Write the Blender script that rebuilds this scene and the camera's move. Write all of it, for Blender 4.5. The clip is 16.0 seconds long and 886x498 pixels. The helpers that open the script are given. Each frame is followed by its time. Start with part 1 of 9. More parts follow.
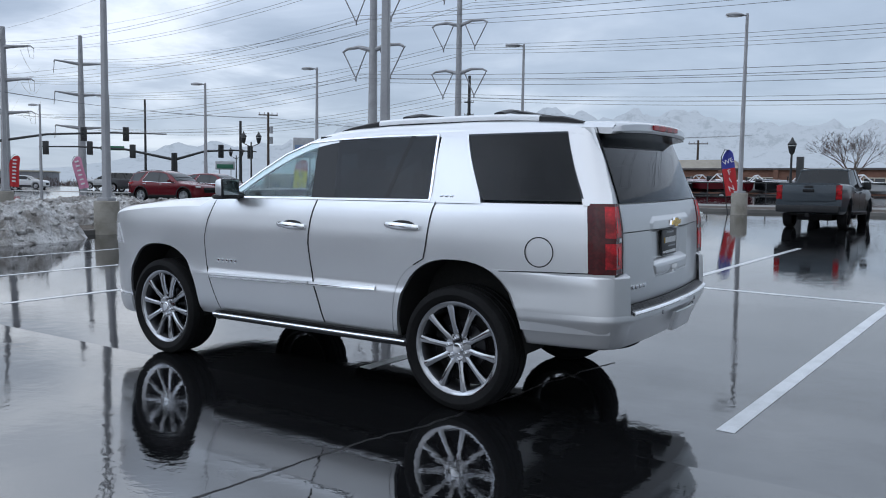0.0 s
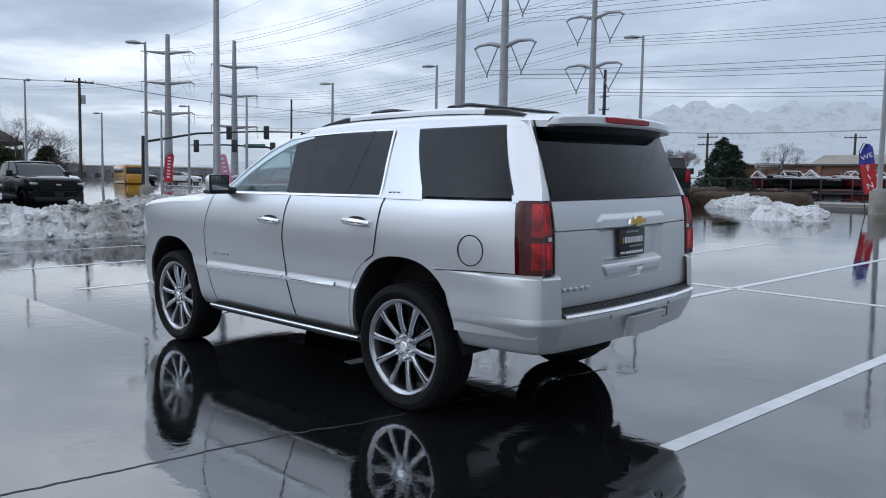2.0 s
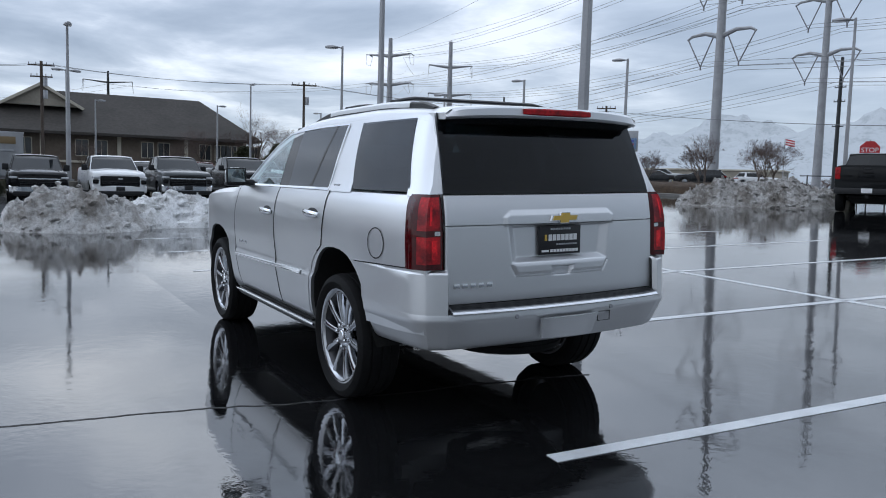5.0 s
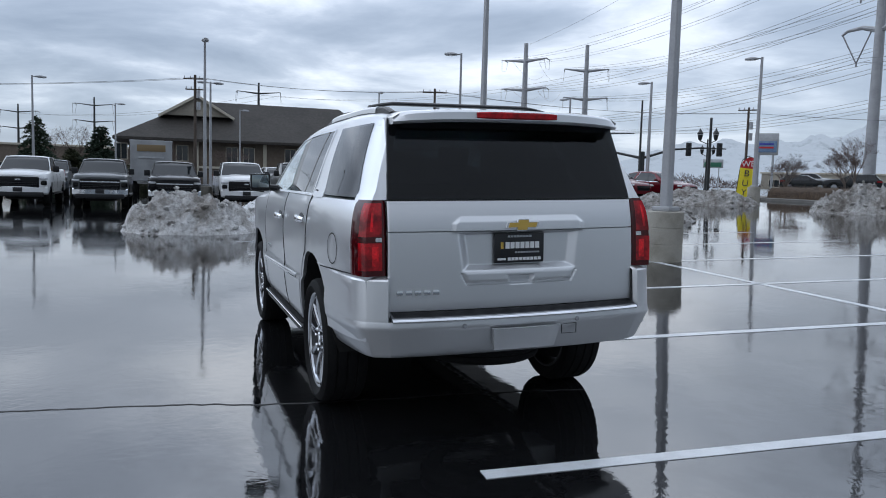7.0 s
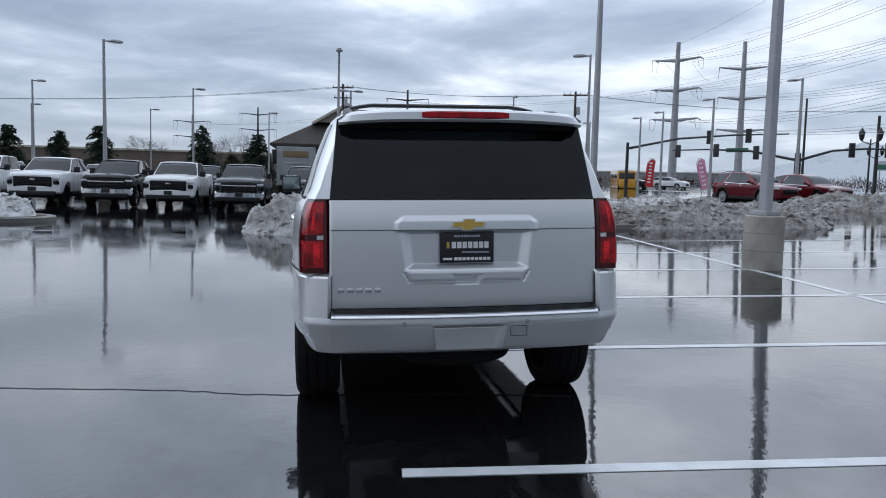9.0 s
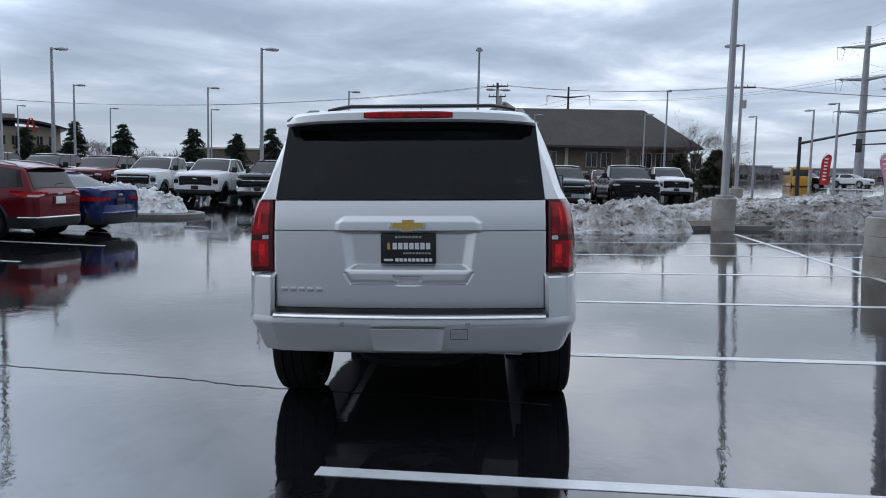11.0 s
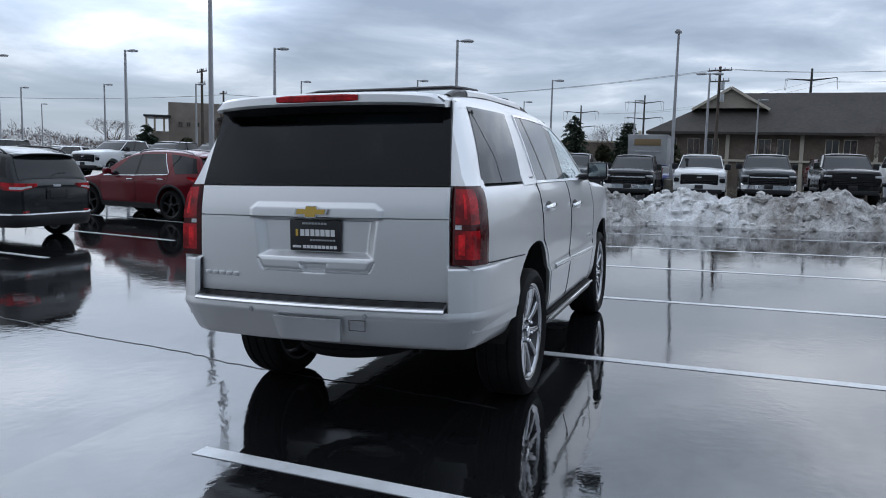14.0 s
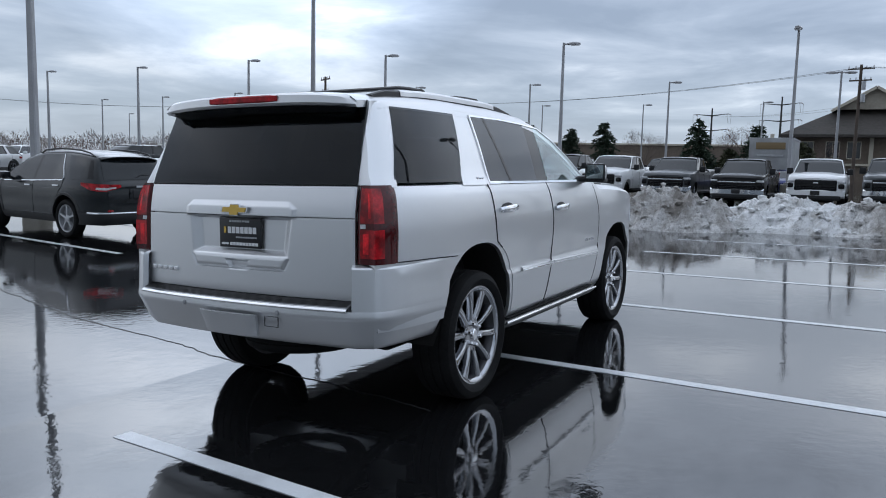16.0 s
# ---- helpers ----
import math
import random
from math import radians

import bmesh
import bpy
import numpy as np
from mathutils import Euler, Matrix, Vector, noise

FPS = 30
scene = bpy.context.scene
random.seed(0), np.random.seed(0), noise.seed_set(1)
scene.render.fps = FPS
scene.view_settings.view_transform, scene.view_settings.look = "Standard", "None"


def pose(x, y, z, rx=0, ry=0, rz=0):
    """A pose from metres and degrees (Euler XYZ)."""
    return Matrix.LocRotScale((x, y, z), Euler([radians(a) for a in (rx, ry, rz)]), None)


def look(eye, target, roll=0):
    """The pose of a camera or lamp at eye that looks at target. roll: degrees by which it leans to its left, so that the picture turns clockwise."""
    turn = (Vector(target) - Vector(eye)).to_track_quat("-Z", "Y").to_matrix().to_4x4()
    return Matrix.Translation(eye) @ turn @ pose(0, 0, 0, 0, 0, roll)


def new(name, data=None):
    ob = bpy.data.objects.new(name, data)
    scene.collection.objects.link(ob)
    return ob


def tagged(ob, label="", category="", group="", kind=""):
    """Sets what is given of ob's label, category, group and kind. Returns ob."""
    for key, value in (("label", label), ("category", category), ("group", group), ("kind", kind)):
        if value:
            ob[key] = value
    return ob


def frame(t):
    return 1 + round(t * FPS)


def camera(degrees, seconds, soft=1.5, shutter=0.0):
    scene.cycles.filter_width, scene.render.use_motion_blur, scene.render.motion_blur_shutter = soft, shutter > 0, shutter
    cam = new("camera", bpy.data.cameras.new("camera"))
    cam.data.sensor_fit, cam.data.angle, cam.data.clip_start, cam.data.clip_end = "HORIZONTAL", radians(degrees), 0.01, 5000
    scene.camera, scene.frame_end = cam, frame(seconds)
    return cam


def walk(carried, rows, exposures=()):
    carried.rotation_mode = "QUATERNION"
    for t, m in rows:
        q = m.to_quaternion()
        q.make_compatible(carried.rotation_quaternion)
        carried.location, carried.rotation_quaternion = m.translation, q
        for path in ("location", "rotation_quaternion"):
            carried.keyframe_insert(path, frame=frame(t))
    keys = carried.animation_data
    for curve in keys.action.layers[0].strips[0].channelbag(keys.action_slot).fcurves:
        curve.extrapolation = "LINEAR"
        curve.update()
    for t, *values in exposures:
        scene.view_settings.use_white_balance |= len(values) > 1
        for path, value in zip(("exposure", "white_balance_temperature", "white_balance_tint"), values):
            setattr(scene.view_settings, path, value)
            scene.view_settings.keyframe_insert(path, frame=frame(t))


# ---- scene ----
cam = camera(59.87, 16.0, soft=1.0)
# seconds, x, y, z, yaw, pitch, roll
ROWS = [
    (0.0, 0.000, 0.000, 1.383, 33.43, -4.20, -0.88),
    (0.5, 0.218, 0.212, 1.394, 36.03, -4.29, -0.97),
    (1.0, 0.463, 0.394, 1.387, 38.61, -4.40, -1.07),
    (1.5, 0.690, 0.591, 1.391, 41.18, -4.48, -1.10),
    (2.0, 0.883, 0.831, 1.400, 43.74, -4.64, -1.09),
    (2.5, 1.119, 1.061, 1.398, 46.30, -4.79, -1.09),
    (3.0, 1.332, 1.282, 1.408, 48.90, -4.95, -1.18),
    (3.5, 1.474, 1.526, 1.413, 51.65, -5.11, -1.36),
    (4.0, 1.654, 1.753, 1.417, 54.49, -5.25, -1.46),
    (6.5, 2.292, 2.910, 1.429, 67.27, -5.08, -1.68),
    (7.0, 2.357, 3.170, 1.450, 69.95, -5.13, -1.60),
    (7.5, 2.465, 3.446, 1.452, 72.64, -5.14, -1.59),
    (8.0, 2.568, 3.704, 1.450, 75.33, -5.10, -1.53),
    (10.5, 2.677, 5.162, 1.482, 90.03, -5.38, -1.40),
    (11.0, 2.668, 5.474, 1.495, 93.11, -5.53, -1.27),
    (11.5, 2.624, 5.762, 1.489, 96.12, -5.74, -1.16),
    (12.0, 2.564, 6.034, 1.504, 98.97, -5.98, -1.09),
    (12.5, 2.515, 6.334, 1.507, 101.70, -6.20, -1.01),
    (13.0, 2.424, 6.593, 1.498, 104.36, -6.43, -1.02),
    (13.5, 2.273, 6.835, 1.514, 107.07, -6.54, -1.14),
    (14.0, 2.131, 7.101, 1.508, 109.65, -6.64, -1.33),
    (14.5, 2.011, 7.345, 1.497, 112.14, -6.62, -1.46),
    (15.0, 1.860, 7.597, 1.512, 114.56, -6.56, -1.48),
    (15.5, 1.758, 7.867, 1.507, 116.85, -6.55, -1.45),
    (16.0, 1.655, 8.115, 1.506, 118.94, -6.50, -1.35),
]
walk(cam, [(t, pose(x, y, z, 90 + pitch, roll, yaw)) for t, x, y, z, yaw, pitch, roll in ROWS])

# ---- world and light: an overcast winter day, cloud deck with brighter breaks ----
world = bpy.data.worlds.new("overcast_sky")
scene.world = world
world.use_nodes = True
wn, wl = world.node_tree.nodes, world.node_tree.links
wn.clear()
w_out = wn.new("ShaderNodeOutputWorld")
w_bg = wn.new("ShaderNodeBackground")
w_bg2 = wn.new("ShaderNodeBackground")
w_add = wn.new("ShaderNodeAddShader")
w_sky = wn.new("ShaderNodeTexSky")
w_sky.sky_type = "NISHITA"
w_sky.sun_disc = False
w_sky.sun_elevation = radians(74)
w_sky.sun_rotation = radians(205)
w_bg2.inputs["Strength"].default_value = 0.02
wl.new(w_sky.outputs[0], w_bg2.inputs["Color"])
w_co = wn.new("ShaderNodeTexCoord")
w_sep = wn.new("ShaderNodeSeparateXYZ")
wl.new(w_co.outputs["Generated"], w_sep.inputs[0])


def wmath(op, a, b=None, clamp=False):
    n = wn.new("ShaderNodeMath")
    n.operation, n.use_clamp = op, clamp
    for i, v in enumerate((a, b)):
        if v is None:
            continue
        if isinstance(v, (int, float)):
            n.inputs[i].default_value = v
        else:
            wl.new(v, n.inputs[i])
    return n.outputs[0]


def wramp(v, stops):
    n = wn.new("ShaderNodeValToRGB")
    e = n.color_ramp.elements
    while len(e) < len(stops):
        e.new(0.5)
    for k, (p, c) in zip(e, stops):
        k.position, k.color = p, (*c, 1)
    wl.new(v, n.inputs[0])
    return n.outputs[0]


def wmix(f, a, b):
    n = wn.new("ShaderNodeMix")
    n.data_type = "RGBA"
    for i, v in ((0, f), (6, a), (7, b)):
        if isinstance(v, (int, float)):
            n.inputs[i].default_value = v
        elif isinstance(v, tuple):
            n.inputs[i].default_value = (*v, 1)
        else:
            wl.new(v, n.inputs[i])
    return n.outputs[2]


# the cloud deck is a flat sheet overhead, so its shapes flatten towards the horizon
w_up = wmath("MAXIMUM", w_sep.outputs[2], 0.0)
w_den = wmath("ADD", w_up, 0.09)
w_cx = wmath("DIVIDE", w_sep.outputs[0], w_den)
w_cy = wmath("DIVIDE", w_sep.outputs[1], w_den)
w_vec = wn.new("ShaderNodeCombineXYZ")
wl.new(w_cx, w_vec.inputs[0])
wl.new(w_cy, w_vec.inputs[1])
w_n1 = wn.new("ShaderNodeTexNoise")
w_n1.inputs["Scale"].default_value = 0.8
w_n1.inputs["Detail"].default_value = 7
w_n1.inputs["Roughness"].default_value = 0.56
w_n1.inputs["Distortion"].default_value = 0.35
wl.new(w_vec.outputs[0], w_n1.inputs["Vector"])
w_n2 = wn.new("ShaderNodeTexNoise")
w_n2.inputs["Scale"].default_value = 0.21
w_n2.inputs["Detail"].default_value = 3
wl.new(w_vec.outputs[0], w_n2.inputs["Vector"])
w_mixn = wmath("ADD", wmath("MULTIPLY", w_n1.outputs[0], 0.62), wmath("MULTIPLY", w_n2.outputs[0], 0.38))
w_broken = wramp(w_mixn, [(0.40, (0.27, 0.32, 0.40)), (0.47, (0.36, 0.415, 0.50)), (0.525, (0.47, 0.525, 0.61)), (0.575, (0.68, 0.73, 0.80)), (0.63, (0.93, 0.96, 1.0))])
w_even = wramp(w_mixn, [(0.38, (0.36, 0.43, 0.525)), (0.50, (0.445, 0.52, 0.62)), (0.60, (0.55, 0.62, 0.715))])
# the deck is broken over the west and even over the mountains
w_west = wmath("MULTIPLY_ADD", w_sep.outputs[0], -1.25, True)
w_west.node.inputs[2].default_value = -0.28
w_south = wmath("SUBTRACT", wmath("MULTIPLY", w_sep.outputs[1], -1.2), 0.35, True)
w_cloud = wmix(wmath("MAXIMUM", w_west, w_south), w_even, w_broken)
w_low = wmath("SUBTRACT", 1.0, wmath("MULTIPLY", w_up, 9.0, True), True)
w_hor = wmix(wmath("MULTIPLY", w_low, 0.75), w_cloud, (0.46, 0.54, 0.64))
w_tint = wmix(1.0, w_hor, (0.972, 1.0, 1.052))
w_tint.node.blend_type = "MULTIPLY"
wl.new(w_tint, w_bg.inputs["Color"])
# the deck is thinner, and so brighter, overhead
w_thin = wmath("MULTIPLY_ADD", wmath("SUBTRACT", wmath("MINIMUM", w_up, 0.42), 0.20, True), 2.7)
w_thin.node.inputs[2].default_value = 1.0
# brighter towards the south-west, where the veiled sun stands, and heavier in the east and south
w_side = wmath("ADD", wmath("MULTIPLY", w_sep.outputs[0], -0.20), wmath("MULTIPLY", w_sep.outputs[1], -0.08))
w_gain = wmath("ADD", 1.0, wmath("MULTIPLY", w_side, wmath("MULTIPLY", w_up, 4.0, True)))
w_east = wmath("MULTIPLY", wmath("SUBTRACT", 1.0, wmath("MULTIPLY", w_sep.outputs[0], 0.54, True)), wmath("SUBTRACT", 1.0, wmath("MULTIPLY", w_sep.outputs[1], -0.22, True)))
w_disc = wmath("ADD", wmath("ADD", wmath("MULTIPLY", w_sep.outputs[0], -0.67), wmath("MULTIPLY", w_sep.outputs[1], -0.60)), wmath("MULTIPLY", w_sep.outputs[2], 0.44))
w_glow = wmath("MULTIPLY", wmath("SUBTRACT", w_disc, 0.93, True), 26.0)
w_sun = wmath("ADD", wmath("MULTIPLY", w_sep.outputs[0], 0.25), wmath("MULTIPLY", w_sep.outputs[1], -0.97))
w_veil = wmath("MULTIPLY", wmath("SUBTRACT", w_sun, 0.62, True), 0.7)
wl.new(wmath("ADD", wmath("ADD", wmath("MULTIPLY", wmath("MULTIPLY", w_thin, w_east), w_gain), w_veil), w_glow), w_bg.inputs["Strength"])
wl.new(w_bg.outputs[0], w_add.inputs[0])
wl.new(w_bg2.outputs[0], w_add.inputs[1])
wl.new(w_add.outputs[0], w_out.inputs["Surface"])

sun = new("sun", bpy.data.lights.new("sun", "SUN"))
sun.data.energy = 0.65
sun.data.angle = radians(175)
sun.data.color = (1.0, 0.97, 0.93)
sun.matrix_world = look((-5, -2.3, 20), (0, 0, 0))


# ---- materials ----
def material(name, color, rough=0.5, metal=0.0, grain=0.0, grain_scale=40.0, stain=0.0, stain_scale=1.5, stain_color=None,
             bump=0.0, bump_scale=120.0, coat=0.0, ior=1.5, vary=0.0, emit=0.0, rough_vary=0.0, spec=None):
    """A surface with fine grain, broad stains and relief, all in metres of the object's own space."""
    m = bpy.data.materials.new(name)
    m.use_nodes = True
    n, l = m.node_tree.nodes, m.node_tree.links
    b = n["Principled BSDF"]
    b.inputs["Base Color"].default_value = (*color, 1)
    b.inputs["Roughness"].default_value = rough
    b.inputs["Metallic"].default_value = metal
    b.inputs["IOR"].default_value = ior
    if spec is not None:
        b.inputs["Specular IOR Level"].default_value = spec
    if coat:
        b.inputs["Coat Weight"].default_value = coat
        b.inputs["Coat Roughness"].default_value = 0.03
    if emit:
        b.inputs["Emission Color"].default_value = (*color, 1)
        b.inputs["Emission Strength"].default_value = emit
    co = n.new("ShaderNodeTexCoord")

    def noise_at(scale, detail=4):
        t = n.new("ShaderNodeTexNoise")
        t.inputs["Scale"].default_value = scale
        t.inputs["Detail"].default_value = detail
        l.new(co.outputs["Object"], t.inputs["Vector"])
        return t.outputs[0]

    def mix(f, a, c, mode="MIX"):
        x = n.new("ShaderNodeMix")
        x.data_type, x.blend_type = "RGBA", mode
        for i, v in ((0, f), (6, a), (7, c)):
            if isinstance(v, (int, float)):
                x.inputs[i].default_value = v
            elif isinstance(v, tuple):
                x.inputs[i].default_value = (*v, 1)
            else:
                l.new(v, x.inputs[i])
        return x.outputs[2]

    def ramp(v, lo, hi, c0=(0, 0, 0), c1=(1, 1, 1)):
        r = n.new("ShaderNodeValToRGB")
        r.color_ramp.elements[0].position, r.color_ramp.elements[1].position = lo, hi
        r.color_ramp.elements[0].color, r.color_ramp.elements[1].color = (*c0, 1), (*c1, 1)
        l.new(v, r.inputs[0])
        return r.outputs[0]

    col = color
    if stain:
        sc = stain_color or tuple(c * 0.5 for c in color)
        f = n.new("ShaderNodeMath")
        f.operation = "MULTIPLY"
        l.new(ramp(noise_at(stain_scale, 6), 0.42, 0.62), f.inputs[0])
        f.inputs[1].default_value = stain
        col = mix(f.outputs[0], col, sc)
    if grain:
        g = ramp(noise_at(grain_scale), 0.3, 0.7, tuple([1 - grain] * 3), tuple([1 + grain] * 3))
        col = mix(1.0, col, g, "MULTIPLY")
    if vary:
        oi = n.new("ShaderNodeObjectInfo")
        col = mix(1.0, col, ramp(oi.outputs["Random"], 0, 1, tuple([1 - vary] * 3), tuple([1 + vary] * 3)), "MULTIPLY")
    if not isinstance(col, tuple):
        l.new(col, b.inputs["Base Color"])
    if rough_vary:
        r = n.new("ShaderNodeMapRange")
        l.new(noise_at(stain_scale * 2.3, 5), r.inputs[0])
        r.inputs[1].default_value, r.inputs[2].default_value = 0.35, 0.65
        r.inputs[3].default_value, r.inputs[4].default_value = max(0.02, rough - rough_vary), min(1, rough + rough_vary)
        l.new(r.outputs[0], b.inputs["Roughness"])
    if bump:
        bp = n.new("ShaderNodeBump")
        bp.inputs["Strength"].default_value = 1.0
        bp.inputs["Distance"].default_value = bump
        l.new(noise_at(bump_scale, 5), bp.inputs["Height"])
        l.new(bp.outputs[0], b.inputs["Normal"])
    return m


def car_paint(name, color, metal=0.35, rough=0.32, coat=1.0, spec=0.5):
    return material(name, color, rough=rough, metal=metal, coat=coat, spec=spec, grain=0.04, grain_scale=900, stain=0.05, stain_scale=1.1, stain_color=tuple(c * 0.85 for c in color), rough_vary=0.02)


def window_glass(name, tint, rough=0.0, ior=1.36):
    """A thin tinted pane: what passes is tinted, and the face mirrors by Fresnel."""
    m = bpy.data.materials.new(name)
    m.use_nodes = True
    n, l = m.node_tree.nodes, m.node_tree.links
    n.remove(n["Principled BSDF"])
    tr, gl, mx, fr = n.new("ShaderNodeBsdfTransparent"), n.new("ShaderNodeBsdfGlossy"), n.new("ShaderNodeMixShader"), n.new("ShaderNodeLayerWeight")
    tr.inputs[0].default_value = (*tint, 1)
    gl.inputs["Color"].default_value = (0.95, 0.97, 1, 1)
    gl.inputs["Roughness"].default_value = rough
    # reflectance of one face: r0 head on, rising to a full mirror at grazing
    r0 = ((ior - 1) / (ior + 1)) ** 2
    pw, ma = n.new("ShaderNodeMath"), n.new("ShaderNodeMath")
    pw.operation, ma.operation = "POWER", "MULTIPLY_ADD"
    l.new(fr.outputs["Facing"], pw.inputs[0])
    pw.inputs[1].default_value = 4.5
    l.new(pw.outputs[0], ma.inputs[0])
    ma.inputs[1].default_value, ma.inputs[2].default_value = 0.9 - r0, r0
    co, no, bp = n.new("ShaderNodeTexCoord"), n.new("ShaderNodeTexNoise"), n.new("ShaderNodeBump")
    no.inputs["Scale"].default_value = 3.0
    bp.inputs["Distance"].default_value = 0.0012
    l.new(co.outputs["Object"], no.inputs["Vector"])
    l.new(no.outputs[0], bp.inputs["Height"])
    l.new(bp.outputs[0], gl.inputs["Normal"])
    l.new(ma.outputs[0], mx.inputs[0])
    l.new(tr.outputs[0], mx.inputs[1])
    l.new(gl.outputs[0], mx.inputs[2])
    l.new(mx.outputs[0], n["Material Output"].inputs["Surface"])
    return m


def wet_asphalt():
    """Dark asphalt under a film of rain water: smooth where the film stands, stone grain where it thins."""
    m = bpy.data.materials.new("wet_asphalt")
    m.use_nodes = True
    n, l = m.node_tree.nodes, m.node_tree.links
    b = n["Principled BSDF"]
    co = n.new("ShaderNodeTexCoord")

    def tex(scale, detail=4, rough=0.5, stretch=None):
        t = n.new("ShaderNodeTexNoise")
        t.inputs["Scale"].default_value, t.inputs["Detail"].default_value, t.inputs["Roughness"].default_value = scale, detail, rough
        if stretch:
            mp = n.new("ShaderNodeMapping")
            mp.inputs["Scale"].default_value = stretch
            l.new(co.outputs["Object"], mp.inputs[0])
            l.new(mp.outputs[0], t.inputs["Vector"])
        else:
            l.new(co.outputs["Object"], t.inputs["Vector"])
        return t.outputs[0]

    def rng(v, a, c, d, e):
        r = n.new("ShaderNodeMapRange")
        l.new(v, r.inputs[0])
        for i, x in enumerate((a, c, d, e)):
            r.inputs[i + 1].default_value = x
        return r.outputs[0]

    film = rng(tex(0.30, 9, 0.70, (1.0, 1.5, 1.0)), 0.40, 0.49, 0.0, 1.0)
    c = n.new("ShaderNodeMix")
    c.data_type = "RGBA"
    l.new(tex(0.5, 6, 0.62), c.inputs[0])
    c.inputs[6].default_value, c.inputs[7].default_value = (0.0035, 0.0037, 0.0041, 1), (0.0105, 0.0108, 0.0118, 1)
    g = n.new("ShaderNodeMix")
    g.data_type, g.blend_type = "RGBA", "MULTIPLY"
    g.inputs[0].default_value = 1
    l.new(c.outputs[2], g.inputs[6])
    gr = n.new("ShaderNodeValToRGB")
    gr.color_ramp.elements[0].position, gr.color_ramp.elements[1].position = 0.35, 0.68
    gr.color_ramp.elements[0].color, gr.color_ramp.elements[1].color = (0.7, 0.7, 0.7, 1), (1.4, 1.4, 1.4, 1)
    l.new(tex(220, 2), gr.inputs[0])
    l.new(gr.outputs[0], g.inputs[7])
    l.new(g.outputs[2], b.inputs["Base Color"])
    l.new(rng(film, 0, 1, 0.055, 0.006), b.inputs["Roughness"])
    b.inputs["IOR"].default_value = 1.72
    l.new(rng(film, 0, 1, 0.72, 1.0), b.inputs["Specular IOR Level"])
    # ripples of the film, and stones where it is thin
    bp = n.new("ShaderNodeBump")
    bp.inputs["Distance"].default_value = 0.0008
    l.new(tex(7, 4, 0.5), bp.inputs["Height"])
    st = n.new("ShaderNodeMath")
    st.operation = "MULTIPLY"
    l.new(tex(150, 3), st.inputs[0])
    l.new(rng(film, 0, 1, 0.00006, 0.000008), st.inputs[1])
    bp2 = n.new("ShaderNodeBump")
    bp2.inputs["Distance"].default_value = 1.0
    l.new(st.outputs[0], bp2.inputs["Height"])
    l.new(bp.outputs[0], bp2.inputs["Normal"])
    # short ripples that break up the mirror image where the film is thin
    rp = n.new("ShaderNodeMath")
    rp.operation = "MULTIPLY"
    l.new(tex(17, 3, 0.6), rp.inputs[0])
    l.new(rng(tex(0.8, 4, 0.6), 0.42, 0.60, 0.0002, 0.0009), rp.inputs[1])
    bp3 = n.new("ShaderNodeBump")
    bp3.inputs["Distance"].default_value = 1.0
    l.new(rp.outputs[0], bp3.inputs["Height"])
    l.new(bp2.outputs[0], bp3.inputs["Normal"])
    l.new(bp3.outputs[0], b.inputs["Normal"])
    return m


ASPHALT = wet_asphalt()
ROAD_PAINT = material("wet_road_paint", (0.62, 0.64, 0.66), rough=0.22, grain=0.12, grain_scale=160, stain=0.35, stain_scale=5, stain_color=(0.38, 0.39, 0.40), bump=0.0006, bump_scale=180)
CRACK = material("crack_filler", (0.012, 0.012, 0.013), rough=0.5, bump=0.002, bump_scale=60)
CONCRETE = material("weathered_concrete", (0.33, 0.31, 0.27), rough=0.75, grain=0.18, grain_scale=70, stain=0.55, stain_scale=2.4, stain_color=(0.17, 0.155, 0.12), bump=0.004, bump_scale=60)
KERB = material("wet_concrete_kerb", (0.15, 0.145, 0.135), rough=0.45, grain=0.15, grain_scale=60, stain=0.5, stain_scale=1.2, bump=0.003, bump_scale=50)
SOIL = material("wet_planting_soil", (0.075, 0.055, 0.04), rough=0.9, grain=0.3, grain_scale=30, stain=0.5, stain_scale=2, bump=0.03, bump_scale=14)
STEEL = material("galvanised_steel", (0.42, 0.43, 0.45), rough=0.42, metal=0.55, grain=0.08, grain_scale=30, stain=0.4, stain_scale=1.5, rough_vary=0.1)
POLE_GREY = material("grey_painted_steel", (0.36, 0.365, 0.38), rough=0.5, metal=0.1, grain=0.06, grain_scale=30, stain=0.3, stain_scale=1.2)
BLACK_STEEL = material("black_painted_steel", (0.02, 0.022, 0.024), rough=0.45, grain=0.1, stain=0.3)
WEATHERED_STEEL = material("weathering_steel", (0.10, 0.085, 0.08), rough=0.7, grain=0.15, grain_scale=12, stain=0.5)
WOOD_POLE = material("creosoted_wood", (0.085, 0.065, 0.052), rough=0.85, grain=0.25, grain_scale=25, stain=0.5, bump=0.01, bump_scale=30)
INSULATOR = material("grey_porcelain", (0.22, 0.22, 0.24), rough=0.3)
CABLE = material("aluminium_cable", (0.20, 0.205, 0.215), rough=0.6)
SILVER = car_paint("silver_metallic_paint", (0.665, 0.675, 0.69), metal=0.84, rough=0.37, coat=0.6)
RUBBER = material("tyre_rubber", (0.008, 0.008, 0.0085), rough=0.75, spec=0.15, grain=0.2, grain_scale=60, stain=0.35, stain_scale=5, stain_color=(0.018, 0.018, 0.018), bump=0.0015, bump_scale=160)
CHROME = material("bright_chrome", (0.80, 0.81, 0.83), rough=0.07, metal=1.0, stain=0.2, stain_scale=8)
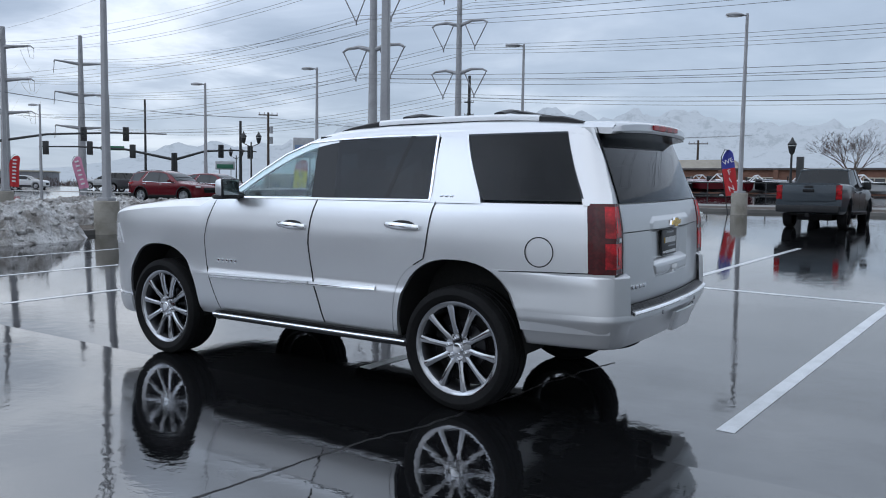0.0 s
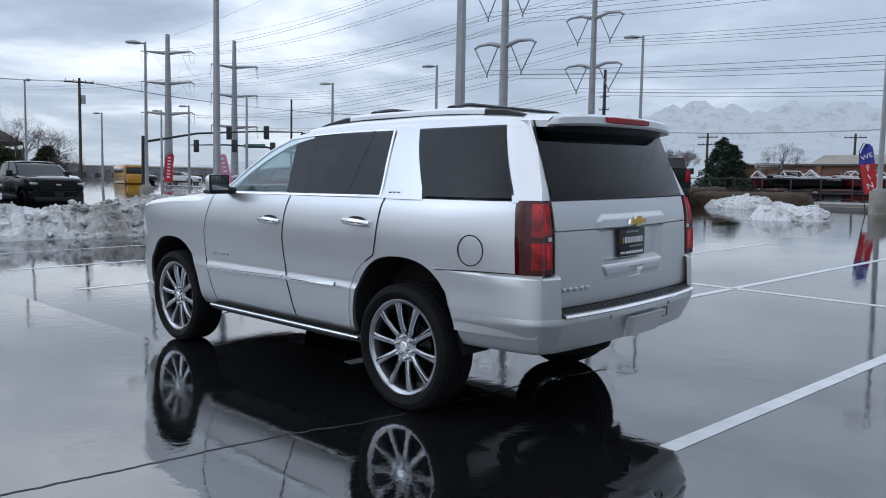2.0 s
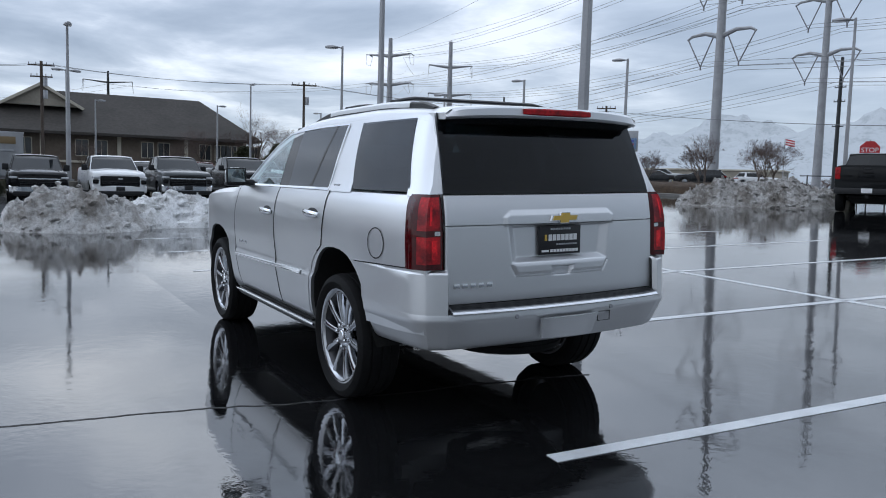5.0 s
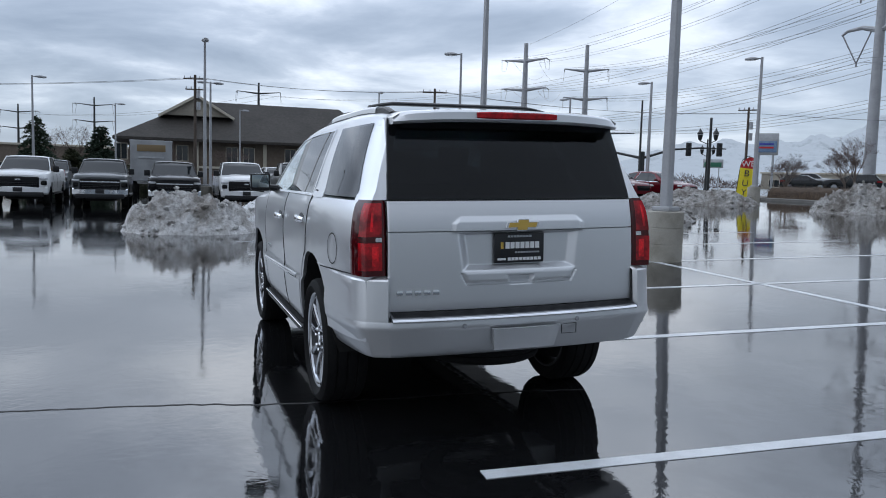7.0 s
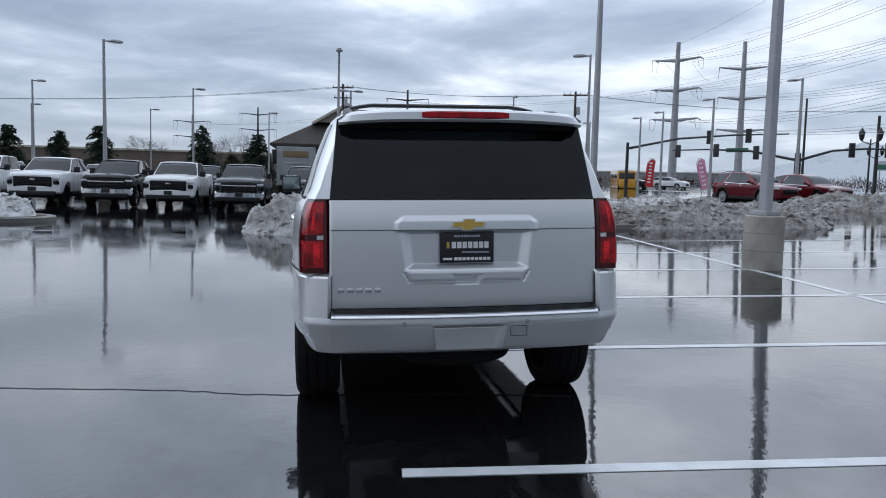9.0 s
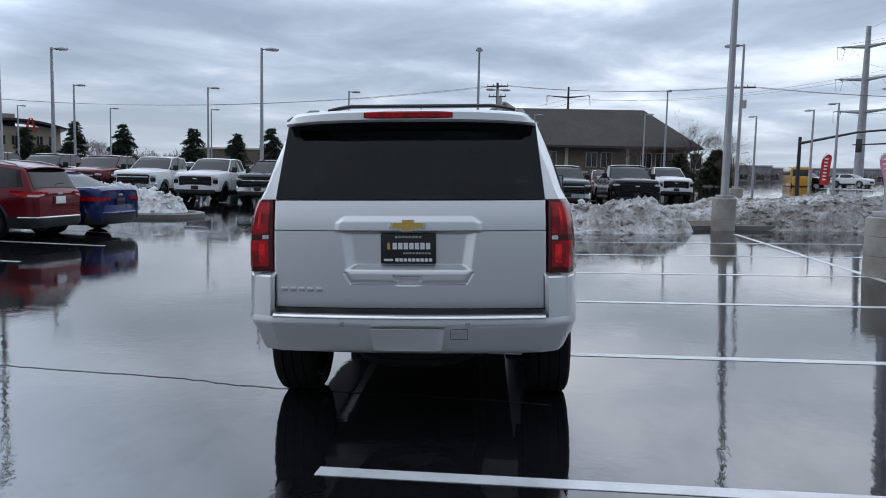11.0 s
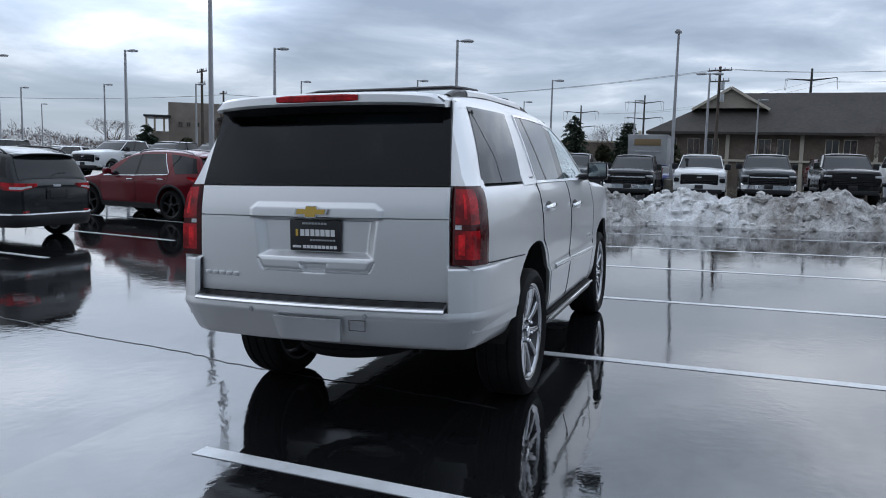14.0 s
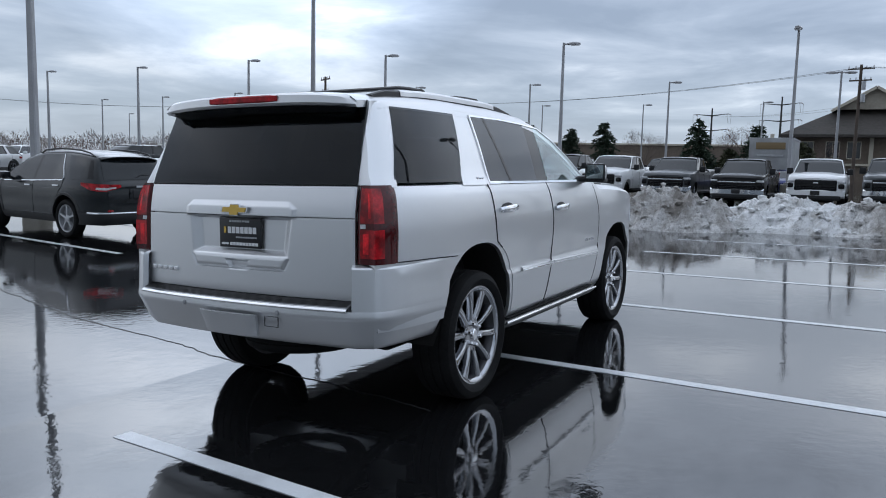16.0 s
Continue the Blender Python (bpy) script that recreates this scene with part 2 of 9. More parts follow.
RIM_METAL = material("chrome_alloy_wheel", (0.44, 0.45, 0.47), rough=0.07, metal=1.0, grain=0.05, stain=0.3, stain_scale=9, stain_color=(0.22, 0.22, 0.23))
# rim alloy darkened in its colour, for the shade behind the spokes
RIM_SHADED = material("shadowed_alloy_barrel", (0.07, 0.07, 0.075), rough=0.35, metal=0.8, stain=0.3, stain_scale=8)
MIRROR = material("mirror_silver", (0.34, 0.38, 0.38), rough=0.02, metal=1.0)
PLASTIC = material("black_plastic_trim", (0.012, 0.0125, 0.014), rough=0.42, spec=0.35, grain=0.1, grain_scale=200, bump=0.0006, bump_scale=500)
GLOSS_BLACK = material("gloss_black_trim", (0.006, 0.006, 0.007), rough=0.14, spec=0.25)
UNDERSIDE = material("underbody_dirt", (0.010, 0.0095, 0.009), rough=0.85, grain=0.3, stain=0.4)
SEAM = material("panel_gap", (0.012, 0.012, 0.014), rough=0.8)
RED_LENS = material("smoked_red_lens", (0.06, 0.0015, 0.003), rough=0.07, spec=0.45, grain=0.3, grain_scale=60, stain=0.5, stain_scale=9, stain_color=(0.04, 0.001, 0.002))
TAIL_RED = material("red_lamp_chamber", (0.46, 0.006, 0.012), rough=0.09, spec=0.45, grain=0.3, grain_scale=70, stain=0.9, stain_scale=11, stain_color=(0.13, 0.002, 0.004), bump=0.001, bump_scale=45)
TAIL_CORE = material("red_lamp_core", (0.80, 0.012, 0.02), rough=0.09, spec=0.45, grain=0.25, grain_scale=60, stain=0.7, stain_scale=14, stain_color=(0.2, 0.003, 0.005))
STEP_PAD = material("grey_step_pad", (0.075, 0.078, 0.085), rough=0.4, spec=0.4, grain=0.15, grain_scale=90, stain=0.3, stain_scale=4)
RED_BRIGHT = material("bright_red_reflector", (0.40, 0.005, 0.010), rough=0.14, spec=0.3, grain=0.35, grain_scale=55, stain=0.8, stain_scale=12, stain_color=(0.10, 0.002, 0.003))
CLEAR_LENS = material("clear_lamp_lens", (0.50, 0.51, 0.53), rough=0.08, coat=1.0, grain=0.2, grain_scale=50)
GOLD = material("gold_emblem", (0.72, 0.48, 0.12), rough=0.25, metal=0.7)
PLATE_BLACK = material("black_plate_insert", (0.012, 0.012, 0.014), rough=0.3)
WHITE_INK = material("white_print", (0.72, 0.73, 0.74), rough=0.5)
DARK_GLASS = window_glass("privacy_glass", (0.13, 0.145, 0.155), ior=1.37)
CLEAR_GLASS = window_glass("green_tinted_glass", (0.86, 0.93, 0.925), ior=1.4)
CAR_GLASS = material("parked_car_glass", (0.008, 0.010, 0.012), rough=0.04, spec=0.40, stain=0.5, stain_scale=1.6, stain_color=(0.014, 0.017, 0.018))
UPHOLSTERY = material("dark_seat_leather", (0.035, 0.035, 0.038), rough=0.55, grain=0.15, grain_scale=60)
BARK = material("winter_bark", (0.11, 0.085, 0.07), rough=0.9, grain=0.3, grain_scale=20)
TWIG = material("bare_twigs", (0.10, 0.07, 0.062), rough=0.9, vary=0.15)
HEDGE = material("dry_brown_hedge", (0.075, 0.05, 0.032), rough=0.95, grain=0.45, grain_scale=14, stain=0.5, stain_scale=3, bump=0.08, bump_scale=12)
NEEDLE = material("conifer_needles", (0.030, 0.050, 0.030), rough=0.85, grain=0.4, grain_scale=3, stain=0.4, stain_scale=1.0)
OLIVE = material("evergreen_shrub", (0.055, 0.06, 0.03), rough=0.9, grain=0.4, grain_scale=4, stain=0.4)
ROOF = material("brown_roof_shingle", (0.052, 0.046, 0.041), rough=0.85, grain=0.2, grain_scale=2.5, stain=0.4, stain_scale=0.3)
TAUPE = material("taupe_brick_wall", (0.15, 0.12, 0.095), rough=0.85, grain=0.15, grain_scale=3, stain=0.3, stain_scale=0.4)
STUCCO = material("pale_stucco", (0.33, 0.30, 0.25), rough=0.85, grain=0.08, grain_scale=3, stain=0.3, stain_scale=0.4)
BRICK_RED = material("red_brown_block_wall", (0.19, 0.095, 0.065), rough=0.85, grain=0.18, grain_scale=2.5, stain=0.35, stain_scale=0.4)
HOUSE_GLASS = material("dark_window_pane", (0.03, 0.035, 0.04), rough=0.08, coat=0.6, stain=0.4, stain_scale=0.7)
TRIM_LIGHT = material("cream_trim", (0.5, 0.46, 0.38), rough=0.7, grain=0.06)
FLAG_RED = material("red_banner_cloth", (0.50, 0.03, 0.035), rough=0.8, grain=0.1)
FLAG_BLUE = material("blue_banner_cloth", (0.05, 0.06, 0.32), rough=0.8, grain=0.1)
FLAG_YELLOW = material("yellow_banner_cloth", (0.75, 0.62, 0.03), rough=0.8, grain=0.1)
FLAG_PINK = material("pink_banner_cloth", (0.62, 0.26, 0.38), rough=0.8, grain=0.1)
BUS_YELLOW = material("school_bus_yellow", (0.62, 0.30, 0.02), rough=0.35, coat=0.6, stain=0.2)
SIGN_RED = material("stop_sign_red", (0.45, 0.015, 0.02), rough=0.4)
SIGN_GREEN = material("street_sign_green", (0.02, 0.14, 0.08), rough=0.45)


# ---- kit ----
def gz(x, y):
    """Height of the ground: the lot falls towards the drain line and rises to the street."""
    if y >= 4:
        return 0.0256 * (min(y, 60) - 5)
    return -0.0256 + 0.009 * (4 - max(y, -40))


def mesh_of(name, bm, mat, sharp=35, smooth=True):
    me = bpy.data.meshes.new(name)
    bmesh.ops.recalc_face_normals(bm, faces=bm.faces)
    bm.to_mesh(me)
    bm.free()
    me.materials.append(mat)
    if smooth:
        me.polygons.foreach_set("use_smooth", [True] * len(me.polygons))
        me.set_sharp_from_angle(angle=radians(sharp))
    return me


def part(name, bm, mat, parent=None, label="", sharp=35, smooth=True):
    ob = new(name, mesh_of(name, bm, mat, sharp, smooth))
    ob.parent = parent
    if label:
        ob["label"] = label
    return ob


def thing(name, m, label, category, group="", kind=""):
    ob = new(name)
    ob.matrix_world = m
    return tagged(ob, label, category, group, kind)


def box(bm, c, s, bevel=0.0, taper=(1, 1), rot=None):
    """A box about c, of sizes s, its top scaled by taper."""
    r = bmesh.ops.create_cube(bm, size=1)["verts"]
    for v in r:
        f = taper if v.co.z > 0 else (1, 1)
        v.co = Vector((v.co.x * s[0] * f[0], v.co.y * s[1] * f[1], v.co.z * s[2]))
    if bevel:
        es = list({e for v in r for e in v.link_edges})
        g = bmesh.ops.bevel(bm, geom=es, offset=bevel, segments=2, affect="EDGES", profile=0.6)
        r = list({v for f in g["faces"] for v in f.verts} | {v for v in r if v.is_valid})
    for v in r:
        p = rot @ v.co if rot else v.co
        v.co = p + Vector(c)
    return r


def tube(bm, pts, radii, seg=8, cap=True, flat=1.0):
    """A round bar along pts; radii one number or one a point."""
    pts = [Vector(p) for p in pts]
    if isinstance(radii, (int, float)):
        radii = [radii] * len(pts)
    rings = []
    side = None
    for i, p in enumerate(pts):
        d = (pts[min(i + 1, len(pts) - 1)] - pts[max(i - 1, 0)]).normalized()
        if side is None:
            side = d.cross(Vector((0, 0, 1)) if abs(d.z) < 0.9 else Vector((1, 0, 0))).normalized()
        else:
            side = (side - d * side.dot(d)).normalized()
        up = d.cross(side)
        rings.append([bm.verts.new(p + radii[i] * (math.cos(a) * side + flat * math.sin(a) * up)) for a in [2 * math.pi * k / seg for k in range(seg)]])
    for a, b in zip(rings, rings[1:]):
        for k in range(seg):
            bm.faces.new((a[k], a[(k + 1) % seg], b[(k + 1) % seg], b[k]))
    if cap:
        bm.faces.new(rings[0])
        bm.faces.new(list(reversed(rings[-1])))
    return rings


def grid_faces(bm, rows, closed=False):
    """Faces between rows of points."""
    vs = [[bm.verts.new(p) for p in r] for r in rows]
    for a, b in zip(vs, vs[1:]):
        n = len(a)
        for k in range(n if closed else n - 1):
            bm.faces.new((a[k], a[(k + 1) % n], b[(k + 1) % n], b[k]))
    return vs


def shell(bm, rows, thick, inward):
    """A sheet with thickness: rows of points, and the same points moved inward by thick."""
    inn = [[Vector(p) + Vector(inward(Vector(p))) * thick for p in r] for r in rows]
    a, b = grid_faces(bm, rows), grid_faces(bm, inn)
    h, w = len(a), len(a[0])
    rim = [(0, j) for j in range(w)] + [(i, w - 1) for i in range(1, h)] + [(h - 1, j) for j in range(w - 2, -1, -1)] + [(i, 0) for i in range(h - 2, 0, -1)]
    for (i, j), (k, l) in zip(rim, rim[1:] + rim[:1]):
        bm.faces.new((a[i][j], a[k][l], b[k][l], b[i][j]))


def lathe(bm, profile, seg=40, axis="y"):
    """Turns (radius, along) points about an axis; ends left open unless the radius is 0."""
    rows = []
    for r, h in profile:
        row = []
        for k in range(seg):
            a = 2 * math.pi * k / seg
            c, s = r * math.cos(a), r * math.sin(a)
            row.append((c, h, s) if axis == "y" else (c, s, h))
        rows.append(row)
    grid_faces(bm, rows, closed=True)
    bmesh.ops.remove_doubles(bm, verts=bm.verts, dist=1e-5)


def curve_at(pts, x):
    """A smooth curve through (x, value) points, without overshoot."""
    if x <= pts[0][0]:
        return pts[0][1]
    if x >= pts[-1][0]:
        return pts[-1][1]
    n = len(pts)
    d = [(pts[i + 1][1] - pts[i][1]) / (pts[i + 1][0] - pts[i][0]) for i in range(n - 1)]
    m = [d[0]] + [0 if d[i - 1] * d[i] <= 0 else 2 * d[i - 1] * d[i] / (d[i - 1] + d[i]) for i in range(1, n - 1)] + [d[-1]]
    for i in range(n - 1):
        x0, x1 = pts[i][0], pts[i + 1][0]
        if x <= x1:
            h = x1 - x0
            u = (x - x0) / h
            return (pts[i][1] * (1 + 2 * u) * (1 - u) ** 2 + m[i] * h * u * (1 - u) ** 2
                    + pts[i + 1][1] * u * u * (3 - 2 * u) - m[i + 1] * h * u * u * (1 - u))


def steps(a, b, n):
    return [a + (b - a) * k / (n - 1) for k in range(n)]


def carve(name, bm, cutters):
    """The closed mesh bm with the closed meshes of cutters cut away."""
    a = bpy.data.objects.new(name, bpy.data.meshes.new(name))
    bmesh.ops.recalc_face_normals(bm, faces=bm.faces)
    bm.to_mesh(a.data)
    bm.free()
    scene.collection.objects.link(a)
    tools = []
    for c in cutters:
        o = bpy.data.objects.new("tool", bpy.data.meshes.new("tool"))
        bmesh.ops.recalc_face_normals(c, faces=c.faces)
        c.to_mesh(o.data)
        c.free()
        scene.collection.objects.link(o)
        md = a.modifiers.new("cut", "BOOLEAN")
        md.object, md.operation, md.solver = o, "DIFFERENCE", "EXACT"
        tools.append(o)
    dg = bpy.context.evaluated_depsgraph_get()
    out = bmesh.new()
    out.from_mesh(bpy.data.meshes.new_from_object(a.evaluated_get(dg)))
    for o in [a, *tools]:
        bpy.data.objects.remove(o)
    return out


# ---- ground: one sheet to the horizon, sloped with the lot ----
bm = bmesh.new()
gx = [-3500, -1500, -700, -400, -250, -160, -110, -80, -60, -45, -30, -15, 0, 15, 30, 60, 120, 300, 900, 3500]
gy = [-3500, -1500, -600, -300, -150, -80, -40, -20, -10, 0, 4, 8, 20, 35, 45, 60, 90, 150, 300, 700, 1500, 3500]
grid_faces(bm, [[(x, y, gz(x, y)) for x in gx] for y in gy])
ground = tagged(part("ground", bm, ASPHALT, smooth=False), "wet black asphalt car park under a film of rain", "car park", kind="structure")

# bay lines: nine-foot bays, both sides of a long spine line
LINE_TILT = 0.0908


def line_strip(name, a, b, w, seg=24):
    """A painted stripe from a to b on the ground, worn at its edges."""
    bm = bmesh.new()
    a, b = Vector(a), Vector(b)
    d = (b - a).normalized()
    s = Vector((-d.y, d.x)) * (w / 2)
    rows = []
    for k in range(seg + 1):
        p = a.lerp(b, k / seg)
        j1, j2 = random.uniform(-0.004, 0.004), random.uniform(-0.004, 0.004)
        q = [p - s * (1 + j1 / w), p + s * (1 + j2 / w)]
        rows.append([(v.x, v.y, gz(v.x, v.y) + 0.004) for v in q])
    shell(bm, rows, 0.0035, lambda p: Vector((0, 0, -1)))
    return tagged(part(name, bm, ROAD_PAINT, smooth=False), "white painted parking bay line on wet asphalt", "bay line", "parking bay lines", "structure")


for k in range(6):
    x = -1.02 - 2.749 * k
    y0, y1 = (4.67, 17.6)
    line_strip("bay_line", (x + LINE_TILT * (y0 - 5), y0), (x + LINE_TILT * (y1 - 5), y1), 0.105, 30)
for k in range(-4, 0):
    x = -1.02 - 2.749 * k
    line_strip("bay_line", (x + LINE_TILT * 5.6, 10.6), (x + LINE_TILT * 12.6, 17.6), 0.105, 20)
line_strip("bay_spine_line", (-16.9, 11.75), (14.0, 9.3), 0.105, 60)
# the near row of bays
for k in range(-1, 5):
    x = -5.95 - 2.65 * k
    line_strip("bay_line", (x - 0.05, -1.6), (x - 0.05 - 0.09 * 5.2, -6.8), 0.105, 14)

# the long sealed crack that runs under the car
bm = bmesh.new()
rows = []
y = -1.0
while y < 5.95:
    x = curve_at([(-1, -3.5), (1.0, -3.0), (2.1, -2.79), (3.0, -2.72), (4.0, -2.55), (4.6, -2.46), (5.2, -2.38), (5.8, -2.25), (6.5, -1.93), (7.0, -1.75)], y) + 0.035 * noise.noise(Vector((y * 3.1, 0, 0))) + 0.02 * noise.noise(Vector((y * 11, 3, 0)))
    w = 0.008 + 0.009 * abs(noise.noise(Vector((y * 6, 7, 0))))
    w *= 1.0 if y < 5.2 else max(0.15, 1 - (y - 5.2) / 0.9)
    rows.append([(x - w, y, gz(x, y) + 0.001), (x, y, gz(x, y) + 0.005), (x + w, y, gz(x, y) + 0.001)])
    y += 0.035
grid_faces(bm, rows)
tagged(part("sealed_crack", bm, CRACK), "dark wandering crack across the asphalt", "crack", kind="structure")


# ---- the silver full-size SUV; local x points to its tail, the rear axle stands at x = 0 ----
SUV_HW = [(-3.88, 0.55), (-3.85, 0.69), (-3.765, 0.82), (-3.6, 0.92), (-3.35, 0.970), (-2.93, 0.995), (-2.4, 0.98), (-1.2, 0.98), (-0.35, 0.982), (0.05, 0.997), (0.45, 0.985), (0.75, 0.955), (0.9, 0.925), (1.0, 0.885)]
SUV_PROF = [(0.40, 0.93), (0.47, 0.968), (0.56, 0.986), (0.69, 0.997), (0.735, 1.0), (0.775, 0.986), (0.95, 0.992), (1.08, 0.992), (1.2, 0.982), (1.28, 0.968), (1.345, 0.945)]
SUV_GREEN = [(1.345, 0.938), (1.37, 0.925), (1.55, 0.858), (1.70, 0.795), (1.79, 0.752), (1.84, 0.715), (1.88, 0.66)]
SUV_TOP = [(-3.88, 1.10), (-3.83, 1.185), (-3.68, 1.245), (-3.3, 1.295), (-2.8, 1.330), (-2.45, 1.343), (-2.3, 1.36), (-2.15, 1.43), (-1.9, 1.575), (-1.6, 1.735), (-1.35, 1.83), (-1.1, 1.872), (-0.6, 1.895), (0.0, 1.895), (0.5, 1.875), (0.8, 1.855), (1.0, 1.835)]
SUV_TAIL = [(0.45, 0.98), (0.70, 1.02), (0.80, 1.03), (0.95, 1.028), (1.18, 1.02), (1.35, 0.99), (1.5, 0.935), (1.65, 0.875), (1.78, 0.82), (1.85, 0.80)]


def suv_side(x, z):
    """Half width of the body at x and z."""
    return curve_at(SUV_HW, x) * (curve_at(SUV_PROF, z) if z < 1.345 else curve_at(SUV_GREEN, z))


def suv_rake(x, z):
    """Where the body's station x lies at height z: the tail leans forward."""
    w = max(0.0, min(1.0, (x - 0.35) / 0.65))
    return x + w * w * (curve_at(SUV_TAIL, z) - 1.0)


def suv_back(y, z):
    """The tail's surface at y and z."""
    return curve_at(SUV_TAIL, z) + 0.055 * (1 - min(1, abs(y) / 0.80) ** 2)


def side_patch(bm, lo, hi, left, right, sign, out=0.004, nx=10, nz=12, thick=0.02):
    """A panel on the body's flank between heights lo and hi and the edges left(z), right(z)."""
    rows = []
    for z in steps(lo, hi, nz):
        a, b = left(z), right(z)
        rows.append([(suv_rake(x, z), sign * (suv_side(x, z) + out), z) for x in steps(a, b, nx)])
    shell(bm, rows, thick, lambda p: Vector((0, -sign, 0)))


def flank_line(bm, pts, sign, w=0.007, out=0.002, n=14, raise_=0.0):
    """A narrow ribbon along (x, z) points on the flank."""
    dense = []
    for (x0, z0), (x1, z1) in zip(pts, pts[1:]):
        for k in range(n):
            dense.append((x0 + (x1 - x0) * k / n, z0 + (z1 - z0) * k / n))
    dense.append(pts[-1])
    rows = []
    for i, (x, z) in enumerate(dense):
        a, b = dense[max(i - 1, 0)], dense[min(i + 1, len(dense) - 1)]
        d = Vector((b[0] - a[0], b[1] - a[1])).normalized() * (w / 2)
        row = []
        for s, o in ((-1, 0), (-0.8, raise_), (0.8, raise_), (1, 0)):
            xx, zz = x - s * d.y, z + s * d.x
            row.append((suv_rake(xx, zz), sign * (suv_side(xx, zz) + out + o), zz))
        rows.append(row)
    shell(bm, rows, 0.006, lambda p: Vector((0, -sign, 0)))


def suv_arch(cx, cz, top, half, deep, sign):
    """A cutter for one wheel arch: a broad rounded opening."""
    bm = bmesh.new()
    prof = []
    for k in range(25):
        a = math.pi * k / 24
        c, s = math.cos(a), math.sin(a)
        prof.append((cx + half * (abs(c) ** 0.82) * (1 if c > 0 else -1), cz + (top - cz) * abs(s) ** 0.8))
    prof = [(cx + half + 0.05, 0.2)] + prof + [(cx - half - 0.05, 0.2)]
    a = [bm.verts.new((x, sign * (1.2), z)) for x, z in prof]
    b = [bm.verts.new((x, sign * (1.0 - deep), z)) for x, z in prof]
    bm.faces.new(a)
    bm.faces.new(list(reversed(b)))
    for i in range(len(prof)):
        j = (i + 1) % len(prof)
        bm.faces.new((a[i], b[i], b[j], a[j]))
    return bm


def build_tyre(bm, r, w, rim):
    """A tyre about the y axis with shoulders, sidewall ribs and a grooved tread."""
    h = w / 2
    lathe(bm, [(rim, -h * 0.72), (rim + 0.012, -h * 0.86), (rim + 0.03, -h * 0.93), ((r + rim) / 2, -h), (r - 0.035, -h * 0.97), (r - 0.012, -h * 0.86), (r - 0.002, -h * 0.7),
               (r, -h * 0.5), (r - 0.008, -h * 0.47), (r - 0.008, -h * 0.43), (r, -h * 0.4), (r, -h * 0.06), (r - 0.008, -h * 0.04), (r - 0.008, h * 0.04), (r, h * 0.06), (r, h * 0.4),
               (r - 0.008, h * 0.43), (r - 0.008, h * 0.47), (r, h * 0.5), (r - 0.002, h * 0.7), (r - 0.012, h * 0.86), (r - 0.035, h * 0.97), ((r + rim) / 2, h), (rim + 0.03, h * 0.93),
               (rim + 0.012, h * 0.86), (rim, h * 0.72)], seg=56)


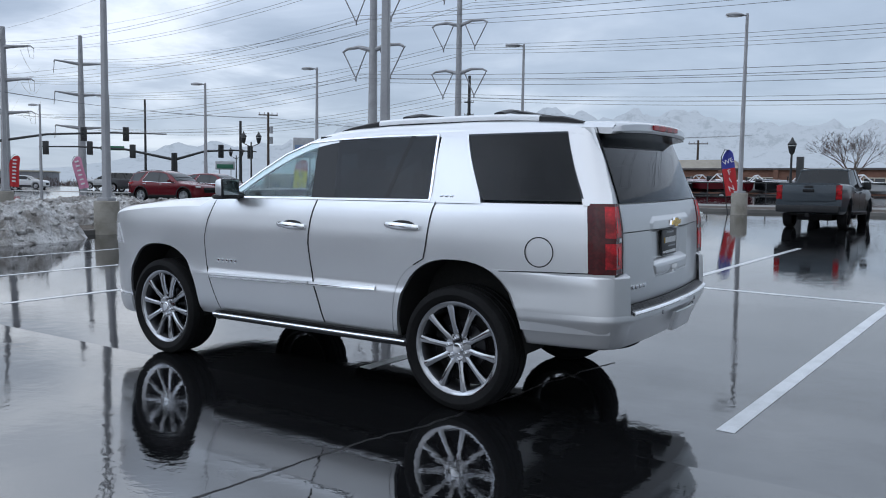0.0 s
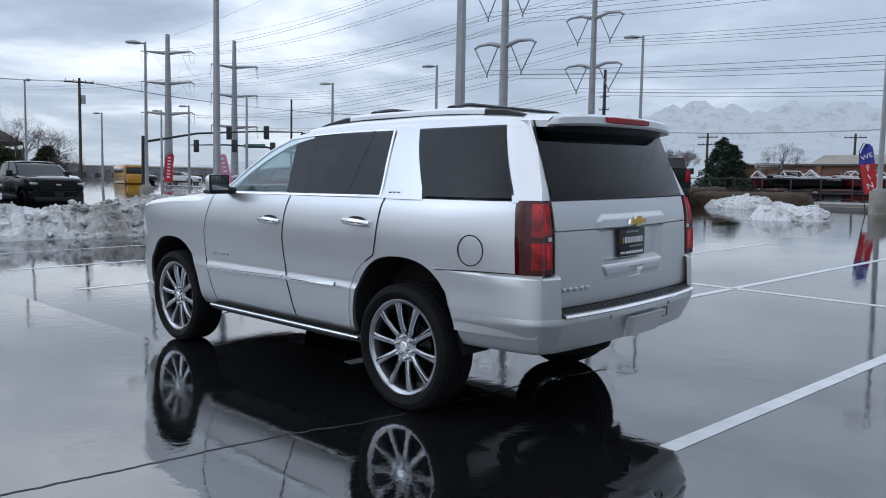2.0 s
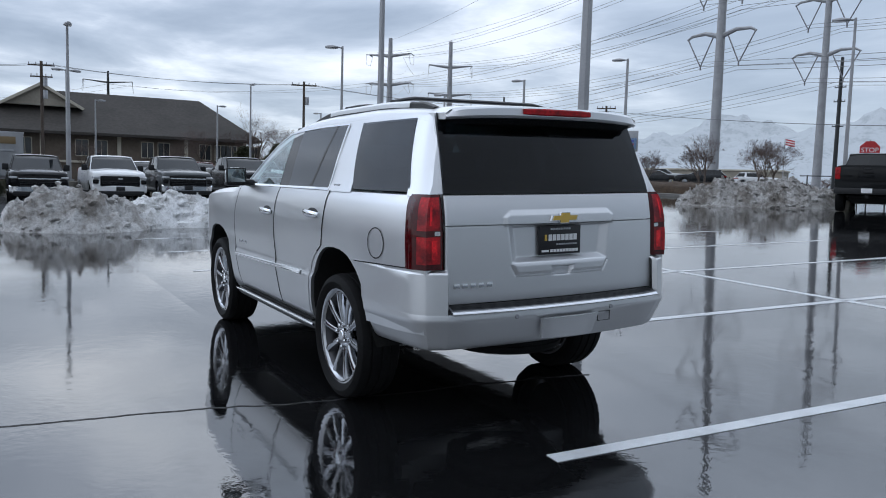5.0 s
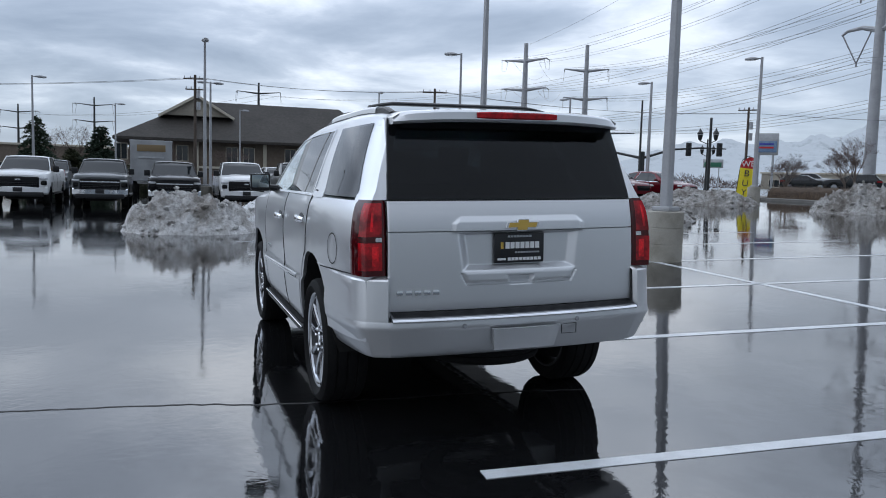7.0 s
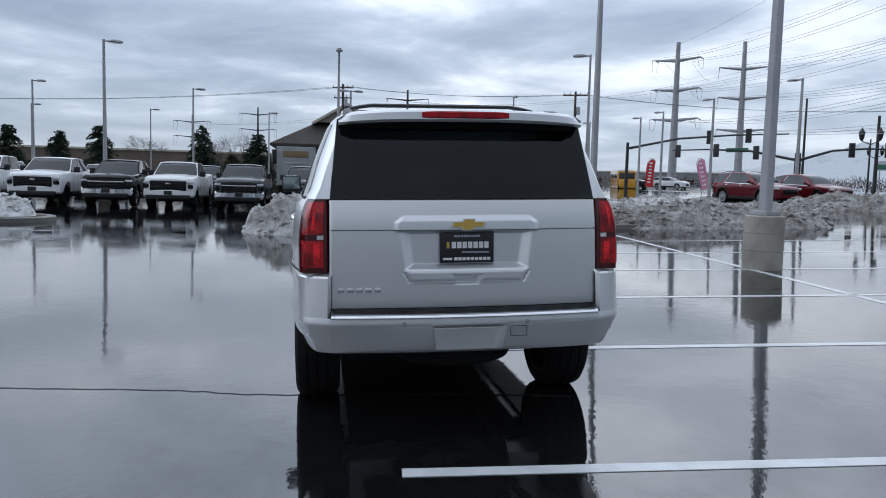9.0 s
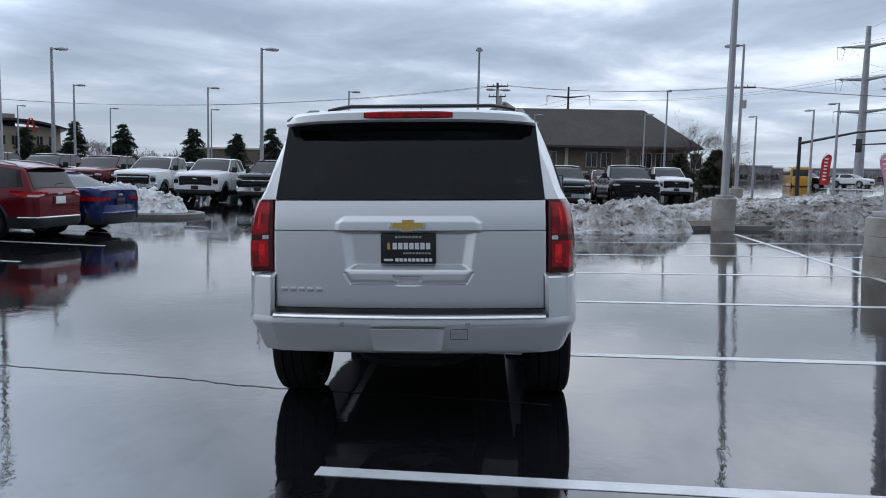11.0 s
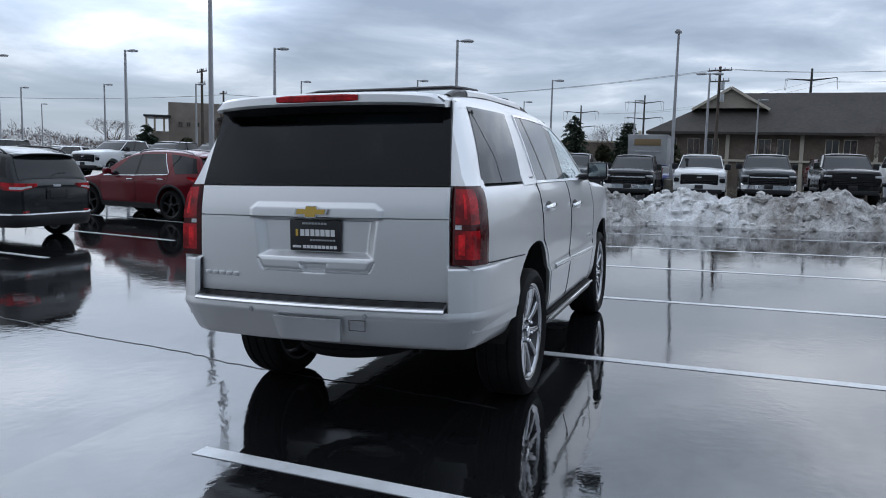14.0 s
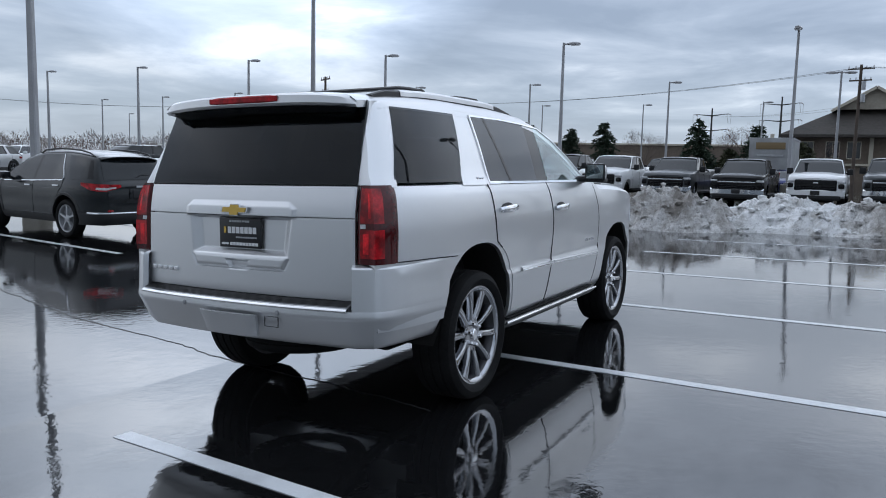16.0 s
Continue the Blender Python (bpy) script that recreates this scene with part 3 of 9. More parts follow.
def suv_wheel(parent, x, y, sign):
    """One wheel with its tyre, ten-spoke rim, lug nuts, cap and brake disc; the face looks along sign * y."""
    w = new("wheel")
    w.parent = parent
    w.matrix_basis = Matrix.Translation((x, y, 0.403)) @ (Matrix.Rotation(math.pi, 4, "Z") if sign < 0 else Matrix())
    if "suv_tyre" not in CACHE:
        bm = bmesh.new()
        build_tyre(bm, 0.405, 0.285, 0.302)
        CACHE["suv_tyre"] = mesh_of("tyre", bm, RUBBER, 30)
        bm = bmesh.new()
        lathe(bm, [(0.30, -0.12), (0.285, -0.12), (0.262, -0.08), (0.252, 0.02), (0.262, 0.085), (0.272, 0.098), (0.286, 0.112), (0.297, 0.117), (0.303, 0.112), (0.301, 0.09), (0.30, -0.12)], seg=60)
        CACHE["suv_rim"] = mesh_of("rim", bm, RIM_SHADED, 30)
        bm = bmesh.new()
        lathe(bm, [(0.268, 0.100), (0.276, 0.110), (0.288, 0.1165), (0.298, 0.1185), (0.304, 0.113), (0.300, 0.100)], seg=60)
        CACHE["suv_lip"] = mesh_of("rim_lip", bm, RIM_METAL, 30)
        bm = bmesh.new()
        lathe(bm, [(0.0, -0.05), (0.25, -0.05), (0.252, -0.03), (0.0, -0.03)], seg=40)
        CACHE["suv_back"] = mesh_of("brake_shield", bm, UNDERSIDE, 30)
        bm = bmesh.new()
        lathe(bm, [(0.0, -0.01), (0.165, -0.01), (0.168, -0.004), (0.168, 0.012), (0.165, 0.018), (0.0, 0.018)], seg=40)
        CACHE["suv_disc"] = mesh_of("brake_disc", bm, RIM_SHADED, 30)
        bm = bmesh.new()
        # a spoke: a ridged bar, broad at the rim, with steep dark flanks
        rows = []
        for r, hw, y0, d in ((0.040, 0.024, 0.078, 0.05), (0.085, 0.021, 0.090, 0.058), (0.14, 0.019, 0.100, 0.060), (0.20, 0.021, 0.107, 0.058), (0.25, 0.025, 0.110, 0.052), (0.282, 0.031, 0.109, 0.045)):
            rows.append([(-hw * 1.15, y0 - d, r), (-hw, y0 - 0.016, r), (-hw * 0.80, y0 - 0.007, r), (-hw * 0.12, y0 - 0.001, r), (hw * 0.12, y0 - 0.001, r), (hw * 0.80, y0 - 0.007, r), (hw, y0 - 0.016, r), (hw * 1.15, y0 - d, r)])
        grid_faces(bm, rows, closed=True)
        bm.verts.ensure_lookup_table()
        bm.faces.new([bm.verts[i] for i in range(8)])
        bm.faces.new([bm.verts[len(bm.verts) - 1 - i] for i in range(8)])
        CACHE["suv_spoke"] = mesh_of("spoke", bm, RIM_METAL, 25)
        bm = bmesh.new()
        lathe(bm, [(0.0, 0.02), (0.10, 0.02), (0.104, 0.07), (0.098, 0.083), (0.06, 0.088), (0.0, 0.088)], seg=36)
        CACHE["suv_hub"] = mesh_of("hub", bm, RIM_METAL, 30)
        bm = bmesh.new()
        lathe(bm, [(0.0, 0.088), (0.037, 0.088), (0.036, 0.100), (0.03, 0.105), (0.0, 0.107)], seg=24)
        CACHE["suv_cap"] = mesh_of("hub_cap", bm, CHROME, 30)
        bm = bmesh.new()
        lathe(bm, [(0.0, 0.085), (0.014, 0.085), (0.014, 0.108), (0.009, 0.115), (0.0, 0.116)], seg=6)
        CACHE["suv_lug"] = mesh_of("lug_nut", bm, CHROME, 20)
    grow = Matrix.Diagonal((1.038, 1, 1.038, 1))
    tyre = new("tyre", CACHE["suv_tyre"])
    tyre.parent = w
    for key in ("suv_rim", "suv_lip", "suv_back", "suv_disc", "suv_hub", "suv_cap"):
        o = new(CACHE[key].name, CACHE[key])
        o.parent = w
        o.matrix_basis = grow if key in ("suv_rim", "suv_lip") else Matrix()
    for k in range(10):
        o = new("spoke", CACHE["suv_spoke"])
        o.parent = w
        o.matrix_basis = Matrix.Rotation(2 * math.pi * (k + 0.3) / 10, 4, "Y") @ grow
    for k in range(6):
        o = new("lug_nut", CACHE["suv_lug"])
        o.parent = w
        a = 2 * math.pi * k / 6 + 0.3
        o.matrix_basis = Matrix.Translation((0.068 * math.cos(a), 0, 0.068 * math.sin(a)))
    return w


CACHE = {}


def letter_bars(y0, y1, z, h, n, gap=0.22):
    """Print that stands for a word: n bars in a line, as (y, z, width, height)."""
    p = (y1 - y0) / n
    return [(y0 + p * (k + 0.5), z, p * (1 - gap), h) for k in range(n)]


PLATE_PRINT = (letter_bars(-0.075, 0.075, 1.146, 0.011, 8) + letter_bars(-0.09, 0.125, 1.096, 0.036, 7) + letter_bars(-0.03, 0.125, 1.056, 0.009, 9) + letter_bars(-0.075, 0.135, 1.019, 0.017, 9) + [(-0.11, 1.019, 0.05, 0.012)])


def build_suv(m):
    suv = thing("suv", m, "clean silver full-size SUV with chrome ten-spoke wheels on wet asphalt", "car")
    # lower body: lofted stations, closed at the belt, with the arches cut out
    bm = bmesh.new()
    xs = [-3.88, -3.865, -3.83, -3.765, -3.68, -3.57, -3.4, -3.2, -3.0, -2.8, -2.6, -2.45, -2.3, -2.15, -2.0, -1.8, -1.5, -1.2, -0.9, -0.6, -0.35, -0.1, 0.15, 0.4, 0.55, 0.7, 0.8, 0.88, 0.94, 0.975, 1.0]
    zl = [0.40, 0.43, 0.47, 0.52, 0.56, 0.62, 0.69, 0.72, 0.735, 0.75, 0.775, 0.86, 0.95, 1.02, 1.08, 1.14, 1.2, 1.24, 1.28, 1.31, 1.345]
    rings = []
    for x in xs:
        top = min(curve_at(SUV_TOP, x), 1.375)
        deck = top - 0.075 if x < -2.3 else 1.345
        ring = []
        half = []
        for z in zl:
            zz = 0.40 + (z - 0.40) * (deck - 0.40) / 0.945 if deck < 1.345 else z
            half.append((suv_rake(x, zz), suv_side(x, zz), zz))
        e = half[-1][1]
        if x < -2.3:
            crown = [(0.975, 0.022), (0.93, 0.042), (0.80, 0.052), (0.72, 0.058), (0.66, 0.068), (0.35, 0.073), (0.0, 0.075)]
        else:
            crown = [(0.975, 0.004), (0.93, 0.006), (0.80, 0.008), (0.72, 0.008), (0.66, 0.008), (0.35, 0.008), (0.0, 0.008)]
        upper = [(suv_rake(x, deck), e * f, deck + h) for f, h in crown]
        right = half + upper
        left = [(a, -b, c) for a, b, c in reversed(right[:-1])]
        bottom = [(x, -0.4, 0.38), (x, 0.4, 0.38)]
        rings.append(right + left + bottom)
    vs = grid_faces(bm, rings, closed=True)
    bm.faces.new(vs[0])
    # the tail between the two flanks
    n = len(zl)
    last = vs[-1]
    total = len(last) - 2
    cols = steps(0, 1, 9)[1:-1]
    prev = None
    for k in range(n):
        a, b = last[k], last[total - 1 - k]
        z = a.co.z
        row = [a] + [bm.verts.new((suv_back(a.co.y * (1 - 2 * u), z) - 0.075, a.co.y * (1 - 2 * u), z)) for u in cols] + [b]
        if prev:
            for i in range(len(row) - 1):
                bm.faces.new((prev[i], prev[i + 1], row[i + 1], row[i]))
        else:
            bm.faces.new([*row, last[-2], last[-1]])
        prev = row
    bm.faces.new([*reversed(prev), *last[n:total - n]])
    cut = [suv_arch(0.01, 0.42, 0.985, 0.475, 0.36, s) for s in (1, -1)] + [suv_arch(-2.946, 0.42, 0.945, 0.455, 0.36, s) for s in (1, -1)]
    c = bmesh.new()
    box(c, (0.95, 0, 0.38), (1.2, 2.6, 0.42))
    cut.append(c)
    part("body", carve("body", bm, cut), SILVER, suv, sharp=28)
    bm = bmesh.new()
    box(bm, (-1.80, 0, 0.40), (3.6, 1.25, 0.14), 0.03)
    box(bm, (0.55, -0.1, 0.54), (0.7, 0.9, 0.10), 0.03)
    tube(bm, [(-0.0, -0.66, 0.40), (0.0, 0.66, 0.40)], 0.05, 10)
    tube(bm, [(-1.9, 0.35, 0.30), (0.2, 0.4, 0.32), (0.6, 0.35, 0.44), (0.85, 0.42, 0.50)], 0.04, 10)
    part("underbody", bm, UNDERSIDE, suv)
    # the spare slung flat under the tail
    bm = bmesh.new()
    build_tyre(bm, 0.375, 0.22, 0.24)
    lathe(bm, [(0.0, 0.02), (0.12, 0.03), (0.20, 0.06), (0.245, 0.07), (0.245, -0.07), (0.20, -0.06), (0.12, -0.03), (0.0, -0.02)], seg=32)
    bmesh.ops.transform(bm, matrix=Matrix.Translation((0.50, 0.0, 0.462)) @ Matrix.Rotation(math.pi / 2, 4, "X"), verts=bm.verts)
    part("spare_tyre", bm, RUBBER, suv, "black spare tyre slung under the tail")
    # dark liners inside the arches
    for s in (1, -1):
        for cx, top, half in ((0.01, 0.985, 0.475), (-2.946, 0.945, 0.455)):
            bm = bmesh.new()
            prof = [(cx + half, 0.53 if cx > -1 else 0.36)]
            for k in range(25):
                a = math.pi * k / 24
                c, q = math.cos(a), math.sin(a)
                prof.append((cx + (half - 0.006) * (abs(c) ** 0.82) * (1 if c > 0 else -1), 0.42 + (top - 0.006 - 0.42) * abs(q) ** 0.8))
            prof.append((cx - half, 0.40))
            rows = []
            for x, z in prof:
                e = suv_side(x, max(z, 0.42)) - 0.02
                rows.append([(x, s * y, z) for y in (e, e - 0.05, 0.75, 0.655)])
            v = grid_faces(bm, rows)
            bm.faces.new([r[-1] for r in v])
            part("wheel_liner", bm, UNDERSIDE, suv)

    # roof skin with rounded edges
    bm = bmesh.new()
    rows = []
    for x in [-1.62, -1.5, -1.35, -1.2, -1.0, -0.7, -0.4, 0.0, 0.35, 0.6, 0.75, 0.85, 0.93]:
        top = curve_at(SUV_TOP, x)
        row = []
        ze = top - 0.062
        e = suv_side(x, max(ze, 1.36))
        for f, h in ((1.0, -0.03), (1.0, 0.0), (0.965, 0.022), (0.90, 0.038), (0.8, 0.047), (0.5, 0.057), (0.0, 0.062)):
            row.append((suv_rake(x, ze + h) + (0.1 * max(0, x - 0.5) if h > 0 else 0), e * f if h >= 0 else suv_side(x, max(ze + h, 1.36)), ze + h))
        rows.append(row + [(a, -b, c) for a, b, c in reversed(row[:-1])])
    shell(bm, rows, 0.03, lambda p: Vector((0, 0, -1)))
    part("roof", bm, SILVER, suv, sharp=40)

    edge = lambda pts: (lambda z: curve_at(pts, z))
    for s in (1, -1):
        # pillars, then the panes between them, which stand 2 mm proud
        bm = bmesh.new()
        rows = []
        for x in steps(-2.26, -1.12, 16):
            t = curve_at(SUV_TOP, x) - 0.062
            lo = max(1.345, t - 0.055 - 0.03 * max(0, -x - 1.9))
            rows.append([(x, s * (suv_side(x, z) + 0.001), z) for z in steps(lo, max(t + 0.005, lo + 0.012), 4)])
        shell(bm, rows, 0.03, lambda p: Vector((0, -s, 0)))
        part("a_pillar", bm, SILVER, suv)
        for nm, lo, hi, l, r, mt in (
                ("b_pillar", 1.35, 1.80, [(1.35, -1.27), (1.78, -1.33)], [(1.35, -1.04), (1.78, -1.13)], GLOSS_BLACK),
                ("c_pillar", 1.34, 1.835, [(1.34, -0.215), (1.84, -0.245)], [(1.34, 0.175), (1.36, 0.165), (1.79, -0.03), (1.84, -0.04)], SILVER),
                ("d_pillar", 1.34, 1.79, [(1.34, 0.835), (1.8, 0.705)], [(1.34, 1.0), (1.8, 1.0)], SILVER)):
            bm = bmesh.new()
            side_patch(bm, lo, hi, edge(l), edge(r), s, 0.0, 8, 8, 0.04)
            part(nm, bm, mt, suv)
        bm = bmesh.new()
        rows = []
        for x in steps(-1.2, 0.92, 24):
            t = max(1.776, curve_at(SUV_TOP, x) - 0.06)
            rows.append([(suv_rake(x, z), s * suv_side(x, z), z) for z in steps(1.770, t, 4)])
        shell(bm, rows, 0.03, lambda p: Vector((0, -s, 0)))
        part("roof_rail_panel", bm, SILVER, suv)
        for nm, lo, hi, l, r, mt in (
                ("front_side_window", 1.35, 1.755, [(1.35, -2.13), (1.42, -2.04), (1.6, -1.76), (1.70, -1.56), (1.755, -1.38)], [(1.35, -1.265), (1.755, -1.325)], CLEAR_GLASS),
                ("rear_side_window", 1.36, 1.775, [(1.36, -1.05), (1.775, -1.135)], [(1.36, -0.60), (1.775, -0.485)], DARK_GLASS),
                ("rear_vent_window", 1.36, 1.775, [(1.36, -0.575), (1.775, -0.46)], [(1.36, -0.235), (1.775, -0.262)], DARK_GLASS),
                ("quarter_window", 1.362, 1.78, [(1.362, 0.18), (1.40, 0.15), (1.78, -0.025)], [(1.362, 0.842), (1.78, 0.715)], DARK_GLASS)):
            bm = bmesh.new()
            side_patch(bm, lo, hi, edge(l), edge(r), s, 0.003, 10, 8, 0.004)
            part(nm, bm, mt, suv, "lightly tinted glass" if mt is CLEAR_GLASS else "black privacy glass")
        bm = bmesh.new()
        side_patch(bm, 1.355, 1.78, edge([(1.355, -0.60), (1.78, -0.487)]), edge([(1.355, -0.57), (1.78, -0.457)]), s, 0.005, 3, 8, 0.01)
        part("window_divider", bm, GLOSS_BLACK, suv)
        # doors, proud of the gap by 4 mm
        split = [(0.46, -1.12), (0.6, -1.155), (0.8, -1.215), (1.03, -1.25), (1.2, -1.23), (1.345, -1.19)]
        arch = [(0.46, -0.50), (0.6, -0.49), (0.72, -0.47), (0.80, -0.445), (0.88, -0.385), (0.93, -0.315), (0.975, -0.235), (1.06, -0.215), (1.2, -0.195), (1.345, -0.17)]
        front = [(0.46, -2.235), (0.6, -2.29), (0.8, -2.36), (1.02, -2.375), (1.16, -2.335), (1.345, -2.245)]
        for nm, l, r, hx, hz in (("front_door", front, [(z, x - 0.007) for z, x in split], -1.41, 1.158), ("rear_door", [(z, x + 0.007) for z, x in split], arch, -0.405, 1.188)):
            bm = bmesh.new()
            side_patch(bm, 0.455, 1.338, edge(l), edge(r), s, 0.004, 14, 40, 0.012)
            door = part(nm, bm, SILVER, suv, sharp=30)
            bm = bmesh.new()
            y = suv_side(hx, hz) + 0.004
            rows = []
            for k in range(13):
                u = k / 12
                bow = math.sin(math.pi * u) ** 0.6
                rows.append([(hx - 0.14 + 0.28 * u, s * (y + 0.012 + 0.028 * bow + 0.012 * math.cos(a)), hz - 0.012 * u + 0.0 + (0.015 + 0.010 * bow) * math.sin(a)) for a in [2 * math.pi * j / 10 for j in range(10)]])
            v = grid_faces(bm, rows, closed=True)
            bm.faces.new(v[0])
            bm.faces.new(v[-1])
            part("door_handle", bm, CHROME, door, "chrome pull handle")
            bm = bmesh.new()
            bmesh.ops.create_uvsphere(bm, u_segments=20, v_segments=10, radius=1)
            for q in bm.verts:
                q.co = Vector((hx + 0.0 + q.co.x * 0.10, s * (y + 0.0015 + 0.004 * q.co.y), hz + q.co.z * 0.032))
            part("handle_cup", bm, PLASTIC, door)
        for pts, o in (([(x, z) for z, x in front[::-1]] + [(-2.235, 0.452)], 0.0055), ([(x, z) for z, x in split], 0.0075), ([(x, z) for z, x in arch[5:]], 0.0055)):
            bm = bmesh.new()
            flank_line(bm, pts, s, 0.0072, o, 4)
            part("door_seam", bm, SEAM, suv)
        bm = bmesh.new()
        flank_line(bm, [(0.33, 0.935), (0.6, 0.945), (0.87, 0.950)], s, 0.0055, 0.0065, 6)
        part("bumper_seam", bm, SEAM, suv)
        # bright trim
        bm = bmesh.new()
        flank_line(bm, [(-2.31, 0.715), (-1.9, 0.724), (-1.25, 0.737)], s, 0.030, 0.006, 8, 0.009)
        flank_line(bm, [(-1.235, 0.737), (-0.9, 0.744), (-0.63, 0.75)], s, 0.030, 0.006, 8, 0.009)
        part("door_trim", bm, SILVER, suv)
        bm = bmesh.new()
        flank_line(bm, [(-2.31, 0.712), (-1.25, 0.732)], s, 0.006, 0.017, 10)
        flank_line(bm, [(-1.235, 0.732), (-0.63, 0.745)], s, 0.006, 0.017, 10)
        part("trim_line", bm, CHROME, suv)
        bm = bmesh.new()
        flank_line(bm, [(-2.13, 1.347), (-1.2, 1.349), (-0.215, 1.353)], s, 0.018, 0.004, 12, 0.005)
        part("belt_trim", bm, CHROME, suv)
        bm = bmesh.new()
        flank_line(bm, [(-0.222, 1.352), (-0.232, 1.5), (-0.248, 1.65), (-0.265, 1.785)], s, 0.020, 0.004, 8, 0.005)
        flank_line(bm, [(-0.265, 1.785), (-0.7, 1.786), (-1.1, 1.775), (-1.4, 1.755), (-1.62, 1.675), (-1.85, 1.545), (-2.1, 1.385)], s, 0.012, 0.004, 8, 0.004)
        part("window_trim", bm, CHROME, suv)
        # fuel flap
        if s < 0:
            bm = bmesh.new()
            rows = []
            for k in range(41):
                a = 2 * math.pi * k / 40
                rows.append([(0.59 + r * math.cos(a), s * (suv_side(0.59 + r * math.cos(a), 1.062 + r * math.sin(a)) + 0.0025), 1.062 + r * math.sin(a)) for r in (0.084, 0.091)])
            grid_faces(bm, rows)
            flap = part("fuel_flap_seam", bm, SEAM, suv)
        # running board
        bm = bmesh.new()
        rows = []
        for x in steps(-2.30, -0.36, 12):
            e = 0.0 if -2.27 < x < -0.4 else 0.02
            rows.append([(x, s * y, z) for y, z in ((0.72, 0.36), (0.93, 0.365), (0.985 - e, 0.38), (0.992 - e, 0.40), (0.975 - e, 0.425), (0.93, 0.432), (0.72, 0.432))])
        v = grid_faces(bm, rows, closed=True)
        bm.faces.new(v[0])
        bm.faces.new(v[-1])
        board = part("running_board", bm, PLASTIC, suv, "black running board")
        bm = bmesh.new()
        tube(bm, [(-2.28, s * 0.986, 0.413), (-0.38, s * 0.986, 0.413)], 0.009, 8)
        part("step_trim", bm, CHROME, board)
        bm = bmesh.new()
        box(bm, (-1.33, s * 0.95, 0.434), (1.8, 0.05, 0.008), 0.003)
        part("tread_strip", bm, RUBBER, board)
        # nameplate blocks on the front door, trim badge on the pillar
        bm = bmesh.new()
        for k in range(5):
            x = -2.215 + 0.048 * k
            box(bm, (x, s * (suv_side(x, 0.845) + 0.006), 0.845), (0.034, 0.006, 0.026), 0.002)
        part("nameplate", bm, CHROME, suv)
        bm = bmesh.new()
        for k in range(3):
            x = -0.13 + 0.04 * k
            box(bm, (x, s * (suv_side(x, 1.378) + 0.003), 1.378), (0.028, 0.006, 0.022), 0.002)
        part("trim_badge", bm, CHROME, suv)
        # door mirror
        mir = new("door_mirror")
        mir.parent = suv
        bm = bmesh.new()
        rows = []
        for x, f in ((-2.095, 0.30), (-2.085, 0.66), (-2.06, 0.90), (-2.03, 0.98), (-2.0, 1.0), (-1.985, 0.985)):
            rows.append([(x + 0.03 * (abs(math.cos(a))), s * (1.065 + 0.088 * f * (abs(math.cos(a)) ** 0.55) * (1 if math.cos(a) > 0 else -1)), 1.418 + 0.071 * f * (abs(math.sin(a)) ** 0.55) * (1 if math.sin(a) > 0 else -1)) for a in [2 * math.pi * (j + 0.5) / 20 for j in range(20)]])
        v = grid_faces(bm, rows, closed=True)
        bm.faces.new(v[0])
        bm.faces.new(v[-1])
        part("mirror_housing", bm, SILVER, mir, "silver mirror cap")
        bm = bmesh.new()
        box(bm, (-1.955, s * 1.065, 1.418), (0.014, 0.170, 0.134), 0.006)
        part("mirror_frame", bm, PLASTIC, mir)
        bm = bmesh.new()
        box(bm, (-1.947, s * 1.065, 1.420), (0.006, 0.146, 0.110), 0.002)
        part("mirror_glass", bm, MIRROR, mir)
        bm = bmesh.new()
        tube(bm, [(-2.03, s * 0.88, 1.350), (-2.02, s * 0.95, 1.362), (-2.01, s * 1.03, 1.368)], [0.05, 0.045, 0.04], 10, flat=0.7)
        box(bm, (-2.02, s * 1.06, 1.352), (0.12, 0.16, 0.035), 0.015)
        part("mirror_stalk", bm, PLASTIC, mir)
        # roof rail: black foot at each end, bright bar between
        bm = bmesh.new()
        rail = lambda x: (x, s * (0.635 - 0.02 * max(0, -x - 0.6)), curve_at(SUV_TOP, x) - 0.036)
        rows = []
        for k, x in enumerate(steps(-1.24, 0.72, 30)):
            _, y, z = rail(x)
            end = min(1, (x + 1.26) / 0.35, (0.74 - x) / 0.16)
            h = 0.010 + 0.036 * max(0, end) ** 0.7
            rows.append([(x, y - s * 0.026, z - 0.02), (x, y + s * 0.026, z - 0.03), (x, y + s * 0.022, z + h * 0.8), (x, y + s * 0.010, z + h), (x, y - s * 0.012, z + h), (x, y - s * 0.022, z + h * 0.8)])
        v = grid_faces(bm, rows, closed=True)
        bm.faces.new(v[0])
        bm.faces.new(v[-1])
        rr = part("roof_rail", bm, PLASTIC, suv, "black roof rail with a bright cap")
        bm = bmesh.new()
        rows = []
        for x in steps(-0.84, 0.43, 16):
            _, y, z = rail(x)
            rows.append([(x, y + s * 0.027, z + 0.016), (x, y + s * 0.025, z + 0.038), (x, y + s * 0.012, z + 0.051), (x, y - s * 0.014, z + 0.051), (x, y - s * 0.026, z + 0.036)])
        shell(bm, rows, 0.004, lambda p: Vector((0, 0, -1)))
        part("rail_cap", bm, SILVER, rr)
        # tail lamp wrapping the corner
        bm = bmesh.new()
        bm2 = bmesh.new()
        rows, rows2 = [], []
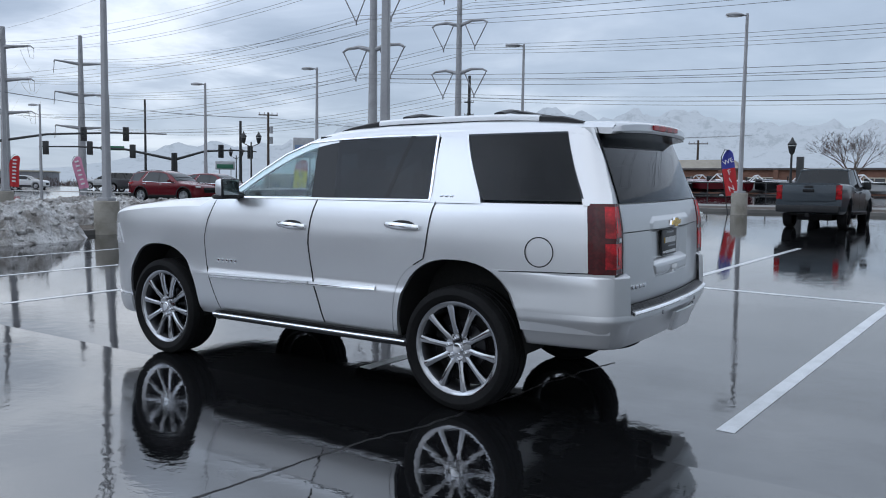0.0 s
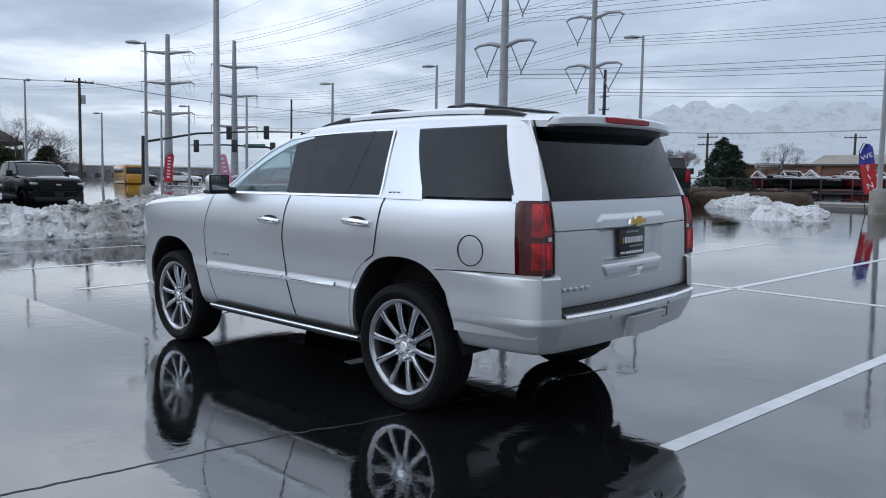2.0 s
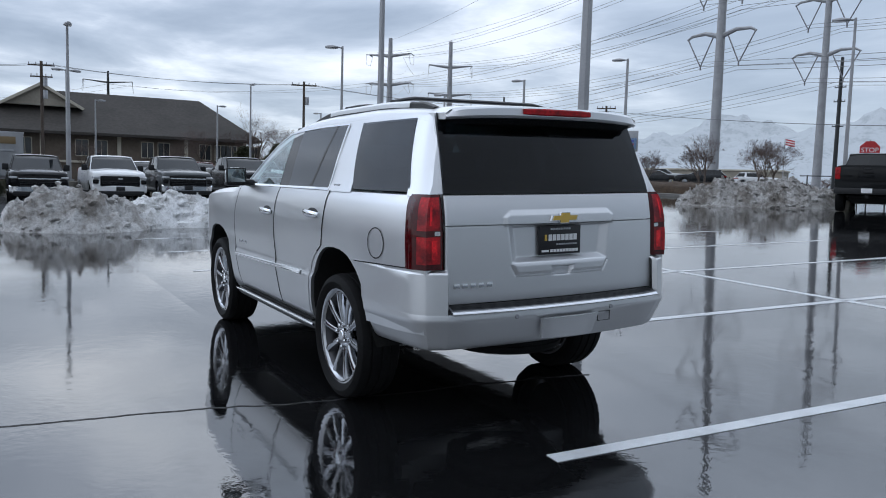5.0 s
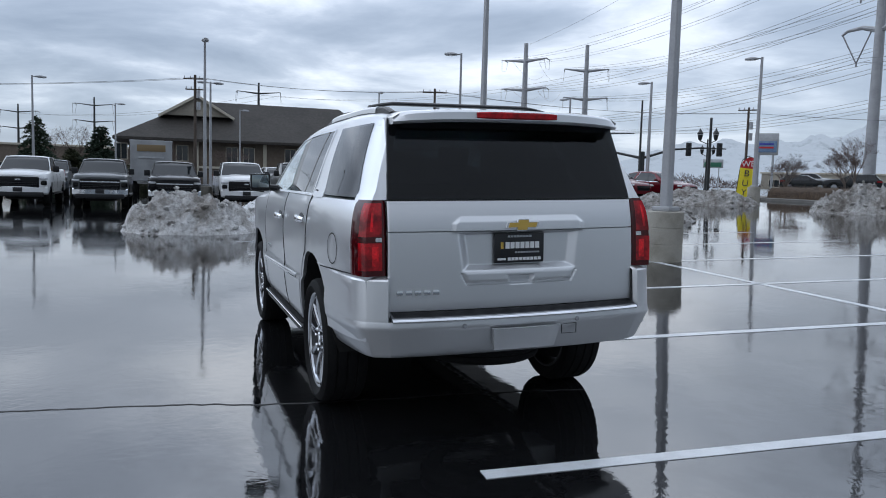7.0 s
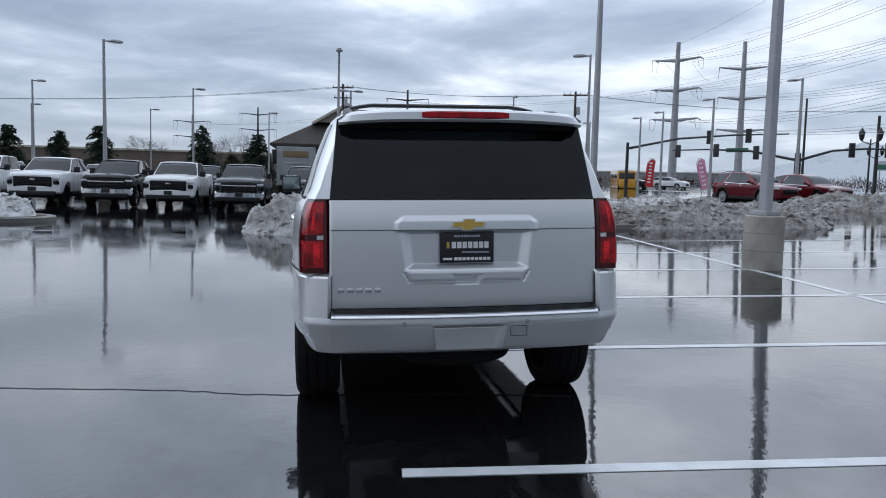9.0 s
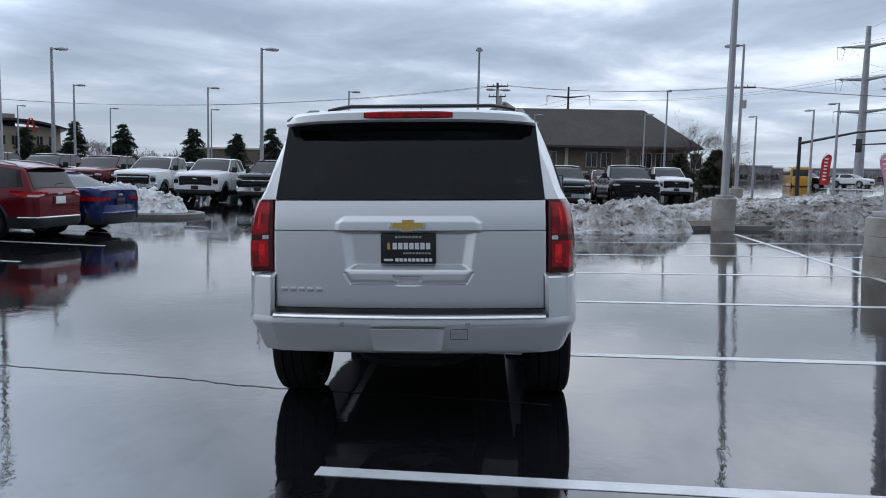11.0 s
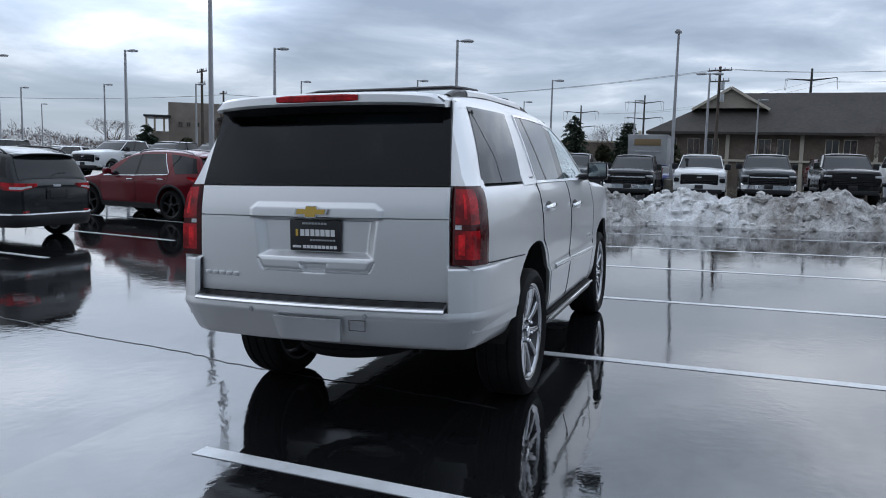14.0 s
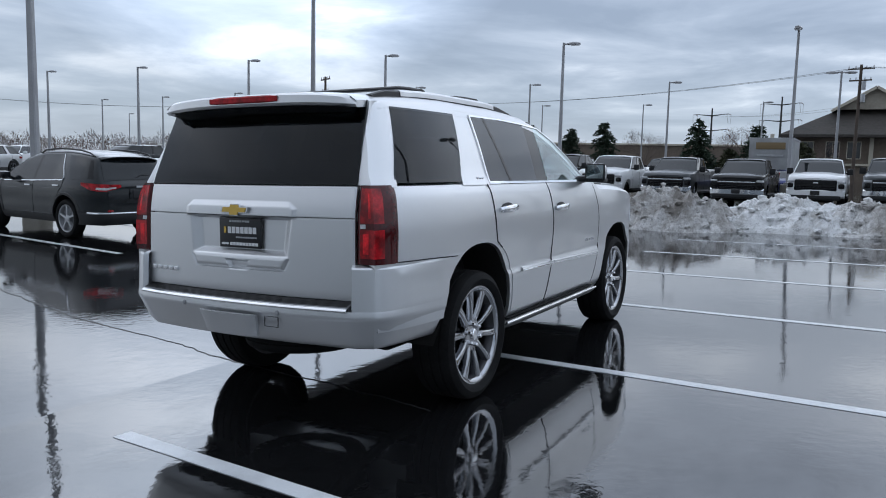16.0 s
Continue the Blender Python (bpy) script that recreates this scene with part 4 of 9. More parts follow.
        for z in steps(0.947, 1.352, 12):
            pts = [(suv_rake(x, z), s * suv_side(x, z)) for x in (0.868 - 0.02 * (z - 0.95), 0.90, 0.93, 0.955, 0.975, 0.99, 1.0)]
            e = abs(pts[-1][1])
            pts += [(suv_back(y, z) - 0.004, s * y) for y in steps(e, 0.772, 7)[1:]]
            row = []
            for i, (x, y) in enumerate(pts):
                a, b = pts[max(i - 1, 0)], pts[min(i + 1, len(pts) - 1)]
                nrm = Vector((b[1] - a[1], -(b[0] - a[0]), 0)).normalized() * (-s if s > 0 else 1) * (1 if s < 0 else 1)
                if nrm.x * 1.0 + s * nrm.y * 0.4 < 0:
                    nrm = -nrm
                k = 0.012 if 0 < i < len(pts) - 1 else 0.002
                row.append(Vector((x, y, z)) + nrm * k)
            rows.append(row)
        shell(bm, rows, 0.03, lambda p: (Vector((0.75, s * 0.6, p.z)) - p).normalized())
        lamp = part("tail_lamp", bm, RED_LENS, suv, "deep red wraparound tail lamp", sharp=50)
        for lo, hi, mt, nm in ((0.978, 1.125, TAIL_RED, "stop_lens"), (1.158, 1.336, TAIL_RED, "turn_lens"), (1.000, 1.105, TAIL_CORE, "stop_core"), (1.185, 1.315, TAIL_CORE, "turn_core"), (1.131, 1.153, CLEAR_LENS, "reverse_lens")):
            bm = bmesh.new()
            sub = []
            for u in steps(0, 1, 5):
                z = lo + (hi - lo) * u
                i = min(10, int((z - 0.947) / (0.405 / 11)))
                f = (z - 0.947) / (0.405 / 11) - i
                r = [rows[i][j].lerp(rows[i + 1][j], f) for j in ((3, 4, 5, 6, 7, 8, 9, 10, 11) if "lens" in nm and nm[0] != "r" else (8, 9, 10) if nm == "stop_core" else (7, 8) if nm == "turn_core" else (9, 10, 11))]
                sub.append([p + (p - Vector((0.75, s * 0.6, p.z))).normalized() * (0.005 if "core" in nm else 0.003) for p in r])
            shell(bm, sub, 0.006, lambda p: (Vector((0.75, s * 0.6, p.z)) - p).normalized())
            part(nm, bm, mt, lamp)

    # windscreen
    bm = bmesh.new()
    rows = []
    for x in steps(-2.27, -1.42, 10):
        t = curve_at(SUV_TOP, x) - 0.004
        e = suv_side(x, max(t - 0.06, 1.35)) - 0.05
        rows.append([(x + 0.02 * (y / e) ** 2 * 2, y, t - 0.05 * (y / e) ** 2) for y in steps(-e, e, 11)])
    shell(bm, rows, 0.005, lambda p: Vector((0, 0, -1)))
    part("windscreen", bm, CLEAR_GLASS, suv)
    # cabin seen through the panes
    for y in (-0.42, 0.42):
        for x, h in ((-1.12, 1.56), (-0.2, 1.50), (0.55, 1.44)):
            bm = bmesh.new()
            box(bm, (x, y, (h + 1.2) / 2), (0.15, 0.50, h - 1.2), 0.05, (0.8, 0.85))
            box(bm, (x + 0.02, y, h + 0.07), (0.10, 0.26, 0.16), 0.04)
            part("seat", bm, UPHOLSTERY, suv)
    bm = bmesh.new()
    box(bm, (-1.98, 0, 1.36), (0.42, 1.55, 0.09), 0.03)
    part("dashboard", bm, PLASTIC, suv)
    bm = bmesh.new()
    ring = [(-1.58 + 0.06 * math.sin(a), -0.42 + 0.19 * math.cos(a), 1.38 + 0.18 * math.sin(a)) for a in steps(0, 2 * math.pi, 25)]
    tube(bm, ring, 0.014, 8)
    box(bm, (-1.6, -0.42, 1.38), (0.04, 0.30, 0.06), 0.015)
    part("steering_wheel", bm, PLASTIC, suv)

    # tailgate: lower panel with the number-plate recess, divided by the horizontal shut line
    def relief(y, z):
        d = 0.0
        a = abs(y)
        # recess behind the plate
        w = 0.375 - (1.17 - z) * 0.13
        inner = min((w - a) / 0.055, (1.172 - z) / 0.012, (z - 0.962) / 0.03)
        d -= 0.040 * max(0, min(1, inner))
        # pull-handle brow above it
        wb = 0.405 - max(0, z - 1.222) * 1.3
        bar = min((wb - a) / 0.022, (1.262 - z) / 0.030, (z - 1.172) / 0.008)
        d += 0.013 * max(0, min(1, bar))
        # lip below it
        lip = min((0.352 - (0.96 - z) * 0.55 - a) / 0.012, (0.966 - z) / 0.022, (z - 0.895) / 0.012)
        d += 0.006 * max(0, min(1, lip))
        if -1.1 < lip < 0 and z < 0.95:
            d -= 0.010 * math.sin(math.pi * -lip / 1.1)
        pocket = min((0.082 - (0.93 - z) * 0.3 - a) / 0.012, (0.935 - z) / 0.008, (z - 0.880) / 0.015)
        d -= 0.03 * max(0, min(1, pocket))
        return d

    for nm, lo, hi, nz in (("tailgate_lower", 0.752, 1.178, 90), ("tailgate_upper", 1.184, 1.345, 40)):
        bm = bmesh.new()
        rows = []
        for z in steps(lo, hi, nz):
            w = 0.762 - 0.012 * (z - 0.75)
            rows.append([(suv_back(y, z) + 0.008 + relief(y, z) - (0.006 if abs(y) > w - 0.006 else 0), y, z) for y in steps(-w, w, 180)])
        shell(bm, rows, 0.012, lambda p: Vector((-1, 0, 0)))
        part(nm, bm, SILVER, suv, sharp=40)
    bm = bmesh.new()
    rows = []
    for z in steps(1.352, 1.80, 10):
        w = 0.752 - 0.105 * (z - 1.352)
        rows.append([(suv_back(y, z) + 0.006, y, z) for y in steps(-w, w, 21)])
    shell(bm, rows, 0.005, lambda p: Vector((-1, 0, 0)))
    part("rear_window", bm, DARK_GLASS, suv, "black privacy rear glass")
    for s in (1, -1):
        bm = bmesh.new()
        rows = []
        for z in steps(1.352, 1.80, 10):
            w = 0.754 - 0.105 * (z - 1.352)
            e = suv_side(1.0, z)
            rows.append([(suv_back(y, z) - 0.004 if y < e - 0.001 else suv_rake(1.0, z), s * y, z) for y in steps(w, e, 5)])
        shell(bm, rows, 0.02, lambda p: Vector((-1, 0, 0)))
        part("rear_pillar", bm, SILVER, suv)
    # spoiler over the rear glass
    bm = bmesh.new()
    rows = []
    for y in steps(-0.698, 0.698, 41):
        b = 0.045 * (1 - (y / 0.72) ** 2)
        q = abs(y) / 0.705
        dz = -0.028 * q ** 3 - 0.034 * max(0, (q - 0.86) / 0.14) ** 2
        db = -0.02 * q ** 3
        rear = 0.975 + b - 0.05 * (abs(y) / 0.7) ** 6
        rows.append([(0.64, y, 1.858 + dz), (0.66, y, 1.864 + dz), (0.80, y, 1.858 + dz), (0.93, y, 1.852 + dz), (rear - 0.012, y, 1.843 + dz), (rear, y, 1.832 + dz), (rear + 0.004, y, min(1.792 + db, 1.83 + dz)), (rear - 0.012, y, min(1.778 + db, 1.82 + dz)), (0.86, y, min(1.782 + db, 1.83 + dz)), (0.78, y, min(1.79 + db, 1.84 + dz))])
    v = grid_faces(bm, rows, closed=True)
    bm.faces.new(v[0])
    bm.faces.new(v[-1])
    sp = part("spoiler", bm, SILVER, suv, sharp=30)
    bm = bmesh.new()
    rows = []
    for y in steps(-0.655, 0.655, 21):
        rows.append([(0.95 + 0.04 * (1 - (y / 0.72) ** 2), y, 1.776 - 0.02 * (abs(y) / 0.70) ** 3), (0.86, y, 1.735 - 0.02 * (abs(y) / 0.7) ** 3 + 0.03 * (abs(y) / 0.7) ** 4), (0.84, y, 1.79 - 0.03 * (abs(y) / 0.7) ** 3)])
    v = grid_faces(bm, rows, closed=True)
    bm.faces.new(v[0])
    bm.faces.new(v[-1])
    part("spoiler_underside", bm, GLOSS_BLACK, sp)
    bm = bmesh.new()
    rows = []
    for y in steps(-0.245, 0.245, 15):
        r = 0.975 + 0.045 * (1 - (y / 0.72) ** 2) + 0.006
        rows.append([(r, y, 1.834 - 0.004 * (y / 0.24) ** 6), (r + 0.006, y, 1.827), (r + 0.006, y, 1.802), (r, y, 1.795 + 0.004 * (y / 0.24) ** 6)])
    shell(bm, rows, 0.01, lambda p: Vector((-1, 0, 0)))
    part("high_stop_lamp", bm, RED_BRIGHT, sp, "red strip stop lamp")

    # rear bumper wrapping the tail: flush with the flanks, creased at the corners
    plan = [(0.955, 0.931), (1.0, 0.910), (1.030, 0.889), (1.043, 0.875), (1.070, 0.826), (1.095, 0.776), (1.103, 0.755), (1.125, 0.60), (1.145, 0.40), (1.155, 0.2), (1.158, 0.0)]
    full = plan + [(x, -y) for x, y in reversed(plan[:-1])]
    shape = [(0.486, -0.17), (0.488, -0.115), (0.496, -0.088), (0.515, -0.070), (0.545, -0.055), (0.60, -0.030), (0.650, -0.006), (0.664, 0.001), (0.678, 0.002), (0.705, -0.003)]
    ear = [(0.735, -0.004), (0.80, -0.007), (0.87, -0.010), (0.922, -0.013), (0.932, -0.020), (0.943, -0.045)]
    outs = []
    for i, (x, y) in enumerate(full):
        a, b = full[max(i - 1, 0)], full[min(i + 1, len(full) - 1)]
        nrm = Vector((-(b[1] - a[1]), b[0] - a[0])).normalized()
        if nrm.x * 0.6 + nrm.y * (1 if y > 0 else -1 if y < 0 else 0) < 0:
            nrm = -nrm
        outs.append(nrm)

    def arch_edge(z):
        """Where the rear wheel arch ends behind the wheel at height z."""
        q = min(1.0, max(0.0, (z - 0.42) / 0.565)) ** 1.25
        return 0.016 + 0.475 * math.sqrt(max(0.0, 1 - q * q)) ** 0.82

    def bump_rows(idx, levels, ends):
        rows = []
        for s in ends:
            col = []
            for k in range(9):
                f = k / 9
                line = []
                for z, o in levels:
                    x = arch_edge(z) + (0.945 - arch_edge(z)) * f
                    blend = f * f
                    side = suv_side(x, max(z, 0.70)) + 0.004 + min(0, o) * (0.9 if z < 0.7 else 0)
                    flat = curve_at([(0.3, 0.99), (0.6, 0.985), (0.8, 0.966), (0.945, 0.934)], x) + o
                    line.append((x, s * (side * (1 - blend) + flat * blend), z))
                col.append(line)
            rows.append(col)
        mid = [[(full[i][0] + outs[i].x * o, full[i][1] + outs[i].y * o, z) for z, o in levels] for i in idx]
        if len(rows) == 2:
            return rows[0] + mid + rows[1][::-1]
        return rows[0] + mid if ends[0] > 0 else mid + rows[0][::-1]

    inward = lambda p: Vector((-0.8, -0.6 * (1 if p.y > 0 else -1), 0)).normalized()
    bm = bmesh.new()
    shell(bm, bump_rows(range(len(full)), shape, (1, -1)), 0.018, lambda p: Vector((-0.8, -0.6 * p.y, 0)).normalized())
    shell(bm, bump_rows(range(0, 6), shape[-1:] + ear, (1,)), 0.03, inward)
    shell(bm, bump_rows(range(len(full) - 6, len(full)), shape[-1:] + ear, (-1,)), 0.03, inward)
    bumper = part("rear_bumper", bm, SILVER, suv, "silver rear bumper with a black step pad", sharp=24)
    bm = bmesh.new()
    rows = []
    for x, y in full[6:-6]:
        rows.append([(x - 0.004, y, 0.722), (x - 0.010, y, 0.727), (x - 0.05, y, 0.744), (x - 0.10, y, 0.748)])
    shell(bm, rows, 0.02, lambda p: Vector((-0.3, 0, -1)).normalized())
    part("step_pad", bm, STEP_PAD, bumper)
    bm = bmesh.new()
    for k in range(5):
        rows = [[(x - 0.013 - 0.009 * k, y * 0.985, 0.7325 + 0.0037 * k), (x - 0.017 - 0.009 * k, y * 0.985, 0.7345 + 0.0037 * k)] for x, y in full[6:-6]]
        shell(bm, rows, 0.004, lambda p: Vector((-0.3, 0, -1)).normalized())
    part("pad_rib", bm, PLASTIC, bumper)
    bm = bmesh.new()
    rows = [[(x + 0.004, y, 0.699), (x + 0.014, y, 0.703), (x + 0.015, y, 0.710), (x + 0.010, y, 0.718), (x - 0.002, y, 0.724)] for x, y in full[6:-6]]
    shell(bm, rows, 0.008, lambda p: Vector((-1, 0, 0)))
    part("bumper_trim", bm, CHROME, bumper, "chrome strip")
    bm = bmesh.new()
    rows = []
    for u in steps(0, 1, 8):
        z = 0.528 + 0.125 * u
        o = 0.068 - 0.020 * u
        x = lambda y: 1.158 - 0.075 * (abs(y)) ** 2 + curve_at(shape, z) + o
        w = 0.185 + 0.02 * u
        rows.append([(x(y) - (0.012 if abs(y) > w - 0.008 else 0), y, z) for y in steps(-w, w, 12)])
    shell(bm, rows, 0.02, lambda p: Vector((-1, 0, 0)))
    part("hitch_cover", bm, SILVER, bumper)
    for y in (-0.72, -0.36, 0.33, 0.70):
        bm = bmesh.new()
        lathe(bm, [(0.0, 0.006), (0.012, 0.005), (0.0135, 0.0), (0.0135, -0.01)], 16)
        x = 1.158 - 0.095 * y * y + 0.004 - (0.02 if abs(y) > 0.6 else 0)
        for v in bm.verts:
            v.co = Vector((x + v.co.y, y + v.co.x, 0.672 + v.co.z))
        part("parking_sensor", bm, STEEL, bumper)
    bm = bmesh.new()
    for y0, y1, z0, z1 in ((0.235, 0.33, 0.59, 0.592), (0.235, 0.33, 0.645, 0.647), (0.235, 0.237, 0.59, 0.647), (0.328, 0.33, 0.59, 0.647)):
        x = 1.158 - 0.075 * 0.08 - 0.010
        box(bm, (x, (y0 + y1) / 2, (z0 + z1) / 2), (0.006, y1 - y0, z1 - z0))
    part("tow_socket_seam", bm, SEAM, bumper)
    # plate, emblem and nameplate
    bm = bmesh.new()
    px = suv_back(0, 1.08) - 0.018
    box(bm, (px, 0, 1.08), (0.012, 0.306, 0.166), 0.004)
    plate = part("number_plate", bm, PLATE_BLACK, suv, "black dealer plate with white bars")
    for y, z, w, h in PLATE_PRINT:
        bm = bmesh.new()
        box(bm, (px + 0.0075, y, z), (0.003, w, h))
        part("print_bar", bm, STEEL if h < 0.012 else WHITE_INK, plate)
    bm = bmesh.new()
    box(bm, (px + 0.008, -0.108, 1.096), (0.003, 0.016, 0.036))
    part("plate_mark", bm, GOLD, plate)

    def emblem(k, depth):
        b = bmesh.new()
        x = suv_back(0, 1.212) + 0.034
        pts = [(-0.095, -0.014), (-0.085, 0.014), (-0.030, 0.014), (-0.026, 0.030), (0.034, 0.030), (0.036, 0.014), (0.095, 0.014), (0.085, -0.014), (0.030, -0.014), (0.026, -0.030), (-0.034, -0.030), (-0.036, -0.014)]
        a = [b.verts.new((x + depth, y * k, 1.212 + z * k)) for y, z in pts]
        c = [b.verts.new((x - 0.01, y * k * 1.03, 1.212 + z * k * 1.03)) for y, z in pts]
        b.faces.new(a)
        for i in range(12):
            b.faces.new((a[i], a[(i + 1) % 12], c[(i + 1) % 12], c[i]))
        return b

    em = part("emblem_frame", emblem(1.06, 0.003), CHROME, suv)
    part("emblem", emblem(0.93, 0.007), GOLD, em, "gold cross-shaped emblem")
    bm = bmesh.new()
    for k in range(5):
        y = -0.700 + 0.05 * k
        box(bm, (suv_back(y, 0.85) + 0.012, y, 0.852), (0.008, 0.037, 0.024), 0.002)
    part("rear_nameplate", bm, CHROME, suv)
    # cross bars on the roof
    for x in (-0.62, 0.12):
        bm = bmesh.new()
        rows = []
        for y in steps(-0.62, 0.62, 17):
            h = 0.030 * min(1, (0.63 - abs(y)) / 0.14)
            z = curve_at(SUV_TOP, x) + 0.018 + h
            rows.append([(x + 0.04 * math.cos(a), y, z + 0.013 * math.sin(a)) for a in [2 * math.pi * j / 10 for j in range(10)]])
        v = grid_faces(bm, rows, closed=True)
        bm.faces.new(v[0])
        bm.faces.new(v[-1])
        part("roof_cross_bar", bm, PLASTIC, suv)
    # nose: lamps, grille, bumper valance
    bm = bmesh.new()
    box(bm, (-3.87, 0, 0.88), (0.05, 1.05, 0.34), 0.02)
    part("grille", bm, GLOSS_BLACK, suv)
    for s in (1, -1):
        bm = bmesh.new()
        rows = []
        for z in steps(0.92, 1.09, 5):
            rows.append([(suv_rake(x, z), s * (suv_side(x, z) + 0.006), z) for x in (-3.50 - 0.5 * (z - 0.92), -3.60, -3.70, -3.78, -3.84)])
        shell(bm, rows, 0.02, lambda p: Vector((0.7, -s * 0.7, 0)))
        part("head_lamp", bm, CLEAR_LENS, suv)
    bm = bmesh.new()
    rows = []
    for s, xs_ in ((1, steps(-3.40, -3.875, 10)), (-1, steps(-3.875, -3.40, 10))):
        for x in xs_:
            e = curve_at(SUV_HW, x) * 0.985
            rows.append([(x + (0.10 if z < 0.3 else 0), s * (e - o), z) for z, o in ((0.285, 0.09), (0.30, 0.045), (0.34, 0.02), (0.40, 0.006), (0.46, 0.0))])
    shell(bm, rows, 0.02, lambda p: Vector((0.5, -0.8 if p.y > 0 else 0.8, 0)))
    part("front_bumper", bm, SILVER, suv)
    for x in (0.0, -2.946):
        for s in (1, -1):
            suv_wheel(suv, x, s * 0.835, s)
    return suv


SUV_POSE = pose(-2.61, 5.09, gz(0, 5.09), math.degrees(math.atan(0.0256)), 0, 0)
build_suv(SUV_POSE)


# ---- parked vehicles; local x points to the tail, the rear axle stands at x = 0 ----
def car_wheel(parent, x, y, s, r, w, mat, spokes):
    key = ("tyre", r, w)
    if key not in CACHE:
        bm = bmesh.new()
        rim = r - 0.105
        h = w / 2
        lathe(bm, [(rim, -h * 0.7), (rim + 0.02, -h * 0.92), ((r + rim) / 2, -h), (r - 0.02, -h * 0.9), (r, -h * 0.6), (r, h * 0.6), (r - 0.02, h * 0.9), ((r + rim) / 2, h), (rim + 0.02, h * 0.92), (rim, h * 0.7)], 32)
        CACHE[key] = mesh_of("tyre", bm, RUBBER, 40)
    key2 = ("rim", r, w, mat.name, spokes)
    if key2 not in CACHE:
        bm = bmesh.new()
        q, h = r - 0.10, w / 2
        lathe(bm, [(0, h * 0.1), (q * 0.9, h * 0.1), (q * 0.93, h * 0.75), (q, h * 0.82), (q + 0.004, h * 0.7), (q, -h * 0.6), (q * 0.9, -h * 0.6)], 32)
        lathe(bm, [(0, h * 0.72), (0.055, h * 0.7), (0.075, h * 0.6), (0.07, h * 0.1)], 18)
        for k in range(spokes):
            m = Matrix.Rotation(2 * math.pi * k / spokes, 4, "Y")
            rows = []
            for t in (0.05, q * 0.5, q * 0.95):
                a = 0.026 + 0.012 * abs(t - q * 0.5) / q
                rows.append([m @ Vector((-a, h * 0.3, t)), m @ Vector((-a * 0.7, h * 0.72, t)), m @ Vector((a * 0.7, h * 0.72, t)), m @ Vector((a, h * 0.3, t))])
            grid_faces(bm, rows)
        CACHE[key2] = mesh_of("rim", bm, mat, 30)
    hub = new("wheel")
    hub.parent = parent
    hub.matrix_basis = Matrix.Translation((x, s * y, r - 0.004)) @ (Matrix.Rotation(math.pi, 4, "Z") if s < 0 else Matrix())
    new("tyre", CACHE[key]).parent = hub
    new("rim", CACHE[key2]).parent = hub


SPECS = {
    "pickup": dict(wb=3.75, r=0.41, w=0.27, hw=[(-4.72, 0.70), (-4.66, 0.88), (-4.5, 0.97), (-3.75, 1.02), (-3.0, 0.99), (-0.7, 0.99), (0.0, 1.01), (1.0, 0.98), (1.14, 0.96)],
                   top=[(-4.72, 1.16), (-4.6, 1.24), (-4.2, 1.29), (-3.4, 1.33), (-3.1, 1.35), (-0.72, 1.36), (-0.70, 1.42), (1.14, 1.42)], zb=0.46, glass=(-3.12, -0.66, -2.35, -0.92, 1.33, 1.93, 0.92, 0.74), tail=1.14, arch=0.50),
    "midpickup": dict(wb=3.26, r=0.40, w=0.26, hw=[(-4.12, 0.60), (-4.05, 0.78), (-3.8, 0.86), (-3.26, 0.91), (-2.6, 0.87), (-0.5, 0.87), (0.0, 0.91), (0.95, 0.87), (1.12, 0.86)],
                      top=[(-4.12, 0.98), (-3.9, 1.08), (-3.0, 1.16), (-2.6, 1.20), (-0.62, 1.22), (-0.6, 1.27), (1.12, 1.28)], zb=0.42, glass=(-2.65, -0.52, -1.95, -0.78, 1.18, 1.79, 0.81, 0.65), tail=1.12, arch=0.48),
    "suv": dict(wb=2.73, r=0.36, w=0.235, hw=[(-3.66, 0.50), (-3.6, 0.72), (-3.4, 0.85), (-2.73, 0.92), (-1.4, 0.91), (0.0, 0.925), (0.55, 0.89), (0.78, 0.80), (0.90, 0.68)],
                top=[(-3.66, 0.80), (-3.5, 0.93), (-3.0, 1.02), (-2.4, 1.04), (-1.5, 1.05), (0.3, 1.07), (0.65, 1.06), (0.82, 1.02), (0.90, 0.96)], zb=0.28, glass=(-2.42, 0.74, -1.50, 0.30, 1.0, 1.52, 0.85, 0.57), tail=0.90, arch=0.43),
    "bigsuv": dict(wb=3.07, r=0.39, w=0.25, hw=[(-4.05, 0.55), (-3.98, 0.78), (-3.7, 0.92), (-3.07, 1.0), (-1.4, 0.98), (0.0, 1.0), (0.7, 0.96), (0.98, 0.88), (1.1, 0.78)],
                   top=[(-4.05, 0.9), (-3.9, 1.02), (-3.3, 1.12), (-2.6, 1.18), (-1.5, 1.19), (0.5, 1.22), (0.9, 1.2), (1.1, 1.14)], zb=0.32, glass=(-2.65, 0.95, -1.75, 0.62, 1.15, 1.79, 0.9, 0.68), tail=1.1, arch=0.46),
    "coupe": dict(wb=2.72, r=0.345, w=0.25, hw=[(-3.62, 0.55), (-3.55, 0.75), (-3.2, 0.88), (-2.72, 0.94), (-1.4, 0.92), (0.0, 0.95), (0.7, 0.90), (1.0, 0.82), (1.07, 0.74)],
                  top=[(-3.62, 0.66), (-3.4, 0.76), (-2.7, 0.86), (-2.0, 0.92), (-1.2, 0.93), (0.2, 0.97), (0.8, 1.0), (1.0, 0.98), (1.07, 0.93)], zb=0.22, glass=(-2.0, 0.62, -1.15, -0.25, 0.90, 1.36, 0.80, 0.54), tail=1.07, arch=0.40),
}


